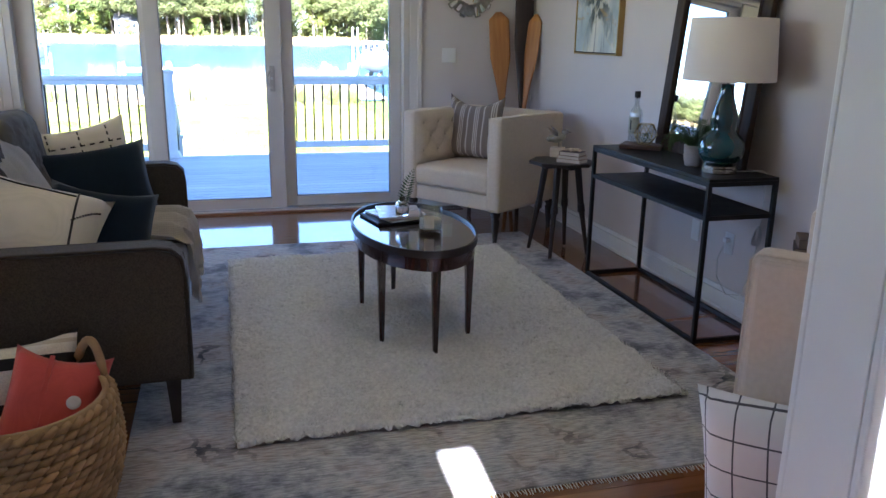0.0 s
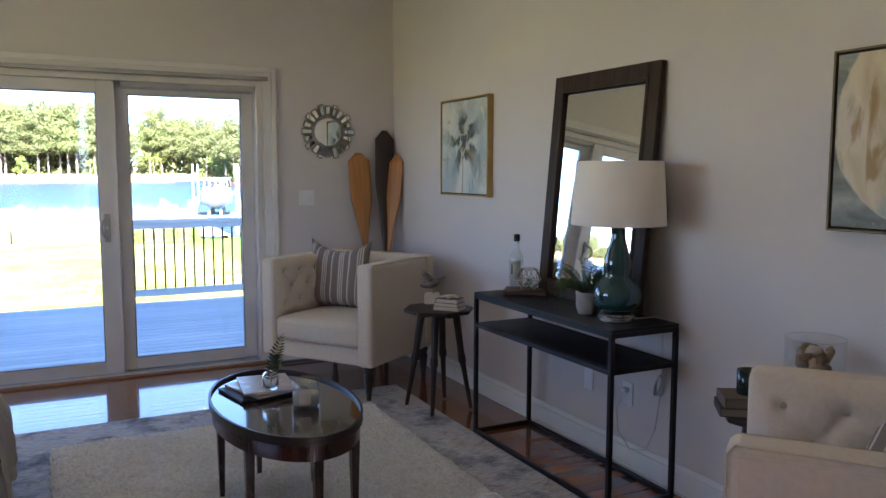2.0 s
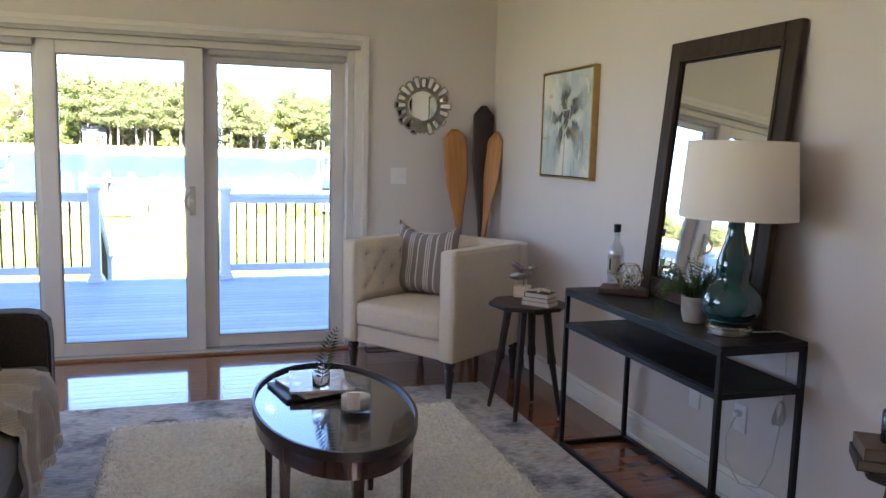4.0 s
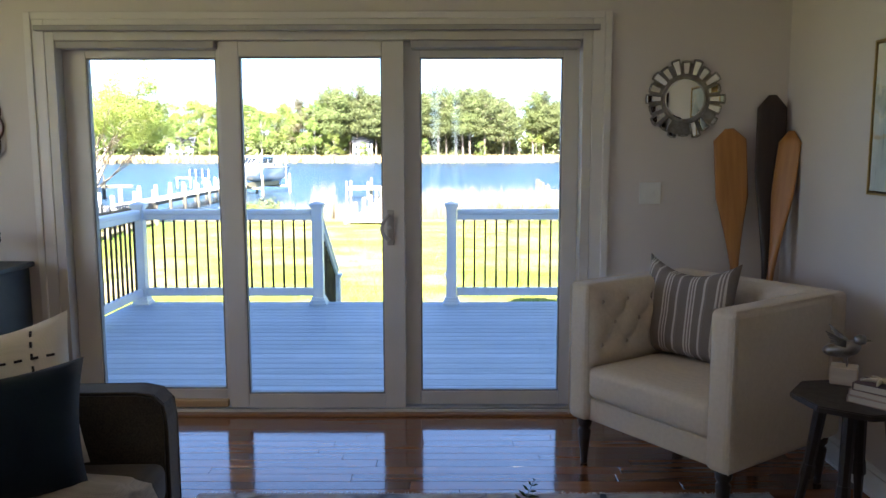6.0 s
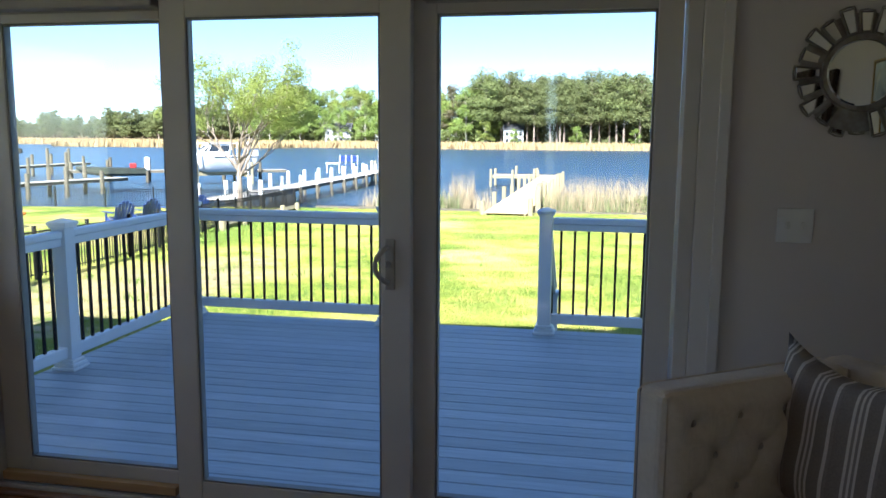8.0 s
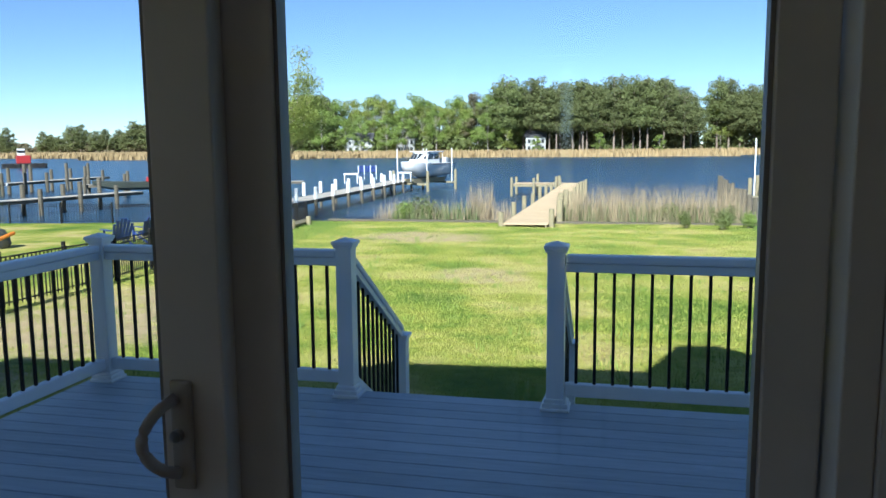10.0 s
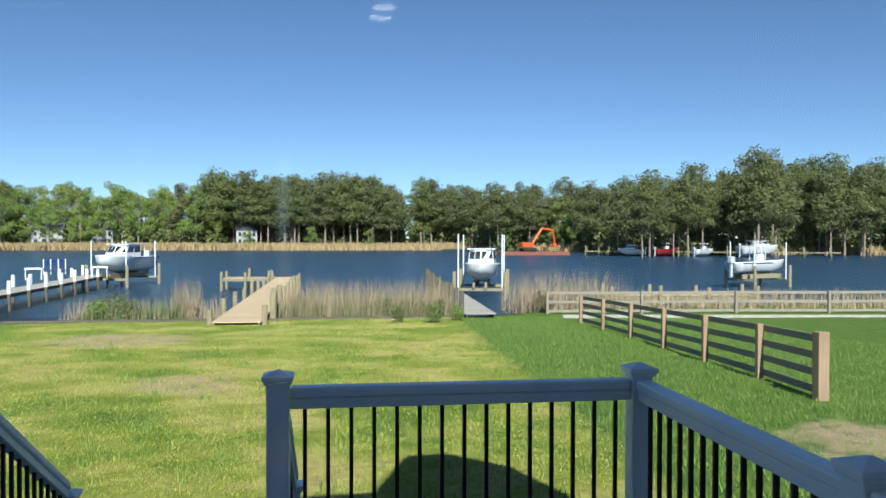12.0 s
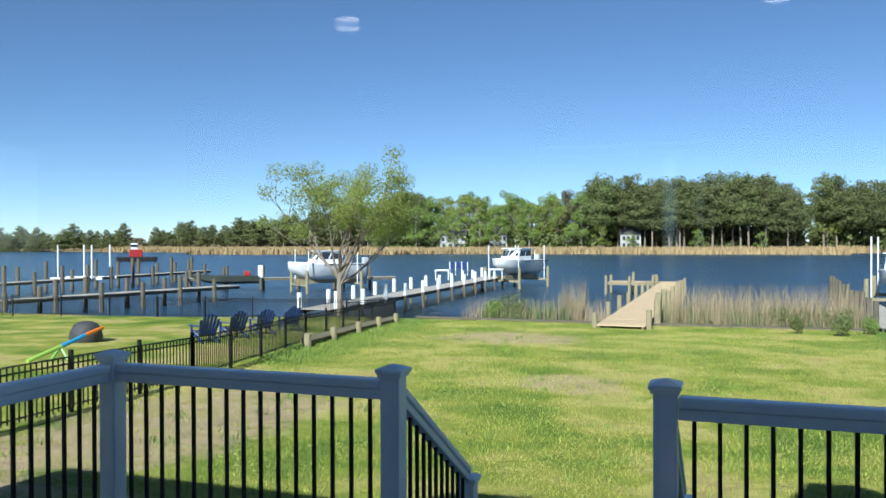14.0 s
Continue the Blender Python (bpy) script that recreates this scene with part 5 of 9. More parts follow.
sprig = thing("fern_sprig", "single green fern frond standing in the glass vase", "plant", (-1.695, -2.655, VZ))
bm = bmesh.new()
frond(bm, (0.002, 0, 0.012), (0.055, -0.01, 0.225), (-0.012, 0, 0.0), 0.042, 16, 3)
part("frond", bm, LEAF, sprig)
cd = thing("candle", "white candle in a clear glass tumbler with a label", "candle", (-1.605, -2.86, TZ))
cd.scale = (1.18, 1.18, 1.22)
bm = bmesh.new()
lathe(bm, [(0, 0), (0.044, 0), (0.047, 0.004), (0.047, 0.092), (0.0455, 0.093), (0.044, 0.092), (0.044, 0.012), (0, 0.010)], 28)
part("tumbler", bm, THIN, cd, smooth=True)
bm = bmesh.new()
lathe(bm, [(0, 0.0105), (0.0435, 0.0125), (0.0435, 0.048), (0.038, 0.050), (0.006, 0.0485), (0, 0.0485)], 24)
part("wax", bm, M("candle_wax", (0.74, 0.68, 0.58), rough=0.5), cd, smooth=True)
bm = bmesh.new()
for i in range(8):
    a, b = radians(225 + i * 6), radians(231 + i * 6)
    bm.faces.new([bm.verts.new((0.0477 * math.cos(q), 0.0477 * math.sin(q), z)) for q, z in ((a, 0.02), (b, 0.02), (b, 0.07), (a, 0.07))])
part("label", bm, M("cream_label", (0.60, 0.50, 0.42), (0.70, 0.62, 0.55), rough=0.7, scale=30), cd)
bm = bmesh.new()
tube(bm, [(0, 0, 0.058), (0.001, 0.001, 0.07)], 0.0012, 5)
part("wick", bm, BLACKWOOD, cd)
# ---------- console table and what stands on it ----------
con = thing("console_table", "black metal console table with one shelf and an open base", "console table")
CX0, CX1, CY0, CY1, CT = -0.432, -0.062, -3.295, -2.118, 0.79
part("tabletop", onebox((CX0 + 0.001, CY0 + 0.001, CT - 0.014), (CX1 - 0.001, CY1 - 0.001, CT), 0.002), BLACK_METAL, con)
part("shelf", onebox((CX0 + 0.0215, CY0 + 0.0215, 0.606), (CX1 - 0.0215, CY1 - 0.0215, 0.620), 0.002), BLACK_METAL, con)
q = 0.021
for x in (CX0, CX1 - q):
    for y in (CY0, CY1 - q):
        part("leg", onebox((x, y, 0.0), (x + q, y + q, CT - 0.0145), 0.002), BLACK_METAL, con)
for z in (0.002, CT - 0.0355, 0.5985):
    for x in (CX0 + 0.001, CX1 - q + 0.001):
        part("rail", onebox((x, CY0 + q, z), (x + q - 0.002, CY1 - q, z + q), 0.002), BLACK_METAL, con)
    for y in (CY0 + 0.001, CY1 - q + 0.001):
        part("rail", onebox((CX0 + q, y, z), (CX1 - q, y + q - 0.002, z + q), 0.002), BLACK_METAL, con)

mir = thing("leaning_mirror", "tall mirror in a wide brown wooden frame leaning on the wall", "mirror")
# stands on the console and leans back to the wall
MH, MW = 1.155, 0.815
lean = math.degrees(math.asin(0.10 / MH))
mir.matrix_basis = pose(-0.135, -2.70, CT + 0.002, 0, lean, 0)
FW = 0.082
part("frame", boxes(((-0.0, -MW / 2, 0), (0.032, -MW / 2 + FW, MH)), ((0.0, MW / 2 - FW, 0), (0.032, MW / 2, MH)), ((0.0, -MW / 2 + FW, 0), (0.032, MW / 2 - FW, FW)), ((0.0, -MW / 2 + FW, MH - FW), (0.032, MW / 2 - FW, MH)), bevel=0.006), FRAME_WOOD, mir)
part("inner_moulding", boxes(((-0.006, -MW / 2 + FW - 0.012, FW - 0.012), (0.01, -MW / 2 + FW + 0.006, MH - FW + 0.012)), ((-0.006, MW / 2 - FW - 0.006, FW - 0.012), (0.01, MW / 2 - FW + 0.012, MH - FW + 0.012)), ((-0.006, -MW / 2 + FW + 0.006, FW - 0.012), (0.01, MW / 2 - FW - 0.006, FW + 0.006)), ((-0.006, -MW / 2 + FW + 0.006, MH - FW - 0.006), (0.01, MW / 2 - FW - 0.006, MH - FW + 0.012)), bevel=0.003), FRAME_WOOD, mir)
bm = bmesh.new()
a_, b_ = MW / 2 - FW, 0.022
o = [(-a_ + 0.001, FW + 0.001), (a_ - 0.001, FW + 0.001), (a_ - 0.001, MH - FW - 0.001), (-a_ + 0.001, MH - FW - 0.001)]
i_ = [(-a_ + b_, FW + b_), (a_ - b_, FW + b_), (a_ - b_, MH - FW - b_), (-a_ + b_, MH - FW - b_)]
ov = [bm.verts.new((0.016, y, z)) for y, z in o]
iv = [bm.verts.new((0.0125, y, z)) for y, z in i_]
bm.faces.new(list(reversed(iv)))
for k in range(4):
    bm.faces.new((ov[k], iv[k], iv[(k + 1) % 4], ov[(k + 1) % 4]))
part("mirror_glass", bm, MIRROR, mir, "bevelled mirror glass")

lamp = thing("table_lamp", "teal glazed gourd lamp with an ivory drum shade", "table lamp", (-0.27, -3.125, CT + 0.001))
bm = bmesh.new()
lathe(bm, [(0, 0), (0.078, 0), (0.08, 0.004), (0.08, 0.024), (0.075, 0.028), (0.075, 0.036), (0.066, 0.041), (0, 0.041)], 32)
part("base", bm, CHROME, lamp, "brushed nickel foot", smooth=False)
bm = bmesh.new()
lathe(bm, [(0, 0.0415), (0.06, 0.042), (0.085, 0.058), (0.101, 0.085), (0.106, 0.115), (0.100, 0.145), (0.083, 0.172), (0.063, 0.19), (0.056, 0.203), (0.059, 0.222), (0.062, 0.245), (0.058, 0.275), (0.047, 0.31), (0.036, 0.345), (0.030, 0.38), (0.031, 0.41), (0.0, 0.412)], 36)
part("body", bm, TEAL, lamp, "glossy teal double-gourd body", smooth=True)
bm = bmesh.new()
tube(bm, [(0, 0, 0.412), (0, 0, 0.70)], 0.006, 8)
part("stem", bm, CHROME, lamp)
bm = bmesh.new()
lathe(bm, [(0.205, 0.425), (0.206, 0.428), (0.187, 0.698), (0.186, 0.70), (0.184, 0.698), (0.203, 0.428), (0.205, 0.425)], 48)
part("shade", bm, SHADE_CLOTH, lamp, "ivory fabric drum shade", smooth=True)
bm = bmesh.new()
for k in range(3):
    a = 2 * math.pi * k / 3
    tube(bm, [(0, 0, 0.685), (0.184 * math.cos(a), 0.184 * math.sin(a), 0.692)], 0.002, 5)
part("spider", bm, CHROME, lamp)
bm = bmesh.new()
lathe(bm, [(0, 0.50), (0.02, 0.505), (0.03, 0.54), (0.022, 0.57), (0.012, 0.59), (0, 0.59)], 16)
part("bulb", bm, M("frosted_bulb", (0.8, 0.78, 0.74), rough=0.3), lamp, smooth=True)

pl = thing("planter", "grey-white ceramic face planter on the console", "planter", (-0.28, -2.925, CT + 0.001))
pl.scale = (0.92, 0.92, 0.82)
bm = bmesh.new()
lathe(bm, [(0, 0), (0.042, 0), (0.048, 0.01), (0.053, 0.05), (0.056, 0.09), (0.058, 0.125), (0.052, 0.125), (0.05, 0.10), (0, 0.095)], 24)
for v in bm.verts:
    a = math.atan2(v.co.y, v.co.x)
    r = 1 + 0.10 * noise.noise(Vector((math.cos(a) * 2.4, math.sin(a) * 2.4, v.co.z * 26)))
    v.co.x *= r
    v.co.y *= r
part("pot", bm, CERAMIC, pl, smooth=True)
fern = thing("potted_fern", "green fern with trailing fronds in the ceramic planter", "plant", (-0.28, -2.925, CT + 0.079))
rng = random.Random(5)
bm = bmesh.new()
for k in range(64):
    a = rng.uniform(0, 2 * math.pi)
    r = rng.uniform(0.07, 0.17)
    h = rng.uniform(0.03, 0.17)
    if -0.3 < math.cos(a) and math.cos(a) * r > 0.09:
        r *= 0.55
    frond(bm, (0.02 * math.cos(a), 0.02 * math.sin(a), 0.0), (r * math.cos(a), r * math.sin(a), h), (0, 0, rng.uniform(0.02, 0.06)), rng.uniform(0.014, 0.022), 11, k, 0.4)
for k in range(9):
    y = rng.uniform(0.03, 0.14)
    frond(bm, (-0.02, 0.02, 0.02), (-0.07 - rng.uniform(0, 0.05), y, -0.075 + rng.uniform(-0.01, 0.07)), (-0.02, 0.02, 0.07), 0.014, 12, k + 60, 0.5)
part("fronds", bm, LEAF, fern)

board = thing("wooden_tray", "small dark wooden slab on the console", "tray", (-0.215, -2.30, CT + 0.001), -38)
part("slab", onebox((-0.115, -0.085, 0), (0.115, 0.085, 0.026), 0.006), M("reddish_slab", (0.10, 0.048, 0.030), (0.06, 0.028, 0.018), rough=0.5, scale=6, stretch=(0.6, 6, 6)), board)
bt = thing("bottle", "clear glass bottle with a cream label and black cap", "bottle", (-0.22, -2.215, CT + 0.028))
bm = bmesh.new()
lathe(bm, [(0, 0), (0.036, 0), (0.039, 0.004), (0.039, 0.155), (0.035, 0.175), (0.017, 0.200), (0.0145, 0.215), (0.0145, 0.25), (0.0125, 0.25), (0.0125, 0.21), (0.033, 0.172), (0.0365, 0.153), (0.0365, 0.008), (0, 0.006)], 28)
part("glass", bm, THIN, bt, smooth=True)
bm = bmesh.new()
lathe(bm, [(0.0, 0.2505), (0.017, 0.2505), (0.017, 0.285), (0.0165, 0.287), (0, 0.287)], 20)
part("cap", bm, BLACK_METAL, bt, "black stopper")
bm = bmesh.new()
for i in range(10):
    a, b = radians(150 + i * 12), radians(162 + i * 12)
    bm.faces.new([bm.verts.new((0.0396 * math.cos(k), 0.0396 * math.sin(k), z)) for k, z in ((a, 0.045), (b, 0.045), (b, 0.145), (a, 0.145))])
lb = part("label", bm, M("bottle_label", (0.40, 0.39, 0.30), (0.30, 0.30, 0.23), rough=0.7, scale=25), bt, "cream paper label")
bm = bmesh.new()
for (z0, z1, a0, a1_) in ((0.07, 0.125, 190, 206), (0.055, 0.06, 160, 250), (0.130, 0.134, 160, 250)):
    for i in range(4):
        a, b = radians(a0 + (a1_ - a0) * i / 4), radians(a0 + (a1_ - a0) * (i + 1) / 4)
        bm.faces.new([bm.verts.new((0.0400 * math.cos(k), 0.0400 * math.sin(k), z)) for k, z in ((a, z0), (b, z0), (b, z1), (a, z1))])
part("print_bars", bm, THREAD, lb)
tr = thing("terrarium", "geometric brass-wire glass terrarium with a small plant", "terrarium", (-0.225, -2.345, CT + 0.028), 20)
bm = bmesh.new()
ring = lambda r, z, o, n=5: [(r * math.cos(2 * math.pi * (k + o) / n), r * math.sin(2 * math.pi * (k + o) / n), z) for k in range(n)]
r0, r1, r2 = ring(0.035, 0.003, 0), ring(0.068, 0.055, 0.5), ring(0.045, 0.115, 0)
for R_ in (r0, r1, r2):
    for k in range(5):
        tube(bm, [R_[k], R_[(k + 1) % 5]], 0.0017, 5)
for k in range(5):
    for a, b in ((r0[k], r1[k]), (r0[(k + 1) % 5], r1[k]), (r1[k], r2[k]), (r1[k], r2[(k + 1) % 5])):
        tube(bm, [a, b], 0.0017, 5)
part("wire_frame", bm, M("brass_wire", (0.45, 0.33, 0.14), rough=0.35, metal=1.0), tr)
bm = bmesh.new()
v0, v1, v2 = [[bm.verts.new(Vector(p_) * 0.985) for p_ in R_] for R_ in (r0, r1, r2)]
for k in range(5):
    bm.faces.new((v0[k], v0[(k + 1) % 5], v1[k]))
    bm.faces.new((v1[k], v0[(k + 1) % 5], v1[(k + 1) % 5]))
    bm.faces.new((v1[k], v2[(k + 1) % 5], v2[k]))
    bm.faces.new((v1[k], v1[(k + 1) % 5], v2[(k + 1) % 5]))
gl_ = part("glass", bm, PANE, tr)
bm = bmesh.new()
for k in range(90):
    a, r, z = rng.uniform(0, 6.28), rng.uniform(0, 0.042), rng.uniform(0.012, 0.06)
    c = Vector((r * math.cos(a), r * math.sin(a), z))
    d1, d2 = Vector((rng.uniform(-1, 1), rng.uniform(-1, 1), rng.uniform(0, 1))).normalized() * 0.016, Vector((rng.uniform(-1, 1), rng.uniform(-1, 1), 0)).normalized() * 0.005
    bm.faces.new([bm.verts.new(c - d2), bm.verts.new(c + d1 * 0.5 - d2 * 0.2), bm.verts.new(c + d1), bm.verts.new(c + d2)])
part("succulent", bm, LEAF, tr)

# wall plates and the lamp cord
PLATE = M("white_plastic", (0.74, 0.73, 0.71), (0.70, 0.69, 0.67), rough=0.4, scale=10, bump=0.0)


def wall_plate(name, label, y, z, kind, x=-0.001, north=False):
    p = thing(name, label, "outlet" if kind != "switch" else "light switch")
    p.matrix_basis = pose(x, y, z, 0, 0, 0) if not north else pose(x, y, z, 0, 0, 90)
    w = 0.036 if kind != "switch" else 0.058
    part("plate", onebox((-0.006, -w, -0.058), (0, w, 0.058), 0.002), PLATE, p)
    if kind == "outlet":
        for dz in (-0.02, 0.02):
            part("socket", onebox((-0.0085, -0.016, dz - 0.013), (-0.0062, 0.016, dz + 0.013), 0.002), PLATE, p)
    elif kind == "switch":
        for dy in (-0.023, 0.023):
            part("toggle", onebox((-0.013, dy - 0.005, -0.012), (-0.0062, dy + 0.005, 0.012), 0.002), PLATE, p)
    return p


wall_plate("wall_outlet", "white wall plate with a jack beneath the console", -2.59, 0.37, "plain")
wall_plate("wall_outlet", "white wall outlet with a plugged lamp cord", -2.90, 0.37, "outlet")
wall_plate("light_switch", "white double toggle switch by the sliding door", -0.0005, 1.24, "switch", x=-0.722, north=True)
cord = thing("lamp_cord", "clear looped lamp cord hanging behind the console", "cord")
bm = bmesh.new()
pts = [(-0.018, -2.90, 0.39), (-0.03, -2.89, 0.36), (-0.03, -2.85, 0.28), (-0.03, -2.86, 0.18), (-0.028, -2.95, 0.11), (-0.028, -3.06, 0.14), (-0.026, -3.12, 0.26), (-0.02, -3.14, 0.42), (-0.02, -3.15, 0.55), (-0.03, -3.16, 0.66), (-0.045, -3.17, 0.79), (-0.07, -3.17, 0.799), (-0.18, -3.15, 0.797), (-0.2, -3.14, 0.796)]
fine = []
for a, b in zip(pts, pts[1:]):
    for k in range(4):
        fine.append(Vector(a).lerp(Vector(b), k / 4))
fine.append(Vector(pts[-1]))
tube(bm, fine, 0.0028, 6)
part("cable", bm, M("clear_cord", (0.62, 0.60, 0.55), rough=0.3), cord, smooth=True)
bm = bmesh.new()
box(bm, (-0.035, -2.915, 0.378), (-0.0095, -2.885, 0.402), 0.004)
part("plug", bm, PLATE, cord)
bm = bmesh.new()
for k in range(5):
    tube(bm, [(-0.02 - 0.004 * k, -3.14 + 0.025 * math.sin(t / 12 * 6.28), 0.47 + 0.05 * math.cos(t / 12 * 6.28 + k * 0.2)) for t in range(12)], 0.0022, 5, closed=True)
part("coil", bm, M("cord_grey", (0.5, 0.49, 0.46), rough=0.4), cord)

# ---------- side table by the armchair ----------


def octagon(r, n=8, o=0.5):
    return [(r * math.cos(2 * math.pi * (k + o) / n), r * math.sin(2 * math.pi * (k + o) / n)) for k in range(n)]


def side_table(loc, rz, label):
    s = thing("side_table", label, "side table", loc, rz, "octagonal side tables")
    bm = bmesh.new()
    prism(bm, octagon(0.215), 0.590, 0.612)
    bmesh.ops.bevel(bm, geom=[e for e in bm.edges], offset=0.004, segments=2, affect="EDGES")
    part("tabletop", bm, WALNUT, s)
    part("crosspiece", boxes(((-0.13, -0.02, 0.565), (0.13, 0.02, 0.5895)), ((-0.02, -0.13, 0.565), (0.02, -0.0205, 0.5895)), ((-0.02, 0.0205, 0.565), (0.02, 0.13, 0.5895)), bevel=0.003), WALNUT, s)
    for k in range(4):
        a = math.pi / 2 * k + math.pi / 4
        c_, s_ = math.cos(a), math.sin(a)
        bm = bmesh.new()
        tube(bm, [(0.20 * c_, 0.20 * s_, 0.0), (0.157 * c_, 0.157 * s_, 0.24), (0.145 * c_, 0.145 * s_, 0.30)], 0.012, 8, 0.020)
        tube(bm, [(0.147 * c_, 0.147 * s_, 0.285), (0.139 * c_, 0.139 * s_, 0.335)], 0.025, 8, 0.023)
        tube(bm, [(0.140 * c_, 0.140 * s_, 0.33), (0.105 * c_, 0.105 * s_, 0.588)], 0.020, 8, 0.023)
        part("leg", bm, WALNUT, s)
    return s


side_table((-0.405, -1.63, 0.011), 8, "dark walnut octagonal side table with turned legs")
ST = 0.011 + 0.613
blk = thing("bird_sculpture", "pewter bird on a pale stone block", "sculpture", (-0.37, -1.47, ST), -30)
part("block", onebox((-0.045, -0.045, 0), (0.045, 0.045, 0.062), 0.003), M("travertine", (0.62, 0.52, 0.40), (0.52, 0.42, 0.31), rough=0.6, scale=12, stretch=(1, 1, 4)), blk)
PEWTER = M("pewter", (0.42, 0.40, 0.38), (0.22, 0.20, 0.18), rough=0.3, metal=0.9, scale=30, bump=0.4, bscale=80)
bm = bmesh.new()
bmesh.ops.create_uvsphere(bm, u_segments=16, v_segments=10, radius=1.0)
for v in bm.verts:
    x, y, z = v.co
    v.co = Vector((x * 0.05 + (0.028 if x < -0.6 else 0) * x, y * 0.030, z * 0.032 + 0.125 + x * 0.012))
lathe(bm, [(0, -0.02), (0.02, -0.012), (0.023, 0.0), (0.018, 0.014), (0, 0.02)], 12, (0.045, 0, 0.165))
lathe(bm, [(0.006, 0), (0.003, 0.012), (0, 0.024)], 8, m=pose(0.064, 0, 0.165, 0, 90, 0))
for s in (-1, 1):
    for k in range(5):
        tube(bm, [(0.0, s * 0.024, 0.14 + 0.004 * k), (-0.04 - 0.006 * k, s * (0.045 + 0.006 * k), 0.15 + 0.012 * k)], 0.006, 5, 0.002)
    tube(bm, [(0.005, s * 0.012, 0.10), (0.008, s * 0.014, 0.0625)], 0.003, 5)
part("bird", bm, PEWTER, blk, "pewter bird with lifted wings", smooth=True)
zz = ST
for k, (w, d, h, col, rz) in enumerate(((0.165, 0.115, 0.024, (0.42, 0.30, 0.24), -52), (0.155, 0.11, 0.020, (0.50, 0.37, 0.27), -56), (0.14, 0.105, 0.026, (0.10, 0.06, 0.06), -50))):
    b = thing("book", "small hardback book stacked on the side table", "book", (-0.375, -1.72, zz), rz, "side table books")
    part("page_block", onebox((-w / 2 + 0.004, -d / 2 + 0.003, 0.0025), (w / 2 - 0.003, d / 2 - 0.003, h - 0.0025)), M("book_pages", (0.66, 0.58, 0.46), rough=0.9, scale=4, stretch=(1, 1, 200)), b)
    cv = M("book_cloth", col, rough=0.7, scale=10)
    part("cover", boxes(((-w / 2, -d / 2, 0), (w / 2, d / 2, 0.0024)), ((-w / 2, -d / 2, h - 0.0024), (w / 2, d / 2, h)), ((-w / 2, -d / 2, 0.0024), (-w / 2 + 0.003, d / 2, h - 0.0024)), bevel=0.0008), cv, b)
    zz += h
sf = thing("starfish", "dried cream starfish lying on the books", "shell", (-0.375, -1.72, zz + 0.001), 15)
bm = bmesh.new()
for k in range(5):
    a = 2 * math.pi * k / 5
    tube(bm, [(0, 0, 0.008), (0.03 * math.cos(a), 0.03 * math.sin(a), 0.010), (0.062 * math.cos(a), 0.062 * math.sin(a), 0.006)], 0.0105, 7, 0.004)
part("arms", bm, M("starfish_cream", (0.66, 0.58, 0.46), (0.52, 0.43, 0.32), rough=0.9, scale=40, bump=0.7, bscale=200), sf, smooth=True)

# second table behind the other chair, with a glass cylinder of shells
side_table((-0.235, -3.99, 0.0), 8, "dark walnut octagonal side table behind the armchair")
ST2 = 0.613
gv = thing("glass_cylinder", "clear glass cylinder vase filled with shells", "vase", (-0.19, -4.07, ST2))
bm = bmesh.new()
lathe(bm, [(0, 0.003), (0.094, 0.003), (0.097, 0.008), (0.097, 0.275)], 36)
tube(bm, [(0.097 * math.cos(2 * math.pi * k / 40), 0.097 * math.sin(2 * math.pi * k / 40), 0.275) for k in range(40)], 0.0022, 5, closed=True)
part("glass", bm, THIN, gv, smooth=True)
SHELLS = [M("shell_brown", (0.20, 0.11, 0.055), (0.10, 0.05, 0.028), rough=0.6, scale=30), M("shell_cream", (0.62, 0.52, 0.40), (0.45, 0.34, 0.23), rough=0.5, scale=30), M("sea_wood", (0.28, 0.19, 0.11), (0.18, 0.11, 0.06), rough=0.8, scale=20)]
for k in range(17):
    a, r, z = rng.uniform(0, 6.28), rng.uniform(0.01, 0.055), 0.045 + 0.011 * k
    bm = bmesh.new()
    R = rng.uniform(0.022, 0.034)
    prof = [(0, -R)] + [(R * 0.9 * math.sin(math.pi * t / 8) * (1 + 0.25 * math.sin(t * 2.2)), -R * math.cos(math.pi * t / 8)) for t in range(1, 8)] + [(0, R * 1.3)]
    lathe(bm, prof, 10, m=pose(r * math.cos(a), r * math.sin(a), z, rng.uniform(0, 180), rng.uniform(0, 180), 0))
    sh = thing("seashell", "mixed seashell inside the glass cylinder", "shell", (-0.19, -4.07, ST2), 0, "shells in the cylinder")
    part("shell", bm, SHELLS[k % 3], sh, smooth=True)
rp_ = thing("rope_knot", "thick twisted rope coil inside the glass cylinder", "rope", (-0.19, -4.07, ST2))
bm = bmesh.new()
for s in range(3):
    tube(bm, [(0.05 * math.cos(t * 0.35) + 0.008 * math.cos(t * 1.4 + s * 2.1), 0.05 * math.sin(t * 0.35), 0.20 + 0.035 * math.sin(t * 0.5) + 0.008 * math.sin(t * 1.4 + s * 2.1)) for t in range(18)], 0.0085, 6)
part("strands", bm, M("jute_rope", (0.36, 0.24, 0.12), (0.26, 0.16, 0.08), rough=0.9, scale=60, bump=0.5), rp_, smooth=True)
zz = ST2
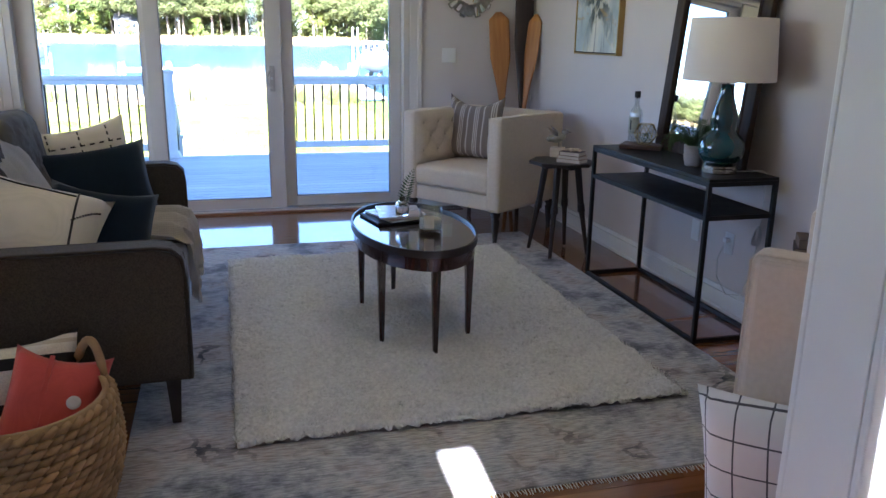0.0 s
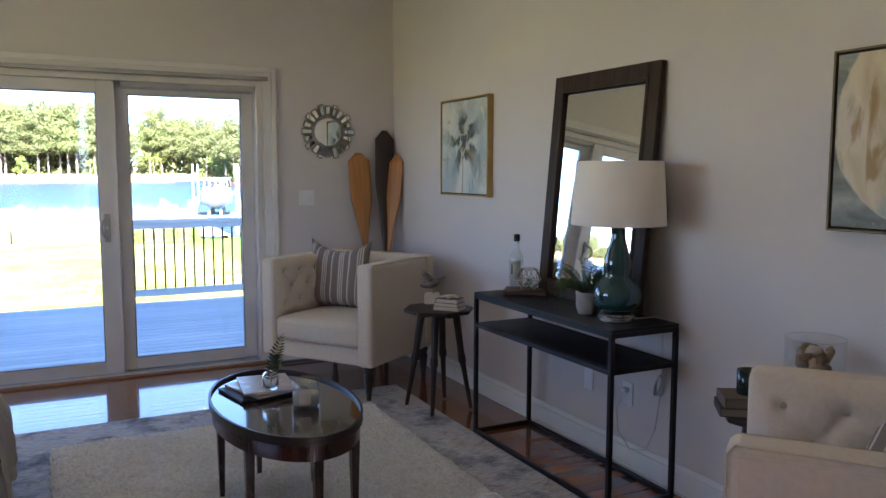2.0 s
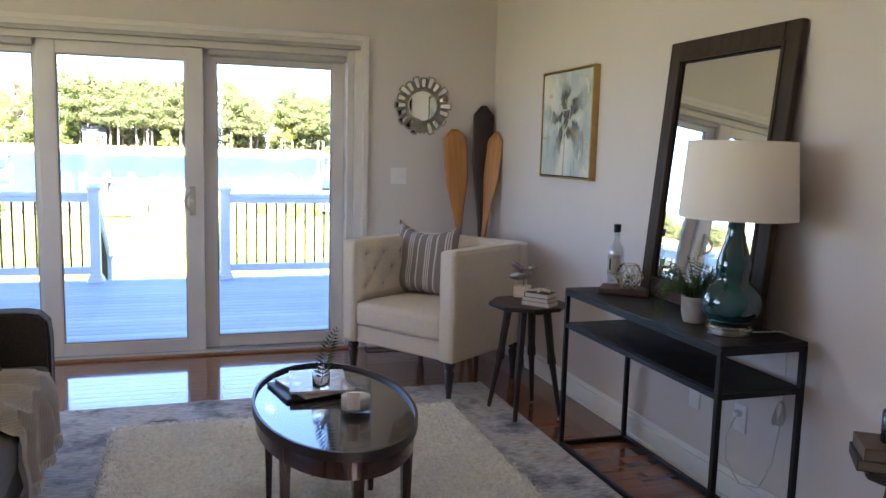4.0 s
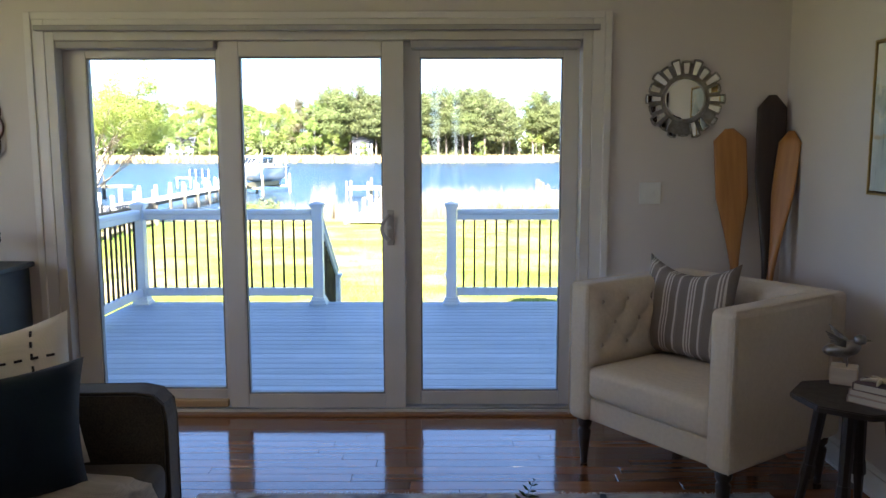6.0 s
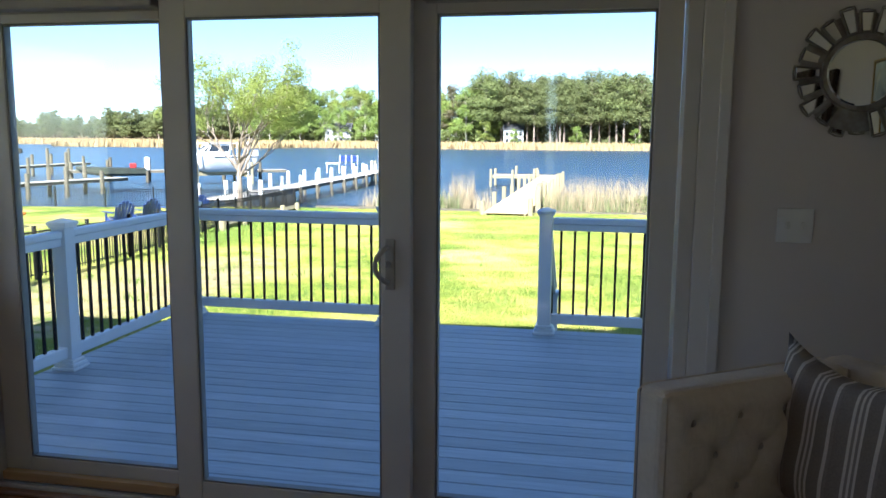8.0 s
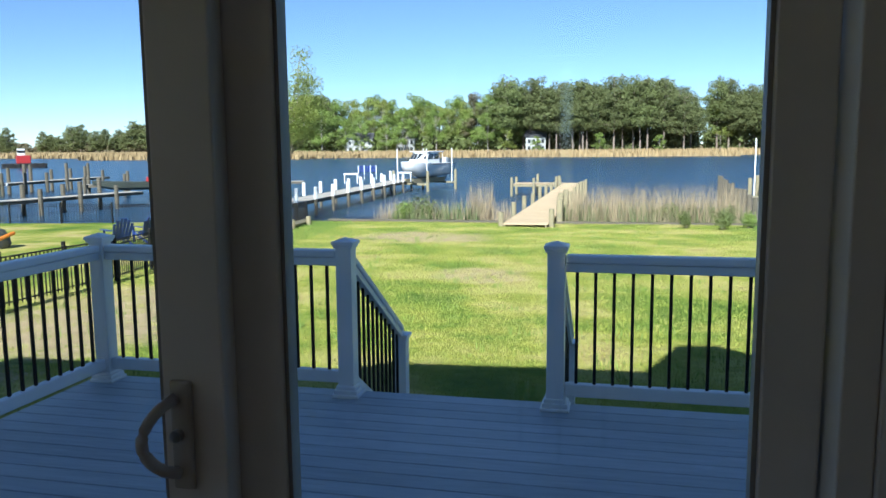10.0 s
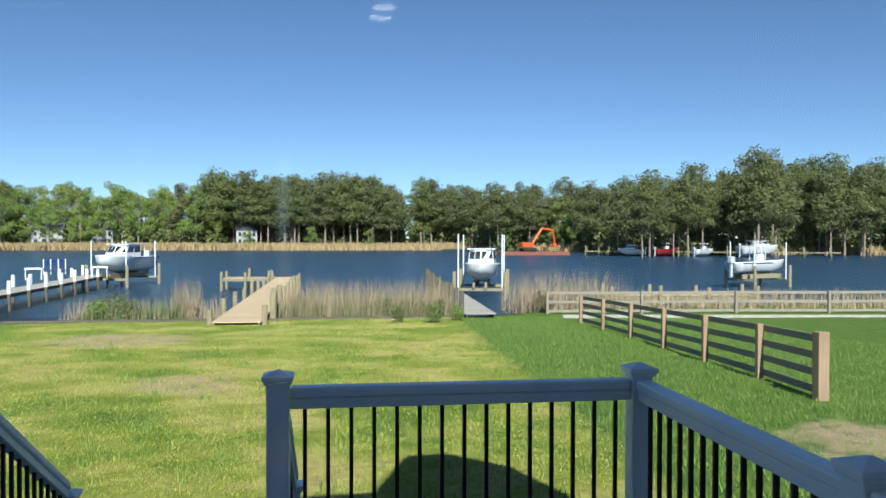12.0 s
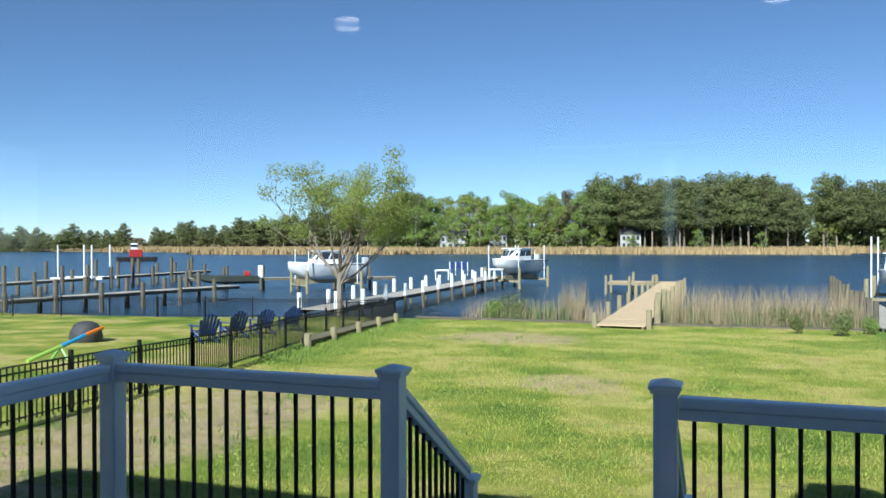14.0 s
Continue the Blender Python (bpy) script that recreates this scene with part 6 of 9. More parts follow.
for k, (w, d, h, col, rz) in enumerate(((0.20, 0.15, 0.03, (0.05, 0.035, 0.03), -38), (0.18, 0.14, 0.035, (0.12, 0.085, 0.06), -34))):
    b = thing("book", "brown hardback book stacked behind the armchair", "book", (-0.345, -3.93, zz), rz, "corner table books")
    part("page_block", onebox((-w / 2 + 0.004, -d / 2 + 0.003, 0.0025), (w / 2 - 0.003, d / 2 - 0.003, h - 0.0025)), M("book_pages", (0.24, 0.19, 0.14), rough=0.9, scale=4, stretch=(1, 1, 200)), b)
    part("cover", boxes(((-w / 2, -d / 2, 0), (w / 2, d / 2, 0.0024)), ((-w / 2, -d / 2, h - 0.0024), (w / 2, d / 2, h)), ((-w / 2, -d / 2, 0.0024), (-w / 2 + 0.003, d / 2, h - 0.0024)), bevel=0.0008), M("book_cloth", col, rough=0.7, scale=10), b)
    zz += h
cup = thing("candle_cup", "dark teal glass candle cup on the books", "candle", (-0.345, -3.93, zz + 0.001))
bm = bmesh.new()
lathe(bm, [(0, 0), (0.035, 0), (0.038, 0.004), (0.038, 0.085), (0.036, 0.086), (0.034, 0.084), (0.034, 0.03), (0, 0.03)], 24)
part("cup", bm, M("smoked_teal_glass", (0.004, 0.016, 0.018), (0.003, 0.011, 0.012), rough=0.12, bump=0.0), cup, smooth=True)


# ---------- pictures ----------
def canvas(name, label, y0, y1, z0, z1, x, depth, material, frame_mat, fw):
    p = thing(name, label, "painting")
    p.matrix_basis = pose(x, (y0 + y1) / 2, (z0 + z1) / 2)
    w, h = (y1 - y0) / 2, (z1 - z0) / 2
    part("frame", boxes(((-depth, -w, -h), (0, -w + fw, h)), ((-depth, w - fw, -h), (0, w, h)), ((-depth, -w + fw, -h), (0, w - fw, -h + fw)), ((-depth, -w + fw, h - fw), (0, w - fw, h)), bevel=0.0015), frame_mat, p)
    g = 0.007
    part("canvas", onebox((-depth + 0.004, -w + fw + g, -h + fw + g), (-0.006, w - fw - g, h - fw - g), 0.002), material, p)
    part("shadow_gap", onebox((-0.0055, -w + fw, -h + fw), (-0.0005, w - fw, h - fw)), M("black_backing", (0.012, 0.011, 0.010), rough=0.8), p)
    return p


def paint_nodes(name):
    m = bpy.data.materials.new(name)
    n, l, p = nodes_of(m)
    p.inputs["Roughness"].default_value = 0.55
    tc = n.new("ShaderNodeTexCoord")
    sp = n.new("ShaderNodeSeparateXYZ")
    l.new(tc.outputs["Object"], sp.inputs[0])

    def op(kind, a, b=0.0, c=None):
        k = n.new("ShaderNodeMath")
        k.operation = kind
        for i, v in enumerate((a, b) if c is None else (a, b, c)):
            if isinstance(v, (int, float)):
                k.inputs[i].default_value = v
            else:
                l.new(v, k.inputs[i])
        return k.outputs[0]

    def ns(scale, detail=4, stretch=(1, 1, 1), rot=0.0, dist=0.0):
        mp = n.new("ShaderNodeMapping")
        mp.inputs["Scale"].default_value = stretch
        mp.inputs["Rotation"].default_value = (rot, 0, 0)
        l.new(tc.outputs["Object"], mp.inputs["Vector"])
        k = n.new("ShaderNodeTexNoise")
        k.inputs["Scale"].default_value, k.inputs["Detail"].default_value, k.inputs["Distortion"].default_value = scale, detail, dist
        l.new(mp.outputs[0], k.inputs["Vector"])
        return k.outputs["Fac"]

    def rmp(v, stops):
        r = ramp_node(m.node_tree, stops)
        l.new(v, r.inputs[0])
        return r.outputs[0]

    def mix(f, a, b):
        k = n.new("ShaderNodeMix")
        k.data_type = "RGBA"
        for s_, v in (("Factor", f), ("A", a), ("B", b)):
            if isinstance(v, tuple):
                k.inputs[s_].default_value = (*v, 1)
            elif isinstance(v, (int, float)):
                k.inputs[s_].default_value = v
            else:
                l.new(v, k.inputs[s_])
        return k.outputs["Result"]

    def edge(v, a, b):
        k = n.new("ShaderNodeMapRange")
        k.interpolation_type = "SMOOTHSTEP"
        k.inputs["From Min"].default_value, k.inputs["From Max"].default_value = a, b
        l.new(v, k.inputs["Value"])
        return k.outputs[0]

    return m, l, p, sp, op, ns, rmp, mix, edge


# starfish-like abstract: pale ground, dark star with thin arms
m, l, p, sp, op, ns, rmp, mix, edge = paint_nodes("star_painting")
Y, Z = sp.outputs[1], sp.outputs[2]
wob = op("MULTIPLY", op("SUBTRACT", ns(7, 7), 0.5), 0.20)
yy = op("ADD", op("MULTIPLY", Y, -1.0), wob)
zz_ = op("ADD", op("SUBTRACT", Z, 0.03), op("MULTIPLY", op("SUBTRACT", ns(8, 7, (1, 1.3, 1)), 0.5), 0.20))
ang = op("ARCTAN2", zz_, yy)
rad = op("SQRT", op("ADD", op("MULTIPLY", yy, yy), op("MULTIPLY", zz_, zz_)))
arms = op("COSINE", op("MULTIPLY", op("ADD", ang, -0.49), 5.0))
reach = op("MULTIPLY_ADD", op("POWER", op("MULTIPLY_ADD", arms, 0.5, 0.5), 1.4), 0.30, 0.085)
inside = op("SUBTRACT", reach, rad)
ground_c = rmp(ns(5, 6, (1, 1, 0.6)), [(0.3, (0.30, 0.36, 0.37)), (0.5, (0.52, 0.55, 0.52)), (0.68, (0.66, 0.62, 0.52))])
starc = rmp(ns(16, 5), [(0.3, (0.012, 0.022, 0.022)), (0.52, (0.05, 0.065, 0.055)), (0.74, (0.40, 0.34, 0.2))])
c = mix(op("MULTIPLY", edge(inside, -0.03, 0.10), op("SUBTRACT", 1.0, op("MULTIPLY", edge(rad, 0.10, 0.24), 0.72))), ground_c, starc)
c = mix(op("MULTIPLY", op("SUBTRACT", 1.0, edge(op("ABSOLUTE", inside), 0.006, 0.024)), 0.55), c, (0.46, 0.42, 0.25))
pent = op("ABSOLUTE", op("SUBTRACT", rad, 0.052))
c = mix(op("MULTIPLY", op("SUBTRACT", 1.0, edge(pent, 0.003, 0.010)), 0.7), c, (0.60, 0.55, 0.42))
streak = edge(ns(5, 5, (1, 6, 0.7)), 0.56, 0.72)
low = op("MULTIPLY", streak, edge(op("MULTIPLY", Z, -1.0), -0.05, 0.2))
c = mix(op("MULTIPLY", low, 0.75), c, (0.05, 0.07, 0.07))
hi_ = op("MULTIPLY", edge(ns(11, 4, (1, 2, 0.8), 0.6), 0.60, 0.72), 0.7)
c = mix(hi_, c, (0.70, 0.66, 0.56))
gold_ = op("MULTIPLY", edge(ns(6, 3, (1, 1, 2), 1.1), 0.62, 0.74), 0.6)
c = mix(gold_, c, (0.42, 0.26, 0.07))
l.new(c, p.inputs["Base Color"])
canvas("painting", "abstract star-shaped painting in grey-green with a gilt frame", -1.578, -0.925, 1.283, 1.922, -0.001, 0.042, m, GOLD, 0.010)

# nautilus: a log spiral with chambers
m, l, p, sp, op, ns, rmp, mix, edge = paint_nodes("shell_painting")
Y, Z = sp.outputs[1], sp.outputs[2]
u = op("ADD", op("MULTIPLY", Y, -1.0), -0.062)
v = op("ADD", Z, -0.008)
wob_u, wob_v = ns(9, 6), ns(9, 6, (1, 1.2, 1), 0.7)
u = op("ADD", u, op("MULTIPLY", op("SUBTRACT", wob_u, 0.5), 0.034))
v = op("ADD", v, op("MULTIPLY", op("SUBTRACT", wob_v, 0.5), 0.034))
r = op("SQRT", op("ADD", op("MULTIPLY", u, u), op("MULTIPLY", v, v)))
th = op("MODULO", op("ADD", op("SUBTRACT", math.pi, op("ARCTAN2", v, u)), 2 * math.pi), 2 * math.pi)
K = 0.155
s = op("DIVIDE", op("SUBTRACT", op("LOGARITHM", op("DIVIDE", op("MAXIMUM", r, 0.004), 0.135), math.e), op("MULTIPLY", th, K)), K * 2 * math.pi)
fr = op("FRACT", op("ADD", s, 30.0))
wall = op("MINIMUM", fr, op("SUBTRACT", 1.0, fr))
cham = op("FRACT", op("ADD", op("SUBTRACT", op("MULTIPLY", op("DIVIDE", th, 2 * math.pi), 14.0), op("MULTIPLY", op("MULTIPLY", fr, fr), 1.7)), 40.0))
dark_c = rmp(cham, [(0.02, (0.62, 0.55, 0.43)), (0.10, (0.40, 0.33, 0.23)), (0.20, (0.04, 0.036, 0.03)), (0.70, (0.022, 0.022, 0.02)), (0.88, (0.26, 0.22, 0.15)), (0.97, (0.60, 0.53, 0.41))])
pale_c = rmp(cham, [(0.02, (0.04, 0.04, 0.036)), (0.10, (0.40, 0.34, 0.24)), (0.34, (0.66, 0.58, 0.45)), (0.62, (0.54, 0.48, 0.37)), (0.82, (0.12, 0.15, 0.145)), (0.96, (0.03, 0.035, 0.034))])
outer_f = op("MULTIPLY", edge(s, -1.02, -0.98), edge(th, 1.0, 2.6))
shell_c = mix(outer_f, dark_c, pale_c)
strokes = op("MULTIPLY", edge(ns(13, 6, (1, 1.6, 0.9), 0.9, 0.6), 0.52, 0.66), 0.6)
shell_c = mix(strokes, shell_c, (0.50, 0.45, 0.35))
shell_c = mix(op("MULTIPLY", edge(ns(6, 4), 0.54, 0.68), 0.5), shell_c, (0.10, 0.17, 0.18))
line_f = op("SUBTRACT", 1.0, edge(wall, 0.02, 0.06))
shell_c = mix(line_f, shell_c, (0.52, 0.44, 0.31))
# the body chamber on the left: cream swept with ochre and a little grey-blue
body = rmp(ns(3.4, 7, (1, 1.3, 0.6), 0.5, 0.5), [(0.28, (0.28, 0.22, 0.15)), (0.42, (0.50, 0.39, 0.25)), (0.56, (0.66, 0.56, 0.41)), (0.72, (0.54, 0.49, 0.40))])
body = mix(op("MULTIPLY", edge(ns(5.5, 6, (1, 2.2, 0.7), 0.6, 0.6), 0.55, 0.68), 0.85), body, (0.33, 0.19, 0.06))
body = mix(op("MULTIPLY", edge(ns(4.5, 5), 0.56, 0.70), edge(op("MULTIPLY", Z, -1.0), 0.08, 0.2)), body, (0.34, 0.38, 0.37))
sky_c = rmp(ns(5, 7, (1, 0.8, 2.2), 0.0, 0.5), [(0.3, (0.10, 0.11, 0.10)), (0.5, (0.22, 0.235, 0.21)), (0.7, (0.40, 0.39, 0.34))])
inside_f = op("SUBTRACT", 1.0, edge(s, -0.012, 0.012))
lip = op("MULTIPLY", op("SUBTRACT", 1.0, edge(s, 0.975, 1.0)), op("SUBTRACT", 1.0, edge(th, 1.0, 1.06)))
last = op("MULTIPLY", edge(s, -1.01, -0.985), edge(th, 4.70, 4.78))
c = mix(op("MAXIMUM", inside_f, lip), sky_c, body)
c = mix(op("MULTIPLY", inside_f, op("SUBTRACT", 1.0, last)), c, shell_c)
# dark underside where the coil meets the body chamber, pale rim round the shell
fold = op("MULTIPLY", op("SUBTRACT", 1.0, edge(op("ABSOLUTE", op("SUBTRACT", s, 0.06)), 0.02, 0.13)), op("SUBTRACT", 1.0, edge(th, 0.7, 0.95)))
c = mix(op("MULTIPLY", fold, 0.75), c, (0.16, 0.10, 0.045))
rimf = op("MULTIPLY", op("SUBTRACT", 1.0, edge(op("ABSOLUTE", op("SUBTRACT", s, 0.005)), 0.004, 0.016)), 0.55)
c = mix(rimf, c, (0.66, 0.60, 0.48))
c = mix(op("MULTIPLY", edge(ns(30, 3), 0.62, 0.75), 0.25), c, (0.70, 0.64, 0.52))
l.new(c, p.inputs["Base Color"])
canvas("painting", "nautilus shell painting in cream and teal, thin bronze frame", -4.60, -3.972, 1.242, 1.862, -0.001, 0.040, m, M("bronze_frame", (0.20, 0.15, 0.09), (0.13, 0.09, 0.05), rough=0.4, metal=0.6), 0.009)

# ---------- sunburst mirror, oars ----------
sb = thing("sunburst_mirror", "round silver mirror framed by a ring of small mirror tiles", "mirror", group="wall mirrors")
sb.matrix_basis = pose(-0.553, -0.001, 1.742, 90, 0, 0)
SILVER = M("antique_silver", (0.38, 0.36, 0.32), (0.24, 0.22, 0.19), rough=0.35, metal=0.9, scale=30, bump=0.3)
bm = bmesh.new()
lathe(bm, [(0, 0), (0.19, 0.0), (0.19, 0.008), (0.125, 0.014), (0.122, 0.02), (0.108, 0.02), (0.108, 0.0105), (0, 0.0105)], 40)
part("back_plate", bm, SILVER, sb)
bm = bmesh.new()
lathe(bm, [(0.107, 0.012), (0.10, 0.0135), (0, 0.0135)], 40)
part("mirror_glass", bm, MIRROR, sb, "round centre mirror", smooth=False)
for k in range(20):
    a = 2 * math.pi * k / 20
    out = 0.206 if k % 2 == 0 else 0.192
    mt = pose(0, 0, 0.013, 0, 0, math.degrees(a)) @ pose(0, 0, 0, 0, rng.uniform(-5, 5), 0)
    bm = bmesh.new()
    q0 = [bm.verts.new(mt @ Vector(c)) for c in ((0.128, -0.013, 0.0), (out, -0.021, 0.0), (out, 0.021, 0.0), (0.128, 0.013, 0.0))]
    q1 = [bm.verts.new(mt @ Vector(c)) for c in ((0.132, -0.010, 0.006), (out - 0.005, -0.016, 0.006), (out - 0.005, 0.016, 0.006), (0.132, 0.010, 0.006))]
    bm.faces.new(q1)
    for i in range(4):
        bm.faces.new((q0[i], q0[(i + 1) % 4], q1[(i + 1) % 4], q1[i]))
    tl = part("tile", bm, MIRROR, sb)
    bm = bmesh.new()
    for sgn in (-1, 1):
        tube(bm, [mt @ Vector((0.126, sgn * 0.0155, 0.002)), mt @ Vector((out + 0.002, sgn * 0.0235, 0.002))], 0.003, 5)
    tube(bm, [mt @ Vector((out + 0.002, -0.0235, 0.002)), mt @ Vector((out + 0.006, 0, 0.002)), mt @ Vector((out + 0.002, 0.0235, 0.002))], 0.003, 5)
    part("bezel", bm, SILVER, tl)


def oar(label, material, foot, top, width, blade, tipround, rz):
    """An oar standing on its handle: round shaft below, flat blade above."""
    foot, top = Vector(foot), Vector(top)
    L = (top - foot).length
    o = thing("oar", label, "oar", group="oars in the corner")
    zx = (top - foot).normalized()
    wide = Vector((math.cos(radians(rz)), math.sin(radians(rz)), 0))
    thin = zx.cross(wide).normalized()
    wide = thin.cross(zx)
    o.matrix_basis = Matrix.Translation(foot) @ Matrix((wide, thin, zx)).transposed().to_4x4()
    n = 26
    bm = bmesh.new()
    rows = []
    for i in range(n + 1):
        z = L * i / n
        t = max(0.0, (z - (L - blade)) / blade)
        w = 0.017 + (width / 2 - 0.017) * min(1, t / 0.55) ** 1.3 if t > 0 else 0.017
        th_ = 0.017 - 0.010 * min(1, t / 0.5)
        if t > 1 - tipround:
            k = (t - (1 - tipround)) / tipround
            w *= math.sqrt(max(0.05, 1 - (k * 0.97) ** 2.5))
        rows.append([bm.verts.new((w * math.cos(a), th_ * math.sin(a), z)) for a in [2 * math.pi * s_ / 14 for s_ in range(14)]])
    for a, b in zip(rows, rows[1:]):
        for s_ in range(14):
            bm.faces.new((a[s_], a[(s_ + 1) % 14], b[(s_ + 1) % 14], b[s_]))
    bm.faces.new(list(reversed(rows[0])))
    bm.faces.new(rows[-1])
    part("shaft_and_blade", bm, material, o, smooth=True)
    return o


oar("varnished pine oar standing in the room corner", PINE, (-0.24, -0.16, 0.017), (-0.315, -0.03, 1.585), 0.17, 0.80, 0.012, -8)
oar("dark weathered oar standing in the room corner", OAR_DARK, (-0.14, -0.16, 0.017), (-0.10, -0.05, 1.76), 0.15, 0.95, 0.07, -12)
oar("small varnished oar leaning in the room corner", PINE, (-0.25, -0.30, 0.017), (-0.03, -0.14, 1.57), 0.125, 0.75, 0.10, -50)
vent = thing("floor_vent", "dark bronze floor register beneath the armchair", "vent", (-0.80, -0.13, 0.0))
part("frame", boxes(((-0.17, -0.06, 0.0005), (0.17, -0.045, 0.005)), ((-0.17, 0.045, 0.0005), (0.17, 0.06, 0.005)), ((-0.17, -0.045, 0.0005), (-0.155, 0.045, 0.005)), ((0.155, -0.045, 0.0005), (0.17, 0.045, 0.005)), bevel=0.001), BLACKWOOD, vent)
for k in range(14):
    part("slat", onebox((-0.15 + k * 0.022, -0.0445, 0.0005), (-0.142 + k * 0.022, 0.0445, 0.004)), BLACKWOOD, vent)

# ---------- dresser, rattan mirror, ornaments ----------
DRES = M("slate_blue_paint", (0.055, 0.065, 0.072), (0.035, 0.042, 0.048), rough=0.5, scale=6, bump=0.15, bscale=80)
dr = thing("dresser", "dark slate-blue painted dresser against the wall", "dresser", (-4.72, -0.235, 0))
part("body", boxes(((-0.61, -0.19, 0.10), (0.61, 0.21, 0.845)), ((-0.58, -0.17, 0.0), (-0.52, -0.11, 0.10)), ((0.52, -0.17, 0.0), (0.58, -0.11, 0.10)), ((-0.58, 0.13, 0.0), (-0.52, 0.19, 0.10)), ((0.52, 0.13, 0.0), (0.58, 0.19, 0.10)), bevel=0.006), DRES, dr)
part("top", onebox((-0.64, -0.215, 0.8455), (0.64, 0.215, 0.875), 0.008), DRES, dr)
for r_ in range(3):
    for c_ in range(2):
        x0 = -0.585 + c_ * 0.59
        d_ = part("drawer", onebox((x0, -0.205, 0.13 + r_ * 0.237), (x0 + 0.58, -0.1905, 0.355 + r_ * 0.237), 0.005), DRES, dr)
        bm = bmesh.new()
        lathe(bm, [(0, 0), (0.008, 0), (0.008, 0.012), (0.016, 0.018), (0.014, 0.028), (0, 0.03)], 14, m=pose(x0 + 0.29, -0.2055, 0.245 + r_ * 0.237, 90, 0, 0))
        part("knob", bm, CHROME, d_, smooth=True)
RATTAN = M("dark_rattan", (0.10, 0.045, 0.030), (0.055, 0.025, 0.018), rough=0.55, scale=20, bump=0.2)
rm = thing("rattan_mirror", "round mirror in a wide frame of interlaced dark rattan loops", "mirror", group="wall mirrors")
rm.matrix_basis = pose(-4.625, -0.012, 1.60, 90, 0, 0)
bm = bmesh.new()
lathe(bm, [(0, 0), (0.275, 0.0), (0.275, 0.008), (0, 0.008)], 48)
part("mirror_glass", bm, MIRROR, rm)
for r_ in (0.277, 0.292):
    bm = bmesh.new()
    tube(bm, [(r_ * math.cos(2 * math.pi * k / 48), r_ * math.sin(2 * math.pi * k / 48), 0.008) for k in range(48)], 0.0085, 6, closed=True)
    part("inner_ring", bm, RATTAN, rm)
for k in range(22):
    a = 2 * math.pi * k / 22
    bm = bmesh.new()
    pts = []
    for t in range(19):
        f = t / 18
        aa = a + (f - 0.5) * 0.85
        rr_ = 0.296 + 0.118 * math.sin(math.pi * f) ** 0.75
        pts.append((rr_ * math.cos(aa), rr_ * math.sin(aa), 0.004 + 0.010 * math.sin(f * 9.4 + k)))
    tube(bm, pts, 0.0062, 5)
    part("loop", bm, RATTAN, rm)
AMBER = M("amber_glaze", (0.50, 0.24, 0.03), (0.38, 0.16, 0.02), rough=0.15, scale=14, coat=0.6)
ow = thing("bird_ornament", "amber glazed bird ornament standing on the dresser", "ornament", (-4.235, -0.26, 0.876))
bm = bmesh.new()
lathe(bm, [(0, 0), (0.045, 0), (0.05, 0.01), (0.03, 0.02), (0.028, 0.05), (0.05, 0.085), (0.058, 0.13), (0.05, 0.17), (0.036, 0.19), (0.04, 0.215), (0.036, 0.24), (0, 0.25)], 20)
part("body", bm, AMBER, ow, smooth=True)
bm = bmesh.new()
lathe(bm, [(0.012, 0), (0.006, 0.02), (0, 0.04)], 8, m=pose(0.034, 0, 0.215, 0, 100, 0))
tube(bm, [(0.05, 0, 0.10), (0.085, 0, 0.11), (0.105, 0, 0.14), (0.11, 0, 0.18)], 0.012, 6, 0.005)
part("beak_and_tail", bm, OAR_DARK, ow, smooth=True)
CARVED = M("carved_bird_wood", (0.16, 0.09, 0.06), (0.09, 0.05, 0.035), rough=0.6, scale=20)
for x, y, s, rz in ((-4.37, -0.22, 1.0, 180), (-4.56, -0.24, 0.62, 170), (-4.66, -0.2, 0.8, 10)):
    bd = thing("bird_ornament", "carved brown wooden bird on a wire stand", "ornament", (x, y, 0.876), rz, "wooden birds on the dresser")
    bm = bmesh.new()
    bmesh.ops.create_uvsphere(bm, u_segments=16, v_segments=10, radius=1.0)
    for v in bm.verts:
        vx, vy, vz = v.co
        tail = max(0, -vx - 0.3)
        v.co = Vector((vx * 0.055 * s - tail * 0.07 * s, vy * 0.028 * s, (vz * 0.032 * (1 - 0.5 * tail) + 0.13 + 0.02 * vx + 0.05 * tail) * s))
    lathe(bm, [(0, -0.02 * s), (0.02 * s, -0.01 * s), (0.022 * s, 0.004 * s), (0, 0.02 * s)], 12, (0.06 * s, 0, 0.165 * s))
    lathe(bm, [(0.005 * s, 0), (0, 0.025 * s)], 8, m=pose(0.078 * s, 0, 0.165 * s, 0, 90, 0))
    part("bird", bm, CARVED, bd, smooth=True)
    bm = bmesh.new()
    tube(bm, [(0, 0, 0.0), (0, 0, 0.11 * s)], 0.003, 5)
    lathe(bm, [(0, 0), (0.028 * s, 0), (0.028 * s, 0.006), (0, 0.006)], 14)
    part("stand", bm, BLACK_METAL, bd)

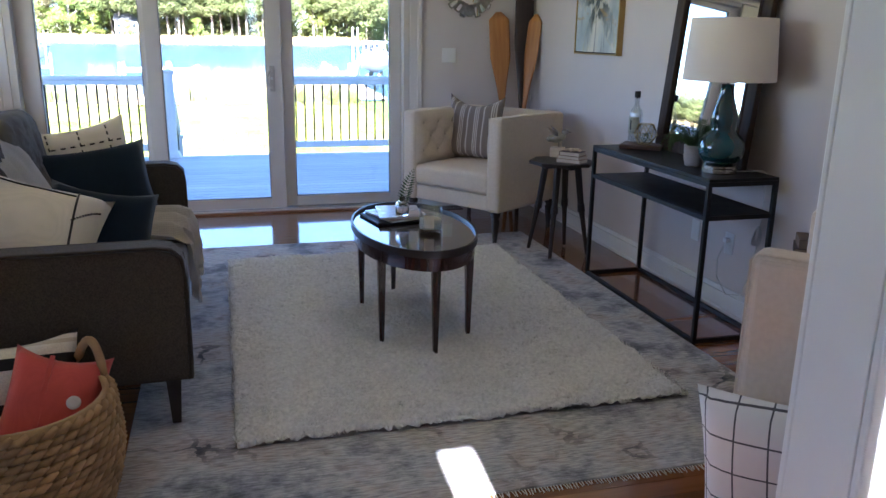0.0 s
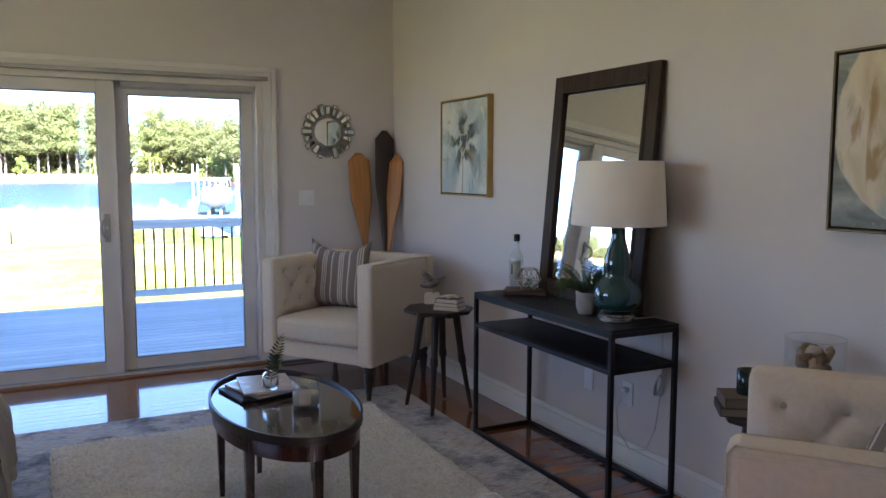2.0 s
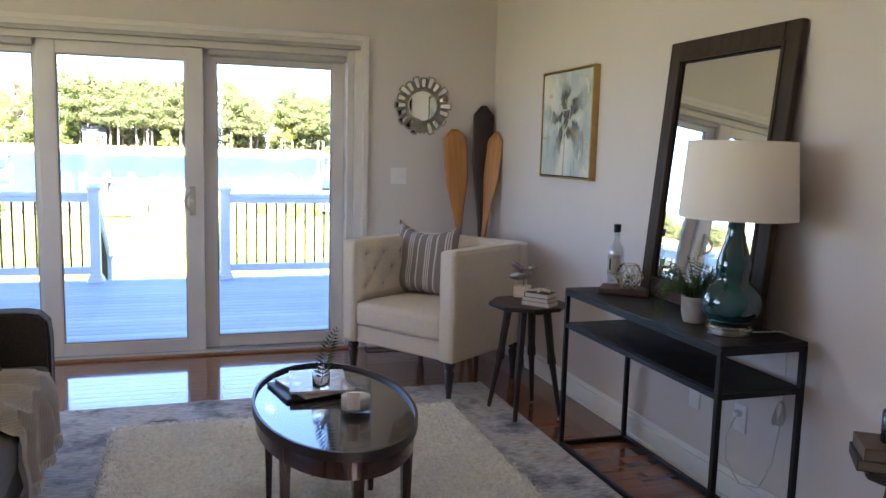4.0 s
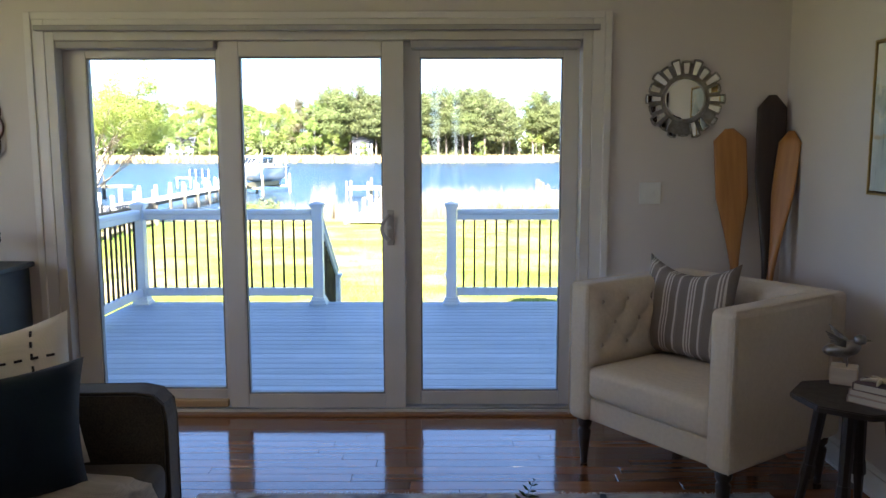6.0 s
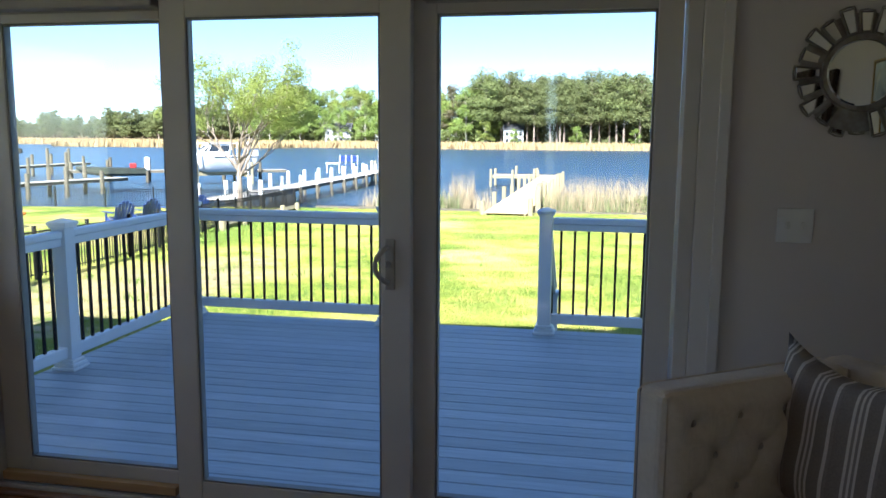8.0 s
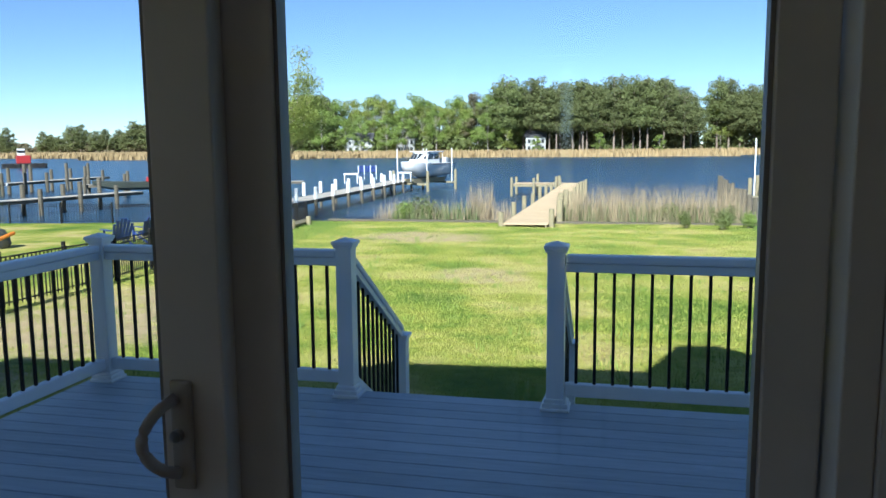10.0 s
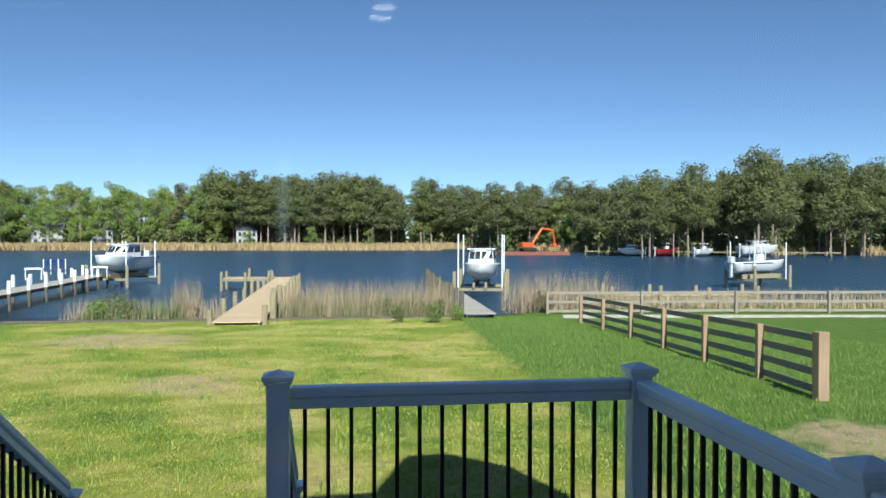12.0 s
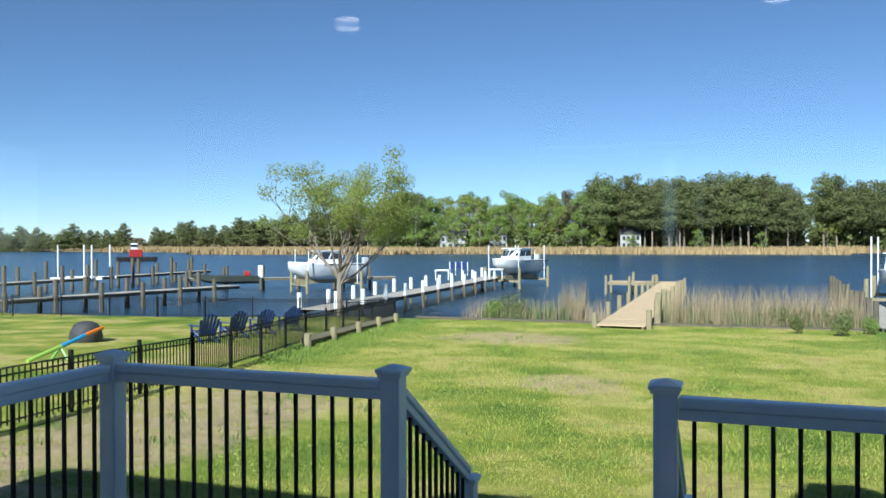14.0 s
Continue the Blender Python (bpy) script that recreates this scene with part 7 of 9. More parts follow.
# ---------- recessed ceiling lights ----------
GLOW = bpy.data.materials.new("lamp_lens")
_n, _l, _p = nodes_of(GLOW)
_p.inputs["Emission Color"].default_value = (1.0, 0.86, 0.68, 1)
_p.inputs["Emission Strength"].default_value = 5.0
for x, y in ((-1.23, -4.1), (-3.6, -3.85), (-1.23, -1.9), (-3.6, -1.9)):
    dl = thing("ceiling_light", "round recessed ceiling light with a white trim ring", "ceiling light", (x, y, CEIL_Z), 0, "recessed lights")
    bm = bmesh.new()
    lathe(bm, [(0.072, -0.001), (0.095, -0.001), (0.095, -0.006), (0.078, -0.010), (0.072, -0.008), (0.072, -0.001)], 28)
    part("trim_ring", bm, WHITE, dl)
    bm = bmesh.new()
    lathe(bm, [(0, -0.004), (0.0715, -0.004), (0.0715, -0.001), (0, -0.001)], 24)
    part("lens", bm, GLOW, dl, "lit warm white lens")
# ---------- garden and river things ----------
PILE_W = M("weathered_pile", (0.34, 0.28, 0.16), (0.20, 0.18, 0.11), rough=0.9, scale=5, stretch=(3, 3, 0.6), bump=0.4, bscale=20, bdist=0.01)
PILE_D = M("dark_wet_pile", (0.15, 0.125, 0.085), (0.075, 0.068, 0.05), rough=0.9, scale=5, stretch=(3, 3, 0.6), bump=0.4, bscale=20, bdist=0.01)
PLANK_W = M("new_dock_planks", (0.56, 0.42, 0.25), (0.46, 0.34, 0.20), rough=0.85, scale=3, rnd=0.12, island=True, bump=0.3, bscale=30)
PLANK_G = M("grey_dock_planks", (0.40, 0.36, 0.30), (0.30, 0.27, 0.23), rough=0.9, scale=3, rnd=0.15, island=True, bump=0.3, bscale=30)
WHITE_PILE = M("white_pile_wrap", (0.78, 0.78, 0.76), (0.68, 0.68, 0.66), rough=0.5, scale=4)
GEL = M("white_gelcoat", (0.76, 0.76, 0.75), (0.70, 0.70, 0.70), rough=0.2, scale=2, bump=0.0, coat=0.4)
HULL_GREY = M("grey_hull", (0.48, 0.49, 0.50), (0.42, 0.43, 0.44), rough=0.3, scale=2, bump=0.0)
TINT = M("tinted_windscreen", (0.02, 0.025, 0.03), (0.03, 0.035, 0.04), rough=0.08, bump=0.0, coat=0.6)
BLUE_P = M("royal_blue_plastic", (0.008, 0.034, 0.18), (0.006, 0.026, 0.14), rough=0.4, scale=5)
ORANGE = M("orange_paint", (0.62, 0.10, 0.012), (0.50, 0.075, 0.01), rough=0.4, scale=3)
RUSTY = M("rusty_barge", (0.28, 0.085, 0.04), (0.16, 0.07, 0.045), rough=0.8, scale=1.5)
REDP = M("red_paint", (0.36, 0.025, 0.025), (0.28, 0.02, 0.02), rough=0.4, scale=3)
TYRE = M("black_rubber", (0.012, 0.012, 0.013), (0.02, 0.02, 0.02), rough=0.8, scale=6)


def lawn_z(x, y):
    return ground_z(x, y)


def pile(bm, x, y, z0, z1, r=0.13, n=8):
    lathe(bm, [(0, z0), (r, z0), (r * 0.94, z1 - 0.02), (r * 0.85, z1), (0, z1)], n, (x, y, 0))


def dock(label, a, b, width, z, plank, piles, white=False, step=3.0, side=(-1, 1), top=(0.5, 0.95), seed=1, r=0.13, wood=None):
    """A plank dock from a to b with piles along its sides."""
    rng = random.Random(seed)
    wood = wood or PILE_D
    d = thing("dock", label, "dock", group="river docks")
    a, b = Vector((*a, 0)), Vector((*b, 0))
    u = (b - a).normalized()
    w = Vector((-u.y, u.x, 0))
    L = (b - a).length
    vv, ff = [], []
    s = 0.0
    while s < L:
        e = min(L, s + 0.14)
        h = rng.uniform(-0.004, 0.004)
        k = len(vv)
        ww = width / 2 + rng.uniform(-0.02, 0.02)
        c = [a + u * s - w * ww, a + u * (e - 0.012) - w * ww, a + u * (e - 0.012) + w * ww, a + u * s + w * ww]
        vv += [(q.x, q.y, z + h) for q in c] + [(q.x, q.y, z - 0.04 + h) for q in c]
        ff += [(k, k + 1, k + 2, k + 3), (k + 4, k, k + 3, k + 7), (k + 1, k + 5, k + 6, k + 2), (k, k + 4, k + 5, k + 1), (k + 3, k + 2, k + 6, k + 7)]
        s = e
    me = bpy.data.meshes.new("planking")
    me.from_pydata(vv, [], ff)
    me.materials.append(plank)
    ob = new("planking", me)
    ob.parent = d
    ob["kind"] = "stuff"
    for sg in (-1, 1):
        bm = bmesh.new()
        m_ = Matrix.Translation(a + w * sg * (width / 2 - 0.08)) @ Matrix.Rotation(math.atan2(u.y, u.x), 4, "Z")
        box(bm, (0, -0.03, z - 0.26), (L, 0.03, z - 0.046), m=m_)
        part("stringer", bm, wood, d)
    if piles:
        k = 0
        while k * step < L:
            for sg in side:
                q = a + u * (k * step + 0.4) + w * sg * (width / 2 + 0.14)
                zt = z + rng.uniform(*top)
                bm = bmesh.new()
                pile(bm, q.x, q.y, WATER_Z - 1.2, zt, r)
                p_ = part("pile", bm, wood, d)
                if white:
                    bm = bmesh.new()
                    pile(bm, q.x, q.y, z + 0.02, zt + 0.02, 0.14)
                    part("pile_wrap", bm, WHITE_PILE, p_)
            k += 1
    return d


dock("new tan plank dock running out from the bulkhead", (-5.58, 33.6), (-5.65, 72.5), 2.0, -1.93, PLANK_W, True, step=4.4, top=(0.45, 0.75), wood=PILE_W, seed=3)
dock("tan plank head of the dock on round piles", (-6.7, 71.0), (-11.0, 71.0), 3.0, -1.90, PLANK_W, True, step=2.0, top=(0.5, 0.8), wood=PILE_W, seed=4)
for (x, y, n) in ((-4.3, 36.8, 3), (-4.25, 39.6, 3)):
    pg = thing("pile_row", "row of round timber piles beside the dock", "piles", group="pile rows")
    for k in range(n):
        bm = bmesh.new()
        pile(bm, x - 0.02 * k, y + 0.75 * k, -3.5, -1.05 + 0.12 * k, 0.16)
        part("pile", bm, PILE_W, pg)
dock("grey weathered dock beside the small boat lift", (5.3, 36.0), (6.7, 62.0), 1.45, -1.93, PLANK_G, True, step=2.6, side=(1,), top=(0.9, 1.15), seed=5)
dock("grey weathered dock with white-wrapped piles", (-22.0, 37.0), (-23.6, 77.0), 1.9, -1.93, PLANK_G, True, white=True, step=3.6, top=(0.75, 0.95), seed=6)
dock("grey weathered finger dock beside the cabin boat", (-24.5, 75.0), (-23.2, 80.5), 1.5, -1.95, PLANK_G, False, seed=7)
dock("grey weathered dock far along the bank", (-45.6, 26.0), (-39.4, 55.0), 1.5, -1.85, PLANK_G, True, step=3.3, top=(0.4, 1.5), seed=8, r=0.17)
dock("grey weathered dock far along the bank", (-60.6, 44.0), (-63.0, 83.5), 1.6, -1.8, PLANK_G, True, step=3.4, top=(0.8, 2.0), seed=9, r=0.19)
dock("grey weathered dock behind the moored skiff", (-52.0, 65.0), (-33.0, 74.0), 1.5, -1.85, PLANK_G, True, step=3.6, top=(0.5, 1.3), seed=10, r=0.17)
dock("grey weathered dock along the wooded bank", (66.0, 206.0), (122.0, 178.0), 2.2, -1.7, PLANK_W, True, step=6.0, top=(0.8, 1.6), wood=PILE_W, seed=11)
dock("low plank platform in the reeds", (15.0, 47.0), (24.5, 46.0), 2.0, -1.9, PLANK_W, True, step=3.0, top=(0.4, 0.7), wood=PILE_W, seed=12)


def hull(L, B, D, bow=0.45, n=14, sheer=0.25, deadrise=0.34):
    """A planing hull along +x (bow), keel at z = 0."""
    bm = bmesh.new()
    rows = []
    for i in range(n + 1):
        t = i / n
        x = L * (t - 0.5)
        k = max(0.0, (t - (1 - bow)) / bow)
        w = B / 2 * math.sqrt(max(0.0, 1 - k ** 2.2)) + 0.01
        zt = D + sheer * t * t
        keel = 0.75 * D * k ** 2.4
        ch = keel + (D * deadrise) * (1 - k * 0.3)
        ch = min(ch, zt - 0.05)
        rows.append([bm.verts.new(c) for c in ((x, -w, zt), (x, -w * 0.97, zt - 0.12), (x, -w * 0.86, ch), (x, 0, keel), (x, w * 0.86, ch), (x, w * 0.97, zt - 0.12), (x, w, zt))])
    for a, b in zip(rows, rows[1:]):
        for j in range(6):
            bm.faces.new((a[j], b[j], b[j + 1], a[j + 1]))
        bm.faces.new((a[6], b[6], b[0], a[0]))
    bm.faces.new(rows[0])
    return fix_normals(bm)


def boat_lift(parent_label, x, y, rz, L, B, zt, poles=True):
    lf = thing("boat_lift", parent_label, "boat lift", (x, y, 0), rz, "boat lifts")
    for sx in (-0.36, 0.36):
        for sy in (-1, 1):
            bm = bmesh.new()
            pile(bm, L * sx, sy * (B / 2 + 0.55), WATER_Z - 1, -0.9, 0.15)
            part("pile", bm, PILE_W, lf)
            bm = bmesh.new()
            tube(bm, [(L * sx * 0.9, sy * (B / 2 + 0.28), -2.2), (L * sx * 0.9, sy * (B / 2 + 0.28), zt)], 0.055, 8)
            part("guide_pole", bm, WHITE_PILE, lf, "tall white guide pole")
        part("beam", onebox((L * sx - 0.1, -B / 2 - 0.55, -2.35), (L * sx + 0.1, B / 2 + 0.55, -2.15)), PILE_W, lf)
    for sy in (-0.45, 0.45):
        part("bunk", onebox((-L * 0.4, sy - 0.08, -2.15), (L * 0.4, sy + 0.08, -1.72)), PILE_W, lf)
    return lf


def cabin_boat(label, x, y, z, rz, L=7.6, B=2.7, D=1.35, cabin=True, top=False, hull_mat=None):
    b = thing("motor_boat", label, "boat", (x, y, z), rz, "moored boats")
    part("hull", hull(L, B, D, n=24), hull_mat or GEL, b, smooth=True)
    part("rub_rail", boxes(((-L / 2, -B / 2 - 0.03, D - 0.10), (L * 0.1, -B / 2 + 0.02, D - 0.02)), ((-L / 2, B / 2 - 0.02, D - 0.10), (L * 0.1, B / 2 + 0.03, D - 0.02)), bevel=0.01), TYRE, b)
    if cabin:
        h0, h1 = D + 0.05, D + 1.15
        bm = bmesh.new()
        lo = [(-0.12 * L, -B * 0.40), (0.20 * L, -B * 0.36), (0.27 * L, 0), (0.20 * L, B * 0.36), (-0.12 * L, B * 0.40)]
        hi = [(-0.14 * L, -B * 0.36), (0.10 * L, -B * 0.32), (0.14 * L, 0), (0.10 * L, B * 0.32), (-0.14 * L, B * 0.36)]
        a = [bm.verts.new((p_[0], p_[1], h0)) for p_ in lo]
        c = [bm.verts.new((p_[0], p_[1], h1)) for p_ in hi]
        for i in range(5):
            bm.faces.new((a[i], a[(i + 1) % 5], c[(i + 1) % 5], c[i]))
        bm.faces.new(c)
        part("cabin", fix_normals(bm), GEL, b)
        for i in range(4):
            bm = bmesh.new()
            p0, p1, p2, p3 = [Vector(q) for q in ((lo[i][0], lo[i][1], h0), (lo[i + 1][0], lo[i + 1][1], h0), (hi[i + 1][0], hi[i + 1][1], h1), (hi[i][0], hi[i][1], h1))]
            f = lambda u, v: (p0.lerp(p1, u)).lerp(p3.lerp(p2, u), v)
            nrm = (p1 - p0).cross(p3 - p0).normalized() * 0.015
            if nrm.dot(f(0.5, 0.5) - Vector((0, 0, h0))) < 0:
                nrm = -nrm
            for u0, u1 in ((0.05, 0.47), (0.53, 0.95)):
                bm.faces.new([bm.verts.new(f(u, v) + nrm) for u, v in ((u0, 0.35), (u1, 0.35), (u1, 0.86), (u0, 0.86))])
            part("windscreen", bm, TINT, b, "dark tinted window")
        part("hardtop", onebox((-0.24 * L, -B * 0.40, h1), (0.15 * L, B * 0.40, h1 + 0.09), 0.035), GEL, b)
        for sy in (-1, 1):
            bm = bmesh.new()
            tube(bm, [(-0.22 * L, sy * B * 0.36, h0 - 0.05), (-0.22 * L, sy * B * 0.37, h1)], 0.03, 6)
            part("post", bm, GEL, b)
    if top:
        for sx in (-0.08, 0.06):
            for sy in (-1, 1):
                bm = bmesh.new()
                tube(bm, [(sx * L, sy * 0.5, D), (sx * L, sy * 0.55, D + 1.45)], 0.03, 6)
                part("tee_top_post", bm, GEL, b)
        part("tee_top", onebox((-0.16 * L, -0.85, D + 1.45), (0.14 * L, 0.85, D + 1.53), 0.03), GEL, b)
        part("console", onebox((-0.04 * L, -0.35, D - 0.3), (0.07 * L, 0.35, D + 0.75), 0.06), GEL, b)
    bm = bmesh.new()
    for sy in (-1, 1):
        pts = [(0.18 * L, sy * B * 0.44, D + 0.42), (0.36 * L, sy * B * 0.32, D + 0.58), (0.49 * L, 0, D + 0.70)]
        tube(bm, pts, 0.016, 5)
        for q in pts:
            tube(bm, [(q[0], q[1], D + 0.05), q], 0.013, 5)
    part("bow_rail", bm, CHROME, b)
    bm = bmesh.new()
    box(bm, (-L / 2 - 0.55, -0.25, D - 0.1), (-L / 2 - 0.02, 0.25, D + 0.55), 0.08)
    box(bm, (-L / 2 - 0.42, -0.1, -0.3), (-L / 2 - 0.15, 0.1, D - 0.1), 0.03)
    part("outboard", bm, HULL_GREY, b)
    return b


cabin_boat("white cabin cruiser raised on a boat lift", -21.4, 78.5, -1.72, -106, 8.2, 2.9, 1.5)
boat_lift("timber boat lift with white guide poles carrying a cruiser", -21.4, 78.5, -106, 8.2, 2.9, 1.3)
cabin_boat("white pilothouse workboat raised on a boat lift", 10.0, 60.5, -1.72, -104, 7.6, 2.75, 1.3)
boat_lift("timber boat lift with tall white guide poles", 10.0, 60.5, -104, 7.6, 2.75, 1.9)
cabin_boat("large white sport boat raised on a boat lift", -36.8, 66.2, -2.1, 232, 7.6, 2.7, 1.75)
boat_lift("timber boat lift carrying a large white boat", -36.8, 66.2, 232, 7.6, 2.7, 1.0)
cabin_boat("white centre-console boat with a tee top on a lift", 38.6, 70.0, -1.7, 20, 6.6, 2.3, 1.1, cabin=False, top=True)
boat_lift("timber boat lift with white poles in the reeds", 38.6, 70.0, 20, 6.6, 2.3, 1.3)
cabin_boat("white motor yacht moored at the far dock", 104.0, 184.0, -2.7, 15, 12.0, 3.6, 2.6)
cabin_boat("red and white boat moored at the far dock", 84.0, 194.0, -2.7, 25, 8.0, 2.6, 1.6, cabin=False, top=True, hull_mat=REDP)
cabin_boat("white runabout moored at the far dock", 92.5, 190.5, -2.7, 30, 7.5, 2.5, 1.6, cabin=False, top=True)
cabin_boat("small white cruiser moored at the far dock", 76.0, 198.0, -2.7, 160, 7.0, 2.5, 1.5)
sk = thing("skiff", "long dark flat-bottomed skiff tied at the dock", "boat", (-45.8, 63.2, -2.25), 213, "moored boats")
part("hull", hull(6.0, 1.7, 0.75, 0.5, sheer=0.2), M("dark_green_hull", (0.055, 0.065, 0.05), (0.035, 0.04, 0.032), rough=0.5, scale=2), sk)
part("motor", onebox((-3.4, -0.25, 0.5), (-2.9, 0.25, 1.75), 0.12), GEL, sk)
part("seat", onebox((-2.2, -0.5, 0.76), (-1.6, 0.5, 1.2), 0.06), REDP, sk)

# far excavator on its barge
bg = thing("barge", "rust-red work barge on the river", "barge", (53.4, 214.0, WATER_Z), 8)
part("hull", onebox((-10, -3.5, -0.4), (10, 3.5, 0.95), 0.15), RUSTY, bg)
ex = thing("excavator", "orange tracked excavator standing on the barge", "excavator", (52.0, 213.0, WATER_Z + 0.96), 8)
for sy in (-1, 1):
    part("track", onebox((-2.0, sy * 1.3 - 0.3, 0), (2.0, sy * 1.3 + 0.3, 0.9), 0.35), TYRE, ex)
part("house", onebox((-2.2, -1.35, 1.0), (1.2, 1.35, 2.2), 0.2), ORANGE, ex)
part("cab", onebox((0.2, 0.3, 2.2), (1.5, 1.3, 3.2), 0.12), TINT, ex)
for a_, b_, w_ in (((1.2, -0.2, 2.0), (4.0, -0.2, 5.6), 0.38), ((4.0, -0.2, 5.6), (7.2, -0.2, 5.2), 0.33), ((7.2, -0.2, 5.2), (7.9, -0.2, 1.9), 0.26)):
    bm = bmesh.new()
    tube(bm, [a_, b_], w_, 6, w_ * 0.8)
    part("boom_arm", bm, ORANGE, ex)
part("bucket", onebox((7.2, -0.8, 1.0), (8.3, 0.4, 2.0), 0.25), ORANGE, ex)
ex.scale = (1.0, 1.1, 1.15)
tug = thing("work_barge", "red deckhouse with a white wheelhouse on a dark barge", "barge", (-147.0, 168.2, WATER_Z), 41)
part("hull", onebox((-9, -4, -0.3), (9, 4, 1.6), 0.3), TYRE, tug)
part("deckhouse", onebox((-3.2, -2.4, 1.6), (2.6, 2.4, 4.4), 0.2), REDP, tug)
part("wheelhouse", onebox((-2.6, -1.6, 4.4), (0.5, 1.6, 6.8), 0.15), GEL, tug)
part("window_band", onebox((-2.5, -1.65, 5.3), (0.55, 1.65, 6.2)), TINT, tug)
for k in range(6):
    bm = bmesh.new()
    lathe(bm, [(0.5, -0.2), (0.9, -0.2), (0.9, 0.2), (0.5, 0.2), (0.5, -0.2)], 12, m=pose(-7.5 + 3 * k, -4.25, 0.9, 90, 0, 0))
    part("tyre_fender", bm, TYRE, tug)

tug.scale = (0.56, 0.56, 0.70)

el = thing("boat_lift", "empty boat lift with white guide poles and pale bunks", "boat lift", (-62.2, 62.6, 0), 15, "boat lifts")
for x, y in ((-2.6, -0.4), (0.2, -0.5), (1.0, -0.5), (1.6, 2.0)):
    bm = bmesh.new()
    tube(bm, [(x, y, -2.3), (x, y, 1.5)], 0.085, 8)
    part("guide_pole", bm, WHITE_PILE, el, "tall white guide pole")
for y in (-0.7, 2.2):
    part("bunk", onebox((-3.2, y - 0.12, -2.0), (2.2, y + 0.12, -1.75)), GEL, el)

# blue bench, white boxes on the left dock
bn = thing("bench", "white framed bench with bright blue slats on the dock", "bench", (-28.2, 80.0, -1.95), 20)
for z in (0.45, 0.8, 1.15):
    part("slat", onebox((-0.95, -0.05 - (0.3 if z < 0.5 else 0), z), (0.95, 0.05 + (0.3 if z < 0.5 else 0), z + (0.06 if z < 0.5 else 0.28)), 0.01), BLUE_P, bn)
for x in (-0.95, -0.33, 0.33, 0.95):
    part("leg", onebox((x - 0.05, -0.07, 0), (x + 0.05, 0.1, 1.5), 0.01), GEL, bn)
for x, y in ((-22.2, 73.5), (-26.5, 70.0)):
    bx = thing("dock_box", "white fish-cleaning table on the dock", "dock box", (x, y, -1.95), 10, "dock boxes")
    part("top", onebox((-0.7, -0.35, 0.85), (0.7, 0.35, 1.0), 0.03), GEL, bx)
    for sx in (-0.6, 0.6):
        part("leg", onebox((sx - 0.04, -0.3, 0), (sx + 0.04, 0.3, 0.85)), GEL, bx)

# bulkhead at the garden's end
bk = thing("bulkhead", "low timber bulkhead holding the lawn's edge", "bulkhead")
for x0, x1 in ((-16, -6.75), (-4.45, 4.4)):
    part("cap", onebox((x0, 36.55, -2.2), (x1, 36.85, -2.10), 0.01), PILE_D, bk)
    x = x0
    while x < x1:
        part("sheet_board", onebox((x, 36.66, -4.0), (min(x + 1.18, x1), 36.74, -2.201)), PILE_W, bk)
        x += 1.2

# split-rail fences
FENCE_W = M("fence_timber", (0.36, 0.245, 0.15), (0.26, 0.175, 0.105), rough=0.85, scale=4, stretch=(4, 4, 0.7), bump=0.3, bscale=25)
RAIL_W = M("grey_fence_rail", (0.30, 0.26, 0.20), (0.22, 0.19, 0.15), rough=0.9, scale=4, stretch=(0.7, 4, 4), bump=0.3, bscale=25)


def board_fence(label, pts, h, rails, mat_post, mat_rail, big_last=False, closed=False):
    f = thing("board_fence", label, "fence", group="timber fences")
    for i, (x, y) in enumerate(pts):
        z = lawn_z(x, y)
        w = 0.065 if not (big_last and i == len(pts) - 1) else 0.105
        part("post", onebox((x - w, y - w, z - 0.3), (x + w, y + w, z + h + (0.06 if w > 0.1 else 0)), 0.012), mat_post, f)
    for (xa, ya), (xb, yb) in zip(pts, pts[1:]):
        za, zb = lawn_z(xa, ya), lawn_z(xb, yb)
        d = Vector((xb - xa, yb - ya, zb - za))
        m_ = Matrix.Translation((xa, ya, za)) @ d.to_track_quat("X", "Z").to_matrix().to_4x4()
        for k in range(rails):
            zc = h * (0.92 - k * (0.80 / max(1, rails - 1)))
            bm = bmesh.new()
            box(bm, (0.02, 0.067, zc - 0.07), (d.length - 0.02, 0.10, zc + 0.07), 0.004, 1, m=m_)
            part("rail", bm, mat_rail, f)
    return f


board_fence("three-rail timber fence along the neighbouring lawn", [(9.0, 32.4), (8.75, 28.9), (8.5, 25.4), (8.15, 21.9), (7.8, 18.6), (7.5, 15.5), (7.2, 12.9)], 1.18, 4, FENCE_W, RAIL_W, True)
board_fence("pale three-rail fence across the lawn's end", [(9.2, 38.5), (14.0, 38.0), (18.8, 37.4), (23.6, 36.9), (28.4, 36.3), (33.2, 35.7), (38.0, 35.2)], 1.15, 3, RAIL_W, RAIL_W)
tb = thing("ground_beam", "long grey timber beam lying at the lawn's edge", "timber", (18, 34.3, lawn_z(18, 34.3)), -7)
part("beam", onebox((-9, -0.15, -0.03), (9, 0.15, 0.12), 0.01), PLANK_G, tb)


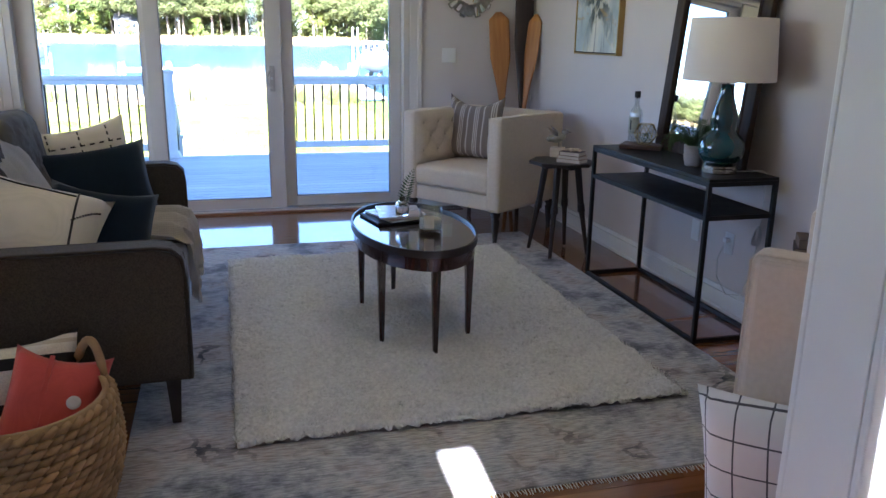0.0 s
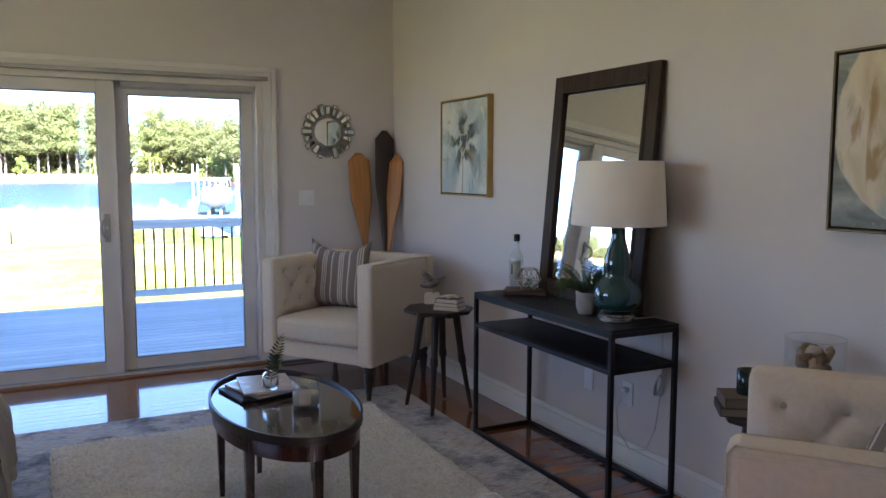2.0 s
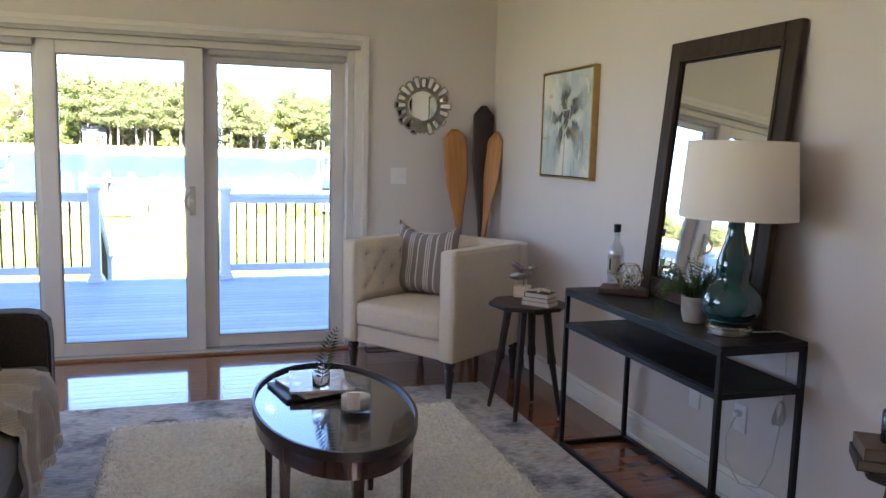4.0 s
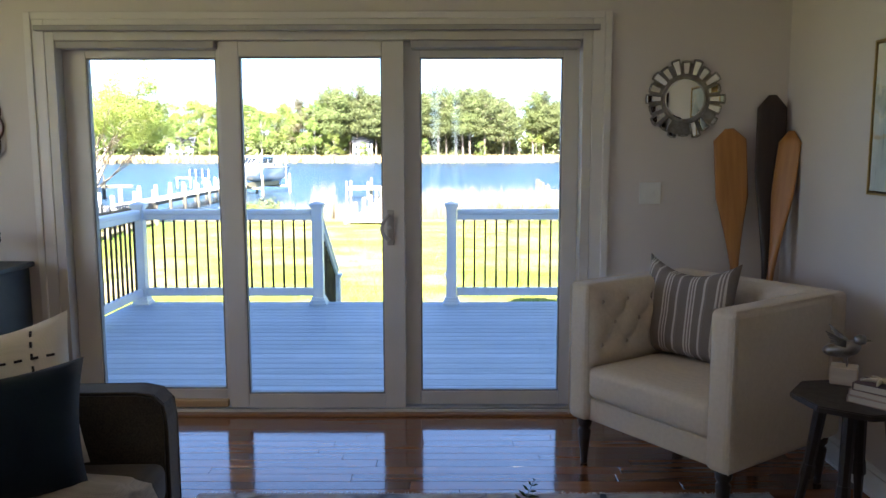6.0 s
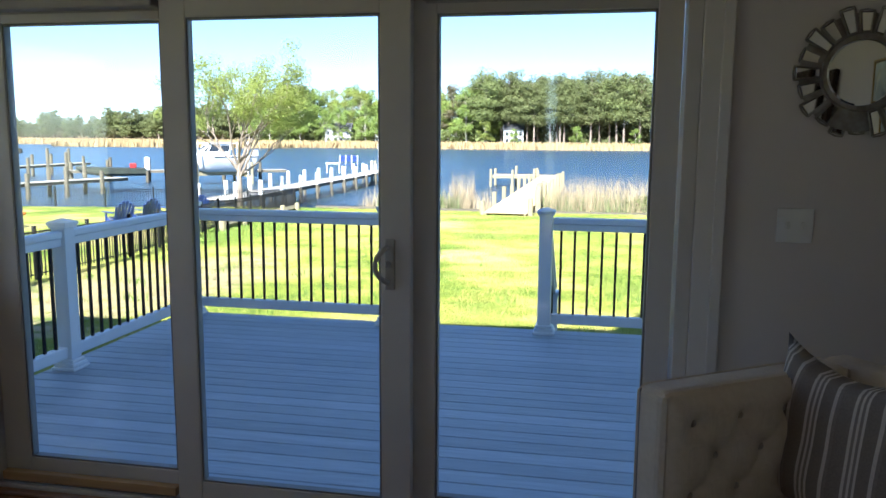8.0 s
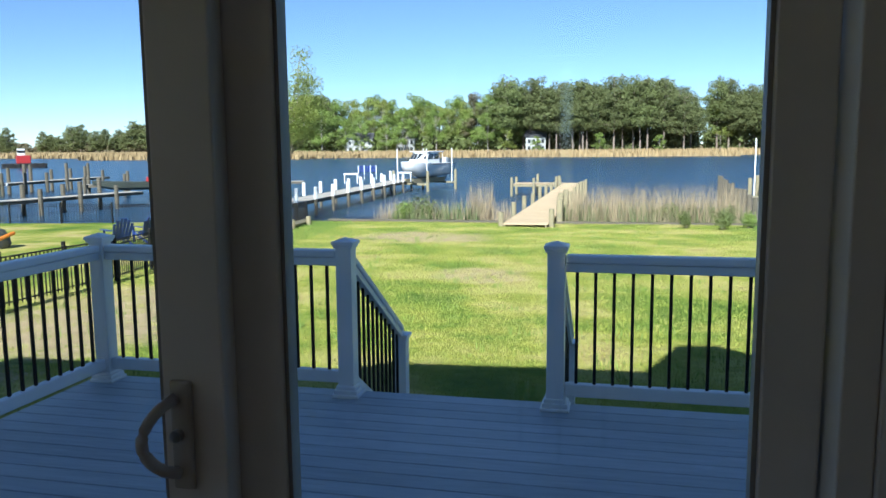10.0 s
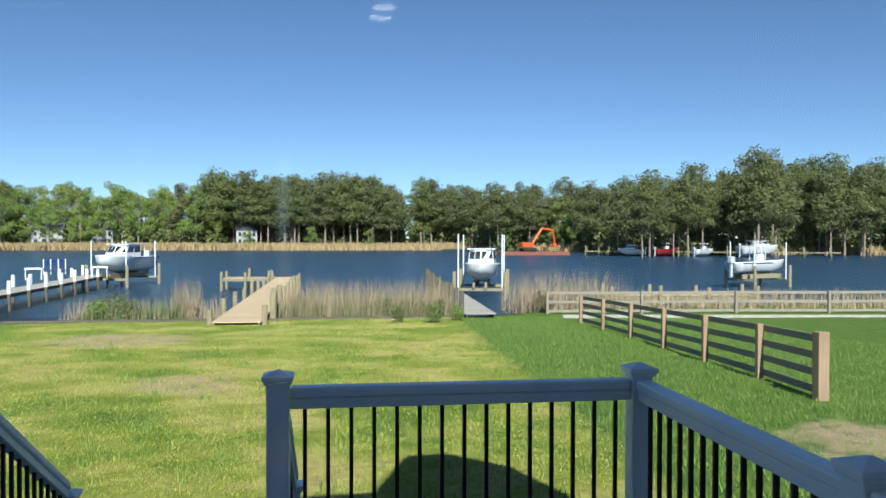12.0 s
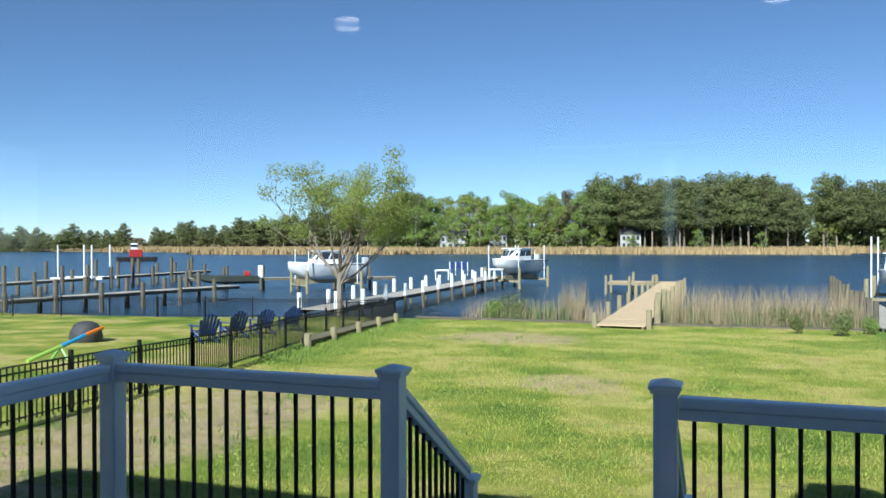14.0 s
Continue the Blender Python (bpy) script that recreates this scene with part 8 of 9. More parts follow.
def iron_fence(label, a, b, h=0.98, step=0.125):
    f = thing("metal_fence", label, "fence", group="black metal fences")
    a, b = Vector((*a, 0)), Vector((*b, 0))
    L = (b - a).length
    u = (b - a).normalized()
    n = int(L / 2.4) + 1
    vv, ff = [], []

    def bar(x, y, z0, z1, w):
        k = len(vv)
        for z in (z0, z1):
            vv.extend([(x - w, y - w, z), (x + w, y - w, z), (x + w, y + w, z), (x - w, y + w, z)])
        for i in range(4):
            ff.append((k + i, k + (i + 1) % 4, k + 4 + (i + 1) % 4, k + 4 + i))
        ff.append((k + 4, k + 5, k + 6, k + 7))

    s = 0.0
    while s < L:
        q = a + u * s
        z = lawn_z(q.x, q.y)
        bar(q.x, q.y, z + 0.06, z + h - 0.05, 0.009)
        s += step
    me = bpy.data.meshes.new("pickets")
    me.from_pydata(vv, [], ff)
    me.materials.append(BLACK_METAL)
    ob = new("pickets", me)
    ob.parent = f
    ob["kind"] = "stuff"
    for i in range(n + 1):
        q = a + u * (L * i / n)
        z = lawn_z(q.x, q.y)
        part("post", onebox((q.x - 0.03, q.y - 0.03, z - 0.2), (q.x + 0.03, q.y + 0.03, z + h + 0.06), 0.004), BLACK_METAL, f)
        if i < n:
            r_ = a + u * (L * (i + 1) / n)
            z2 = lawn_z(r_.x, r_.y)
            for dz in (0.12, h - 0.17, h - 0.06):
                bm = bmesh.new()
                tube(bm, [(q.x, q.y, z + dz), (r_.x, r_.y, z2 + dz)], 0.015, 4)
                part("rail", bm, BLACK_METAL, f)
    return f


for a_, b_ in (((-11.2, 6.2), (-12.3, 14.0)), ((-12.3, 14.0), (-14.45, 22.7)), ((-14.45, 22.7), (-16.5, 35.0))):
    iron_fence("black metal picket fence beside the neighbour's lawn", a_, b_)
iron_fence("black metal picket fence along the water's edge", (-42.0, 25.0), (-16.7, 35.3))
# low timber edging posts beside the fence
eg = thing("edging", "low timber edging with short round posts", "edging")
for x, y in ((-13.7, 21.5), (-14.1, 24.0), (-14.6, 27.0), (-15.1, 30.0), (-15.6, 33.0)):
    bm = bmesh.new()
    z = lawn_z(x, y)
    pile(bm, x, y, z - 0.3, z + 0.42, 0.12)
    part("post", bm, PILE_W, eg)
bm = bmesh.new()
tube(bm, [(-13.85, 21.5, lawn_z(-13.85, 21.5) + 0.17), (-14.8, 27.0, lawn_z(-14.8, 27.0) + 0.17), (-15.9, 33.6, lawn_z(-15.9, 33.6) + 0.17)], 0.13, 4)
part("board", bm, PILE_W, eg)


def adirondack(x, y, rz):
    c = thing("adirondack_chair", "royal blue adirondack chair on the lawn", "chair", (x, y, lawn_z(x, y)), rz, "blue lawn chairs")
    for k in range(6):
        part("seat_slat", onebox((-0.26, -0.32 + k * 0.095, 0.37 - k * 0.022), (0.26, -0.24 + k * 0.095, 0.39 - k * 0.022)), BLUE_P, c)
    for k in range(6):
        bm = bmesh.new()
        h = 0.84 - 0.05 * abs(k - 2.5) ** 1.6
        fan = (k - 2.5) * 2.2
        m_ = pose(0, 0.20, 0.24, -26, 0, 0) @ pose((k - 2.5) * 0.094, 0.008 * abs(k - 2.5), 0, 0, fan, 0)
        box(bm, (-0.048, 0, 0), (0.048, 0.022, h), 0.004, m=m_)
        part("back_slat", bm, BLUE_P, c)
    for s in (-1, 1):
        part("arm", onebox((s * 0.36 - 0.07, -0.40, 0.56), (s * 0.36 + 0.07, 0.36, 0.583), 0.006), BLUE_P, c)
        part("front_leg", onebox((s * 0.31 - 0.02, -0.36, 0), (s * 0.31 + 0.02, -0.26, 0.56)), BLUE_P, c)
        bm = bmesh.new()
        tube(bm, [(s * 0.28, -0.32, 0.34), (s * 0.28, 0.55, 0.04)], 0.045, 4)
        part("back_leg", bm, BLUE_P, c)
    return c


adirondack(-17.6, 21.6, 238)
adirondack(-17.6, 23.2, 243)
adirondack(-17.6, 25.0, 235)
adirondack(-17.6, 27.0, 230)
ss = thing("seesaw", "green, blue and orange plastic seesaw on the grass", "seesaw", (-17.9, 16.1, lawn_z(-17.9, 16.1)), 90)
ss.scale = (0.82, 0.82, 0.82)
for a_, b_, mm in (((-1.5, 0, 0.12), (-0.2, 0, 0.42), M("lime_plastic", (0.40, 0.62, 0.10), rough=0.4)), ((-0.2, 0, 0.42), (0.8, 0, 0.66), M("sky_plastic", (0.05, 0.35, 0.62), rough=0.4)), ((0.8, 0, 0.66), (1.6, 0, 0.84), M("orange_plastic", (0.75, 0.22, 0.02), rough=0.4))):
    bm = bmesh.new()
    tube(bm, [a_, b_], 0.07, 8)
    part("beam", bm, mm, ss)
bm = bmesh.new()
tube(bm, [(-0.25, -0.35, 0.0), (-0.2, 0, 0.4), (-0.25, 0.35, 0.0)], 0.05, 6)
part("stand", bm, M("lime_plastic", (0.30, 0.55, 0.14), rough=0.4), ss)
cv = thing("covered_grill", "round fire pit under a dark grey cover", "fire pit", (-20.9, 19.9, lawn_z(-20.9, 19.9)))
cv.scale = (0.8, 0.8, 0.8)
bm = bmesh.new()
lathe(bm, [(0.55, 0), (0.62, 0.15), (0.60, 0.45), (0.45, 0.72), (0.2, 0.82), (0, 0.84)], 20)
for v in bm.verts:
    v.co += Vector((1, 1, 0)) * 0.04 * noise.noise(v.co * 4)
part("cover", bm, M("grey_tarp", (0.05, 0.05, 0.055), (0.035, 0.035, 0.04), rough=0.7, scale=6), cv, smooth=True)

HOUSE_W = M("pale_house_siding", (0.40, 0.40, 0.38), (0.34, 0.34, 0.32), rough=0.7, scale=1.0)
# far houses among the trees
for x, y, rz, w in ((-110, 318, 10, 11), (-90, 318, 0, 8), (-35.5, 317, 5, 8)):
    h_ = thing("house", "far white two-storey house among the trees", "house", (x, y, ground_z(x, y) + 1.2), rz, "far houses")
    part("wall", onebox((-w / 2, 0, -1.7), (w / 2, 8, 6.0)), HOUSE_W, h_)
    bm = bmesh.new()
    vs = prism(bm, [(-0.5, 6.0), (4, 8.6), (8.5, 6.0)], -w / 2 - 0.4, w / 2 + 0.4)
    for v in vs:
        v.co = Vector((v.co.z, v.co.x, v.co.y))
    part("roof", fix_normals(bm), ROOF, h_)
    for k in range(4):
        for z in (0.8, 3.6):
            wn = part("window", onebox((-w / 2 + 0.9 + k * (w - 2.6) / 3, -0.12, z), (-w / 2 + 1.9 + k * (w - 2.6) / 3, -0.02, z + 1.5)), TINT, h_)
# ---------- trees, reeds, grass ----------
BARK = M("pine_bark", (0.28, 0.225, 0.18), (0.17, 0.13, 0.10), rough=0.95, scale=2, stretch=(3, 3, 0.5))
BARK_L = M("pale_bark", (0.36, 0.32, 0.27), (0.22, 0.19, 0.16), rough=0.95, scale=3, stretch=(3, 3, 0.5))


def foliage(name, c1, c2, c3):
    m = M(name, c1, c2, rough=0.75, scale=0.6, bump=0.0, rnd=0.3, island=True, spec=0.2)
    n, l, p = nodes_of(m)
    tr_ = n.new("ShaderNodeBsdfTranslucent")
    tr_.inputs["Color"].default_value = (*c3, 1)
    mx = n.new("ShaderNodeMixShader")
    mx.inputs[0].default_value = 0.4
    l.new(p.outputs[0], mx.inputs[1])
    l.new(tr_.outputs[0], mx.inputs[2])
    l.new(mx.outputs[0], n["Material Output"].inputs["Surface"])
    return m


PINE_F = foliage("pine_needles", (0.195, 0.215, 0.085), (0.12, 0.14, 0.057), (0.24, 0.26, 0.10))
PINE_G = foliage("mixed_green", (0.215, 0.25, 0.09), (0.135, 0.165, 0.06), (0.27, 0.30, 0.10))
SPRING_F = foliage("spring_leaves", (0.27, 0.35, 0.090), (0.18, 0.25, 0.065), (0.38, 0.46, 0.11))
YELLOW_F = foliage("young_yellow_leaves", (0.30, 0.34, 0.085), (0.19, 0.235, 0.06), (0.40, 0.43, 0.11))
OLIVE_F = foliage("olive_twigs", (0.21, 0.175, 0.10), (0.15, 0.13, 0.075), (0.20, 0.17, 0.08))


def leaf_cloud(lobes, count, size, seed, flat=0.6, sides=4):
    """Many small tilted leaf clumps scattered through ellipsoid lobes (centre, radii)."""
    rng = random.Random(seed)
    vv, ff = [], []
    vol = [r[0] * r[1] * r[2] for _, r in lobes]
    tot = sum(vol)
    for (c, r), v_ in zip(lobes, vol):
        for _ in range(max(4, int(count * v_ / tot))):
            while True:
                d = Vector((rng.uniform(-1, 1), rng.uniform(-1, 1), rng.uniform(-1, 1)))
                if 0.25 < d.length < 1:
                    break
            if rng.random() < 0.6:
                d = d.normalized() * rng.uniform(0.75, 1.05)
            p_ = Vector((c[0] + d.x * r[0], c[1] + d.y * r[1], c[2] + d.z * r[2]))
            s = size * rng.uniform(0.55, 1.3)
            up = (d.normalized() * 0.8 + Vector((rng.uniform(-1, 1), rng.uniform(-1, 1), rng.uniform(-1, 1) * flat + 0.35)) * 0.62).normalized()
            a = up.orthogonal().normalized()
            a.rotate(Matrix.Rotation(rng.uniform(0, 6.28), 3, up))
            b = up.cross(a)
            k = len(vv)
            for i in range(sides):
                t = 2 * math.pi * i / sides
                q = p_ + a * math.cos(t) * s * rng.uniform(0.5, 1.1) + b * math.sin(t) * s * rng.uniform(0.4, 0.9)
                vv.append(q[:])
            ff.append(tuple(range(k, k + sides)))
    me = bpy.data.meshes.new("crown")
    me.from_pydata(vv, [], ff)
    return me


def make_tree(label, h, kind, seed, low=0.40, count=5600, leaf=0.0165):
    rng = random.Random(seed)
    t = thing("tree", label, "tree", group="trees across the water")
    bm = bmesh.new()
    lobes = []
    if kind == "pine":
        tube(bm, [(0, 0, -1), (rng.uniform(-.4, .4), rng.uniform(-.4, .4), h * 0.5), (rng.uniform(-.6, .6), 0, h * 0.95)], 0.33, 7, 0.08)
        z = h * low
        while z < h:
            f = (z - h * (low - 0.04)) / (h * (1.04 - low))
            R = (h * 0.225) * (0.75 + 0.5 * math.sin(math.pi * min(1, f * 0.9 + 0.1))) * (1 - 0.45 * f)
            for _ in range(5):
                a = rng.uniform(0, 6.28)
                q = R * rng.uniform(0.25, 0.95)
                cx, cy = q * math.cos(a), q * math.sin(a)
                lobes.append(((cx, cy, z + rng.uniform(-0.5, 0.8)), (R * rng.uniform(0.32, 0.55), R * rng.uniform(0.32, 0.55), h * rng.uniform(0.04, 0.065))))
                tube(bm, [(0, 0, z - 0.8), (cx, cy, z)], 0.09, 5, 0.03)
            z += h * 0.062
        me = leaf_cloud(lobes, count, h * leaf, seed, sides=3)
        me.materials.append(PINE_F if seed % 4 else PINE_G)
        bark = BARK
    else:
        tube(bm, [(0, 0, -1), (rng.uniform(-.3, .3), rng.uniform(-.3, .3), h * 0.4), (rng.uniform(-.5, .5), 0, h * 0.9)], 0.26, 7, 0.05)
        for _ in range(22):
            a, z = rng.uniform(0, 6.28), rng.uniform(0.28, 0.97) * h
            R = h * 0.27 * math.sin(math.pi * min(0.93, 0.16 + 0.8 * z / h)) ** 0.7
            q = R * rng.uniform(0.2, 0.9)
            c = (q * math.cos(a), q * math.sin(a), z)
            lobes.append((c, (h * rng.uniform(0.055, 0.105), h * rng.uniform(0.055, 0.105), h * rng.uniform(0.05, 0.085))))
            tube(bm, [(0, 0, z * 0.72), (c[0] * 0.6, c[1] * 0.6, z * 0.9), c], 0.08, 5, 0.02)
        me = leaf_cloud(lobes, 4200, h * 0.0155, seed, sides=3)
        me.materials.append({0: SPRING_F, 1: YELLOW_F, 2: PINE_G, 3: OLIVE_F}[seed % 4])
        bark = BARK_L
    part("trunk", bm, bark, t)
    ob = new("crown", me)
    ob.parent = t
    return t


protos = {"pine": [make_tree("tall dark green pine across the water", 25, "pine", s) for s in (31, 32, 33, 34, 35)],
          "tall": [make_tree("tall bare-stemmed pine across the water", 25, "pine", s, 0.44, 5200) for s in (61, 62, 63, 65)],
          "bush": [make_tree("low tree on the far bank", 16, "pine", s, 0.16, 2600, 0.034) for s in (67, 70, 73)],
          "leaf": [make_tree("light green spring tree across the water", 18, "leaf", s) for s in (40, 44, 41, 48, 43, 52, 45, 56)]}
rng = random.Random(77)
placed = {k: 0 for k in protos}


def plant(kind, x, y, s, sq=1.0):
    lst = protos[kind]
    src = lst[rng.randrange(len(lst))]
    ob = copy_thing(src, pose(x, y, ground_z(x, y) - 0.3, 0, 0, rng.uniform(0, 360)))
    ob.scale = (s * sq, s * sq, s)
    return ob


def at_bearing(deg, y):
    return -1.5 + math.tan(radians(deg)) * y


# deciduous belt on the left, pines in the middle and on the right
for i in range(64):
    b = -24.5 + 17.0 * (i + rng.uniform(-0.4, 0.4)) / 64
    y = rng.uniform(312, 350)
    plant("leaf", at_bearing(b, y), y, rng.uniform(0.85, 1.32) * (1 + 0.25 * (y - 312) / 40), 1.1)
for i in range(44):
    b = -8.6 + 13.4 * (i + rng.uniform(-0.4, 0.4)) / 44
    y = rng.uniform(314, 345)
    plant("pine", at_bearing(b, y), y, rng.uniform(1.0, 1.26) * (1.0 - 0.25 * max(0, (b - 3.0)) / 1.8), 1.15)
for i in range(4):
    b = -8 + 13 * (i + rng.uniform(-0.4, 0.4)) / 4
    y = rng.uniform(309, 314)
    plant("leaf", at_bearing(b, y), y, rng.uniform(0.42, 0.7), 1.3)
for i in range(48):
    b = 6.2 + 15.2 * (i + rng.uniform(-0.4, 0.4)) / 48
    base = 352 - 60 * smooth_step(7, 14, b) - 55 * smooth_step(14, 21, b)
    y = base + rng.uniform(0, 25)
    kind = "tall" if rng.random() < 0.4 else "pine" if rng.random() < 0.55 else "leaf"
    plant(kind, at_bearing(b, y), y, rng.uniform(0.92, 1.15) * (1.0 if kind == "pine" else 1.05) * y / 330, 1.15)
for i in range(60):
    b = 20.6 + 24.0 * (i + rng.uniform(-0.4, 0.4)) / 60
    y = rng.uniform(188, 225)
    plant("tall", at_bearing(b, y), y, rng.uniform(0.85, 1.12) * (0.82 + 0.24 * smooth_step(21, 31, b)), 1.0)
for i in range(40):
    b = 19 + 27 * (i + rng.uniform(-0.4, 0.4)) / 40
    y = rng.uniform(235, 265)
    plant("pine", at_bearing(b, y), y, rng.uniform(0.85, 1.1) * (0.85 + 0.2 * smooth_step(21, 31, b)), 1.15)
# low woods far to the left
for i in range(84):
    b = -57 + 33 * (i + rng.uniform(-0.4, 0.4)) / 84
    if -41.5 < b < -40:
        continue
    y = rng.uniform(365, 420) - 90 * smooth_step(-40, -55, b) if b < -41 else rng.uniform(400, 470)
    y = max(y, far_shore(at_bearing(b, y)) + 6)
    plant("bush", at_bearing(b, y), y, rng.uniform(0.6, 1.05) * (1 + 0.45 * smooth_step(-40, -28, b)), 1.5)
for lst in protos.values():
    for k, o in enumerate(lst):
        o.matrix_basis = pose(-130 - 6 * k, 330 + 5 * k, ground_z(-130, 335))


# understorey that closes the woods near the ground
def undergrowth(b0, b1, y0f, n, hmax, size, mat, seed):
    r_ = random.Random(seed)
    lob = []
    for _ in range(n):
        b = r_.uniform(b0, b1)
        y = y0f(b) + r_.uniform(0, 22)
        x = at_bearing(b, y)
        g = ground_z(x, y)
        lob.append(((x, y, g + r_.uniform(0.5, hmax)), (r_.uniform(2, 4), 2.0, r_.uniform(1.2, 2.6))))
    me = leaf_cloud(lob, n * 34, size, seed)
    me.materials.append(mat)
    tagged(new("undergrowth", me), "dense bushes under the far trees", "undergrowth", kind="stuff")


undergrowth(-24.5, -7.5, lambda b: 318, 320, 8, 0.9, PINE_G, 3)
undergrowth(-24.5, -7.5, lambda b: 322, 110, 10, 0.75, SPRING_F, 4)
undergrowth(-9, 5, lambda b: 324, 460, 10, 0.9, PINE_F, 5)
undergrowth(5.5, 21.5, lambda b: 354 - 60 * smooth_step(7, 14, b) - 55 * smooth_step(14, 21, b), 560, 10, 0.85, PINE_G, 6)
undergrowth(20, 45, lambda b: 206, 520, 7.5, 0.6, PINE_F, 7)
undergrowth(19, 46, lambda b: 232, 420, 12, 0.9, PINE_G, 9)
undergrowth(-57, -24, lambda b: 425, 420, 5, 1.0, OLIVE_F, 8)


# the leaning garden tree by the fence
gt = thing("tree", "young maple with thin yellow-green spring leaves by the fence", "tree", (-20.0, 36.0, lawn_z(-20, 36.0)))
rng = random.Random(12)
bm = bmesh.new()
tube(bm, [(0, 0, -0.3), (0.02, 0, 0.8), (0.0, 0, 1.6), (0.05, 0, 2.3)], 0.15, 9, 0.12)
tips = []


def limb(p, d, L, r, depth):
    pts = [p]
    q, v = Vector(p), Vector(d)
    for i in range(4):
        v = (v + Vector((rng.uniform(-.22, .22), rng.uniform(-.22, .22), rng.uniform(-.06, .16)))).normalized()
        q = q + v * L / 4
        pts.append(q.copy())
    tube(bm, pts, r, 6, r * 0.45)
    if depth == 0:
        tips.append(q)
        tips.append(pts[3])
        return
    for i in range(3):
        a = rng.uniform(0, 6.28)
        nd = (v + Vector((math.cos(a), math.sin(a), rng.uniform(-0.1, 0.5))) * 0.75).normalized()
        limb(pts[2 + i % 3], nd, L * rng.uniform(0.55, 0.75), r * 0.5, depth - 1)


for k in range(7):
    a = 6.28 * k / 7 + rng.uniform(-.3, .3)
    e = rng.uniform(0.45, 1.3)
    limb(Vector((0, 0, 1.5 + 0.12 * k)), Vector((math.cos(a), math.sin(a) * 0.9, e)).normalized(), rng.uniform(2.6, 3.5), 0.07, 2)
limb(Vector((0.05, 0, 2.2)), Vector((0.1, 0, 1)), 3.0, 0.08, 2)
limb(Vector((0.05, 0, 2.2)), Vector((0.55, 0.1, 1.0)), 3.4, 0.085, 2)
limb(Vector((0.05, 0, 2.0)), Vector((0.40, -0.2, 1.0)), 3.1, 0.08, 2)
part("trunk", bm, BARK, gt)
lob = [((t.x, t.y, t.z), (0.60, 0.60, 0.36)) for t in tips]
me = leaf_cloud(lob, 32000, 0.052, 5)
me.materials.append(YELLOW_F)
ob = new("crown", me)
ob.parent = gt


def blades(name, label, category, spots, material, hmin, hmax, w, seed, lean=0.25, short=False):
    """Upright reed or grass blades, one joined object."""
    rng = random.Random(seed)
    vv, ff = [], []
    for x, y, z in spots:
        h = rng.uniform(hmin, hmax)
        a = rng.uniform(0, 6.28)
        ln = rng.uniform(0, lean) * h
        dx, dy = math.cos(a), math.sin(a)
        b = rng.uniform(0, 6.28)
        wx, wy = math.cos(b) * w / 2, math.sin(b) * w / 2
        k = len(vv)
        if short:
            vv += [(x - wx, y - wy, z), (x + wx, y + wy, z), (x + dx * ln, y + dy * ln, z + h)]
            ff.append((k, k + 1, k + 2))
            continue
        vv += [(x - wx, y - wy, z), (x + wx, y + wy, z), (x + wx * 0.8 + dx * ln * 0.35, y + wy * 0.8 + dy * ln * 0.35, z + h * 0.55), (x - wx * 0.8 + dx * ln * 0.35, y - wy * 0.8 + dy * ln * 0.35, z + h * 0.55), (x + dx * ln, y + dy * ln, z + h)]
        ff += [(k, k + 1, k + 2, k + 3), (k + 3, k + 2, k + 4)]
    me = bpy.data.meshes.new(name)
    me.from_pydata(vv, [], ff)
    me.materials.append(material)
    return tagged(new(name, me), label, category, kind="stuff")


REED = M("dry_reed", (0.42, 0.33, 0.20), (0.22, 0.165, 0.095), rough=0.9, scale=2, bump=0.0, rnd=0.25, island=True)
REED_G = M("green_reed", (0.14, 0.17, 0.06), (0.09, 0.12, 0.04), rough=0.8, scale=2, bump=0.0, rnd=0.3, island=True)
MARSH = M("far_marsh_reed", (0.40, 0.29, 0.14), (0.30, 0.215, 0.105), rough=0.95, scale=0.3, bump=0.0, rnd=0.12, island=True)
rng = random.Random(3)


def scatter(x0, x1, y0, y1, n, z):
    return [(rng.uniform(x0, x1), rng.uniform(y0, y1), z) for _ in range(n)]


blades("reeds", "tall dry tan reeds at the water's edge", "reeds", scatter(-4.2, 4.3, 37.0, 41.5, 3600, -3.1) + scatter(8.5, 14.5, 40.0, 47.0, 1300, -2.8), REED, 0.9, 2.9, 0.024, 1, 0.4)
blades("reeds", "green shoots among the dry reeds", "reeds", scatter(-4.2, 4.3, 37.0, 41.0, 2200, -3.0) + scatter(-13, -8.4, 37.0, 40, 900, -3.0), REED_G, 0.7, 1.9, 0.045, 2)
blades("reeds", "thin dry reeds left of the dock", "reeds", scatter(-14, -7.0, 37.2, 42.0, 1500, -3.1), REED, 0.9, 2.0, 0.03, 3)
blades("reeds", "tall bleached reed stalks standing in the water", "reeds", scatter(-9.2, -8.0, 38.0, 41.0, 240, -3.1) + scatter(-3.5, 4.0, 37.5, 41.5, 60, -3.1), REED, 2.2, 3.1, 0.02, 4, 0.15)
blades("reeds", "dry reeds behind the timber fence", "reeds", scatter(14, 40, 38.6, 46.0, 2600, -2.7), REED, 0.7, 1.5, 0.04, 5)
sp = []
for k in range(34000):
    x = rng.uniform(-330, 190)
    fs = far_shore(x)
    y = fs + rng.uniform(-2, 14)
    sp.append((x, y, ground_z(x, y) - 0.5))
blades("marsh_reeds", "pale tan marsh reeds along the far bank", "reeds", sp, MARSH, 1.6, 3.3, 0.6, 6, 0.3)
# a reed spit on the left water
sp = [(rng.uniform(-215, -120), rng.uniform(276, 296), WATER_Z - 0.2) for _ in range(6000)]
blades("marsh_reeds", "low tan marsh spit out in the river", "reeds", sp, MARSH, 1.4, 3.2, 0.6, 7, 0.3)

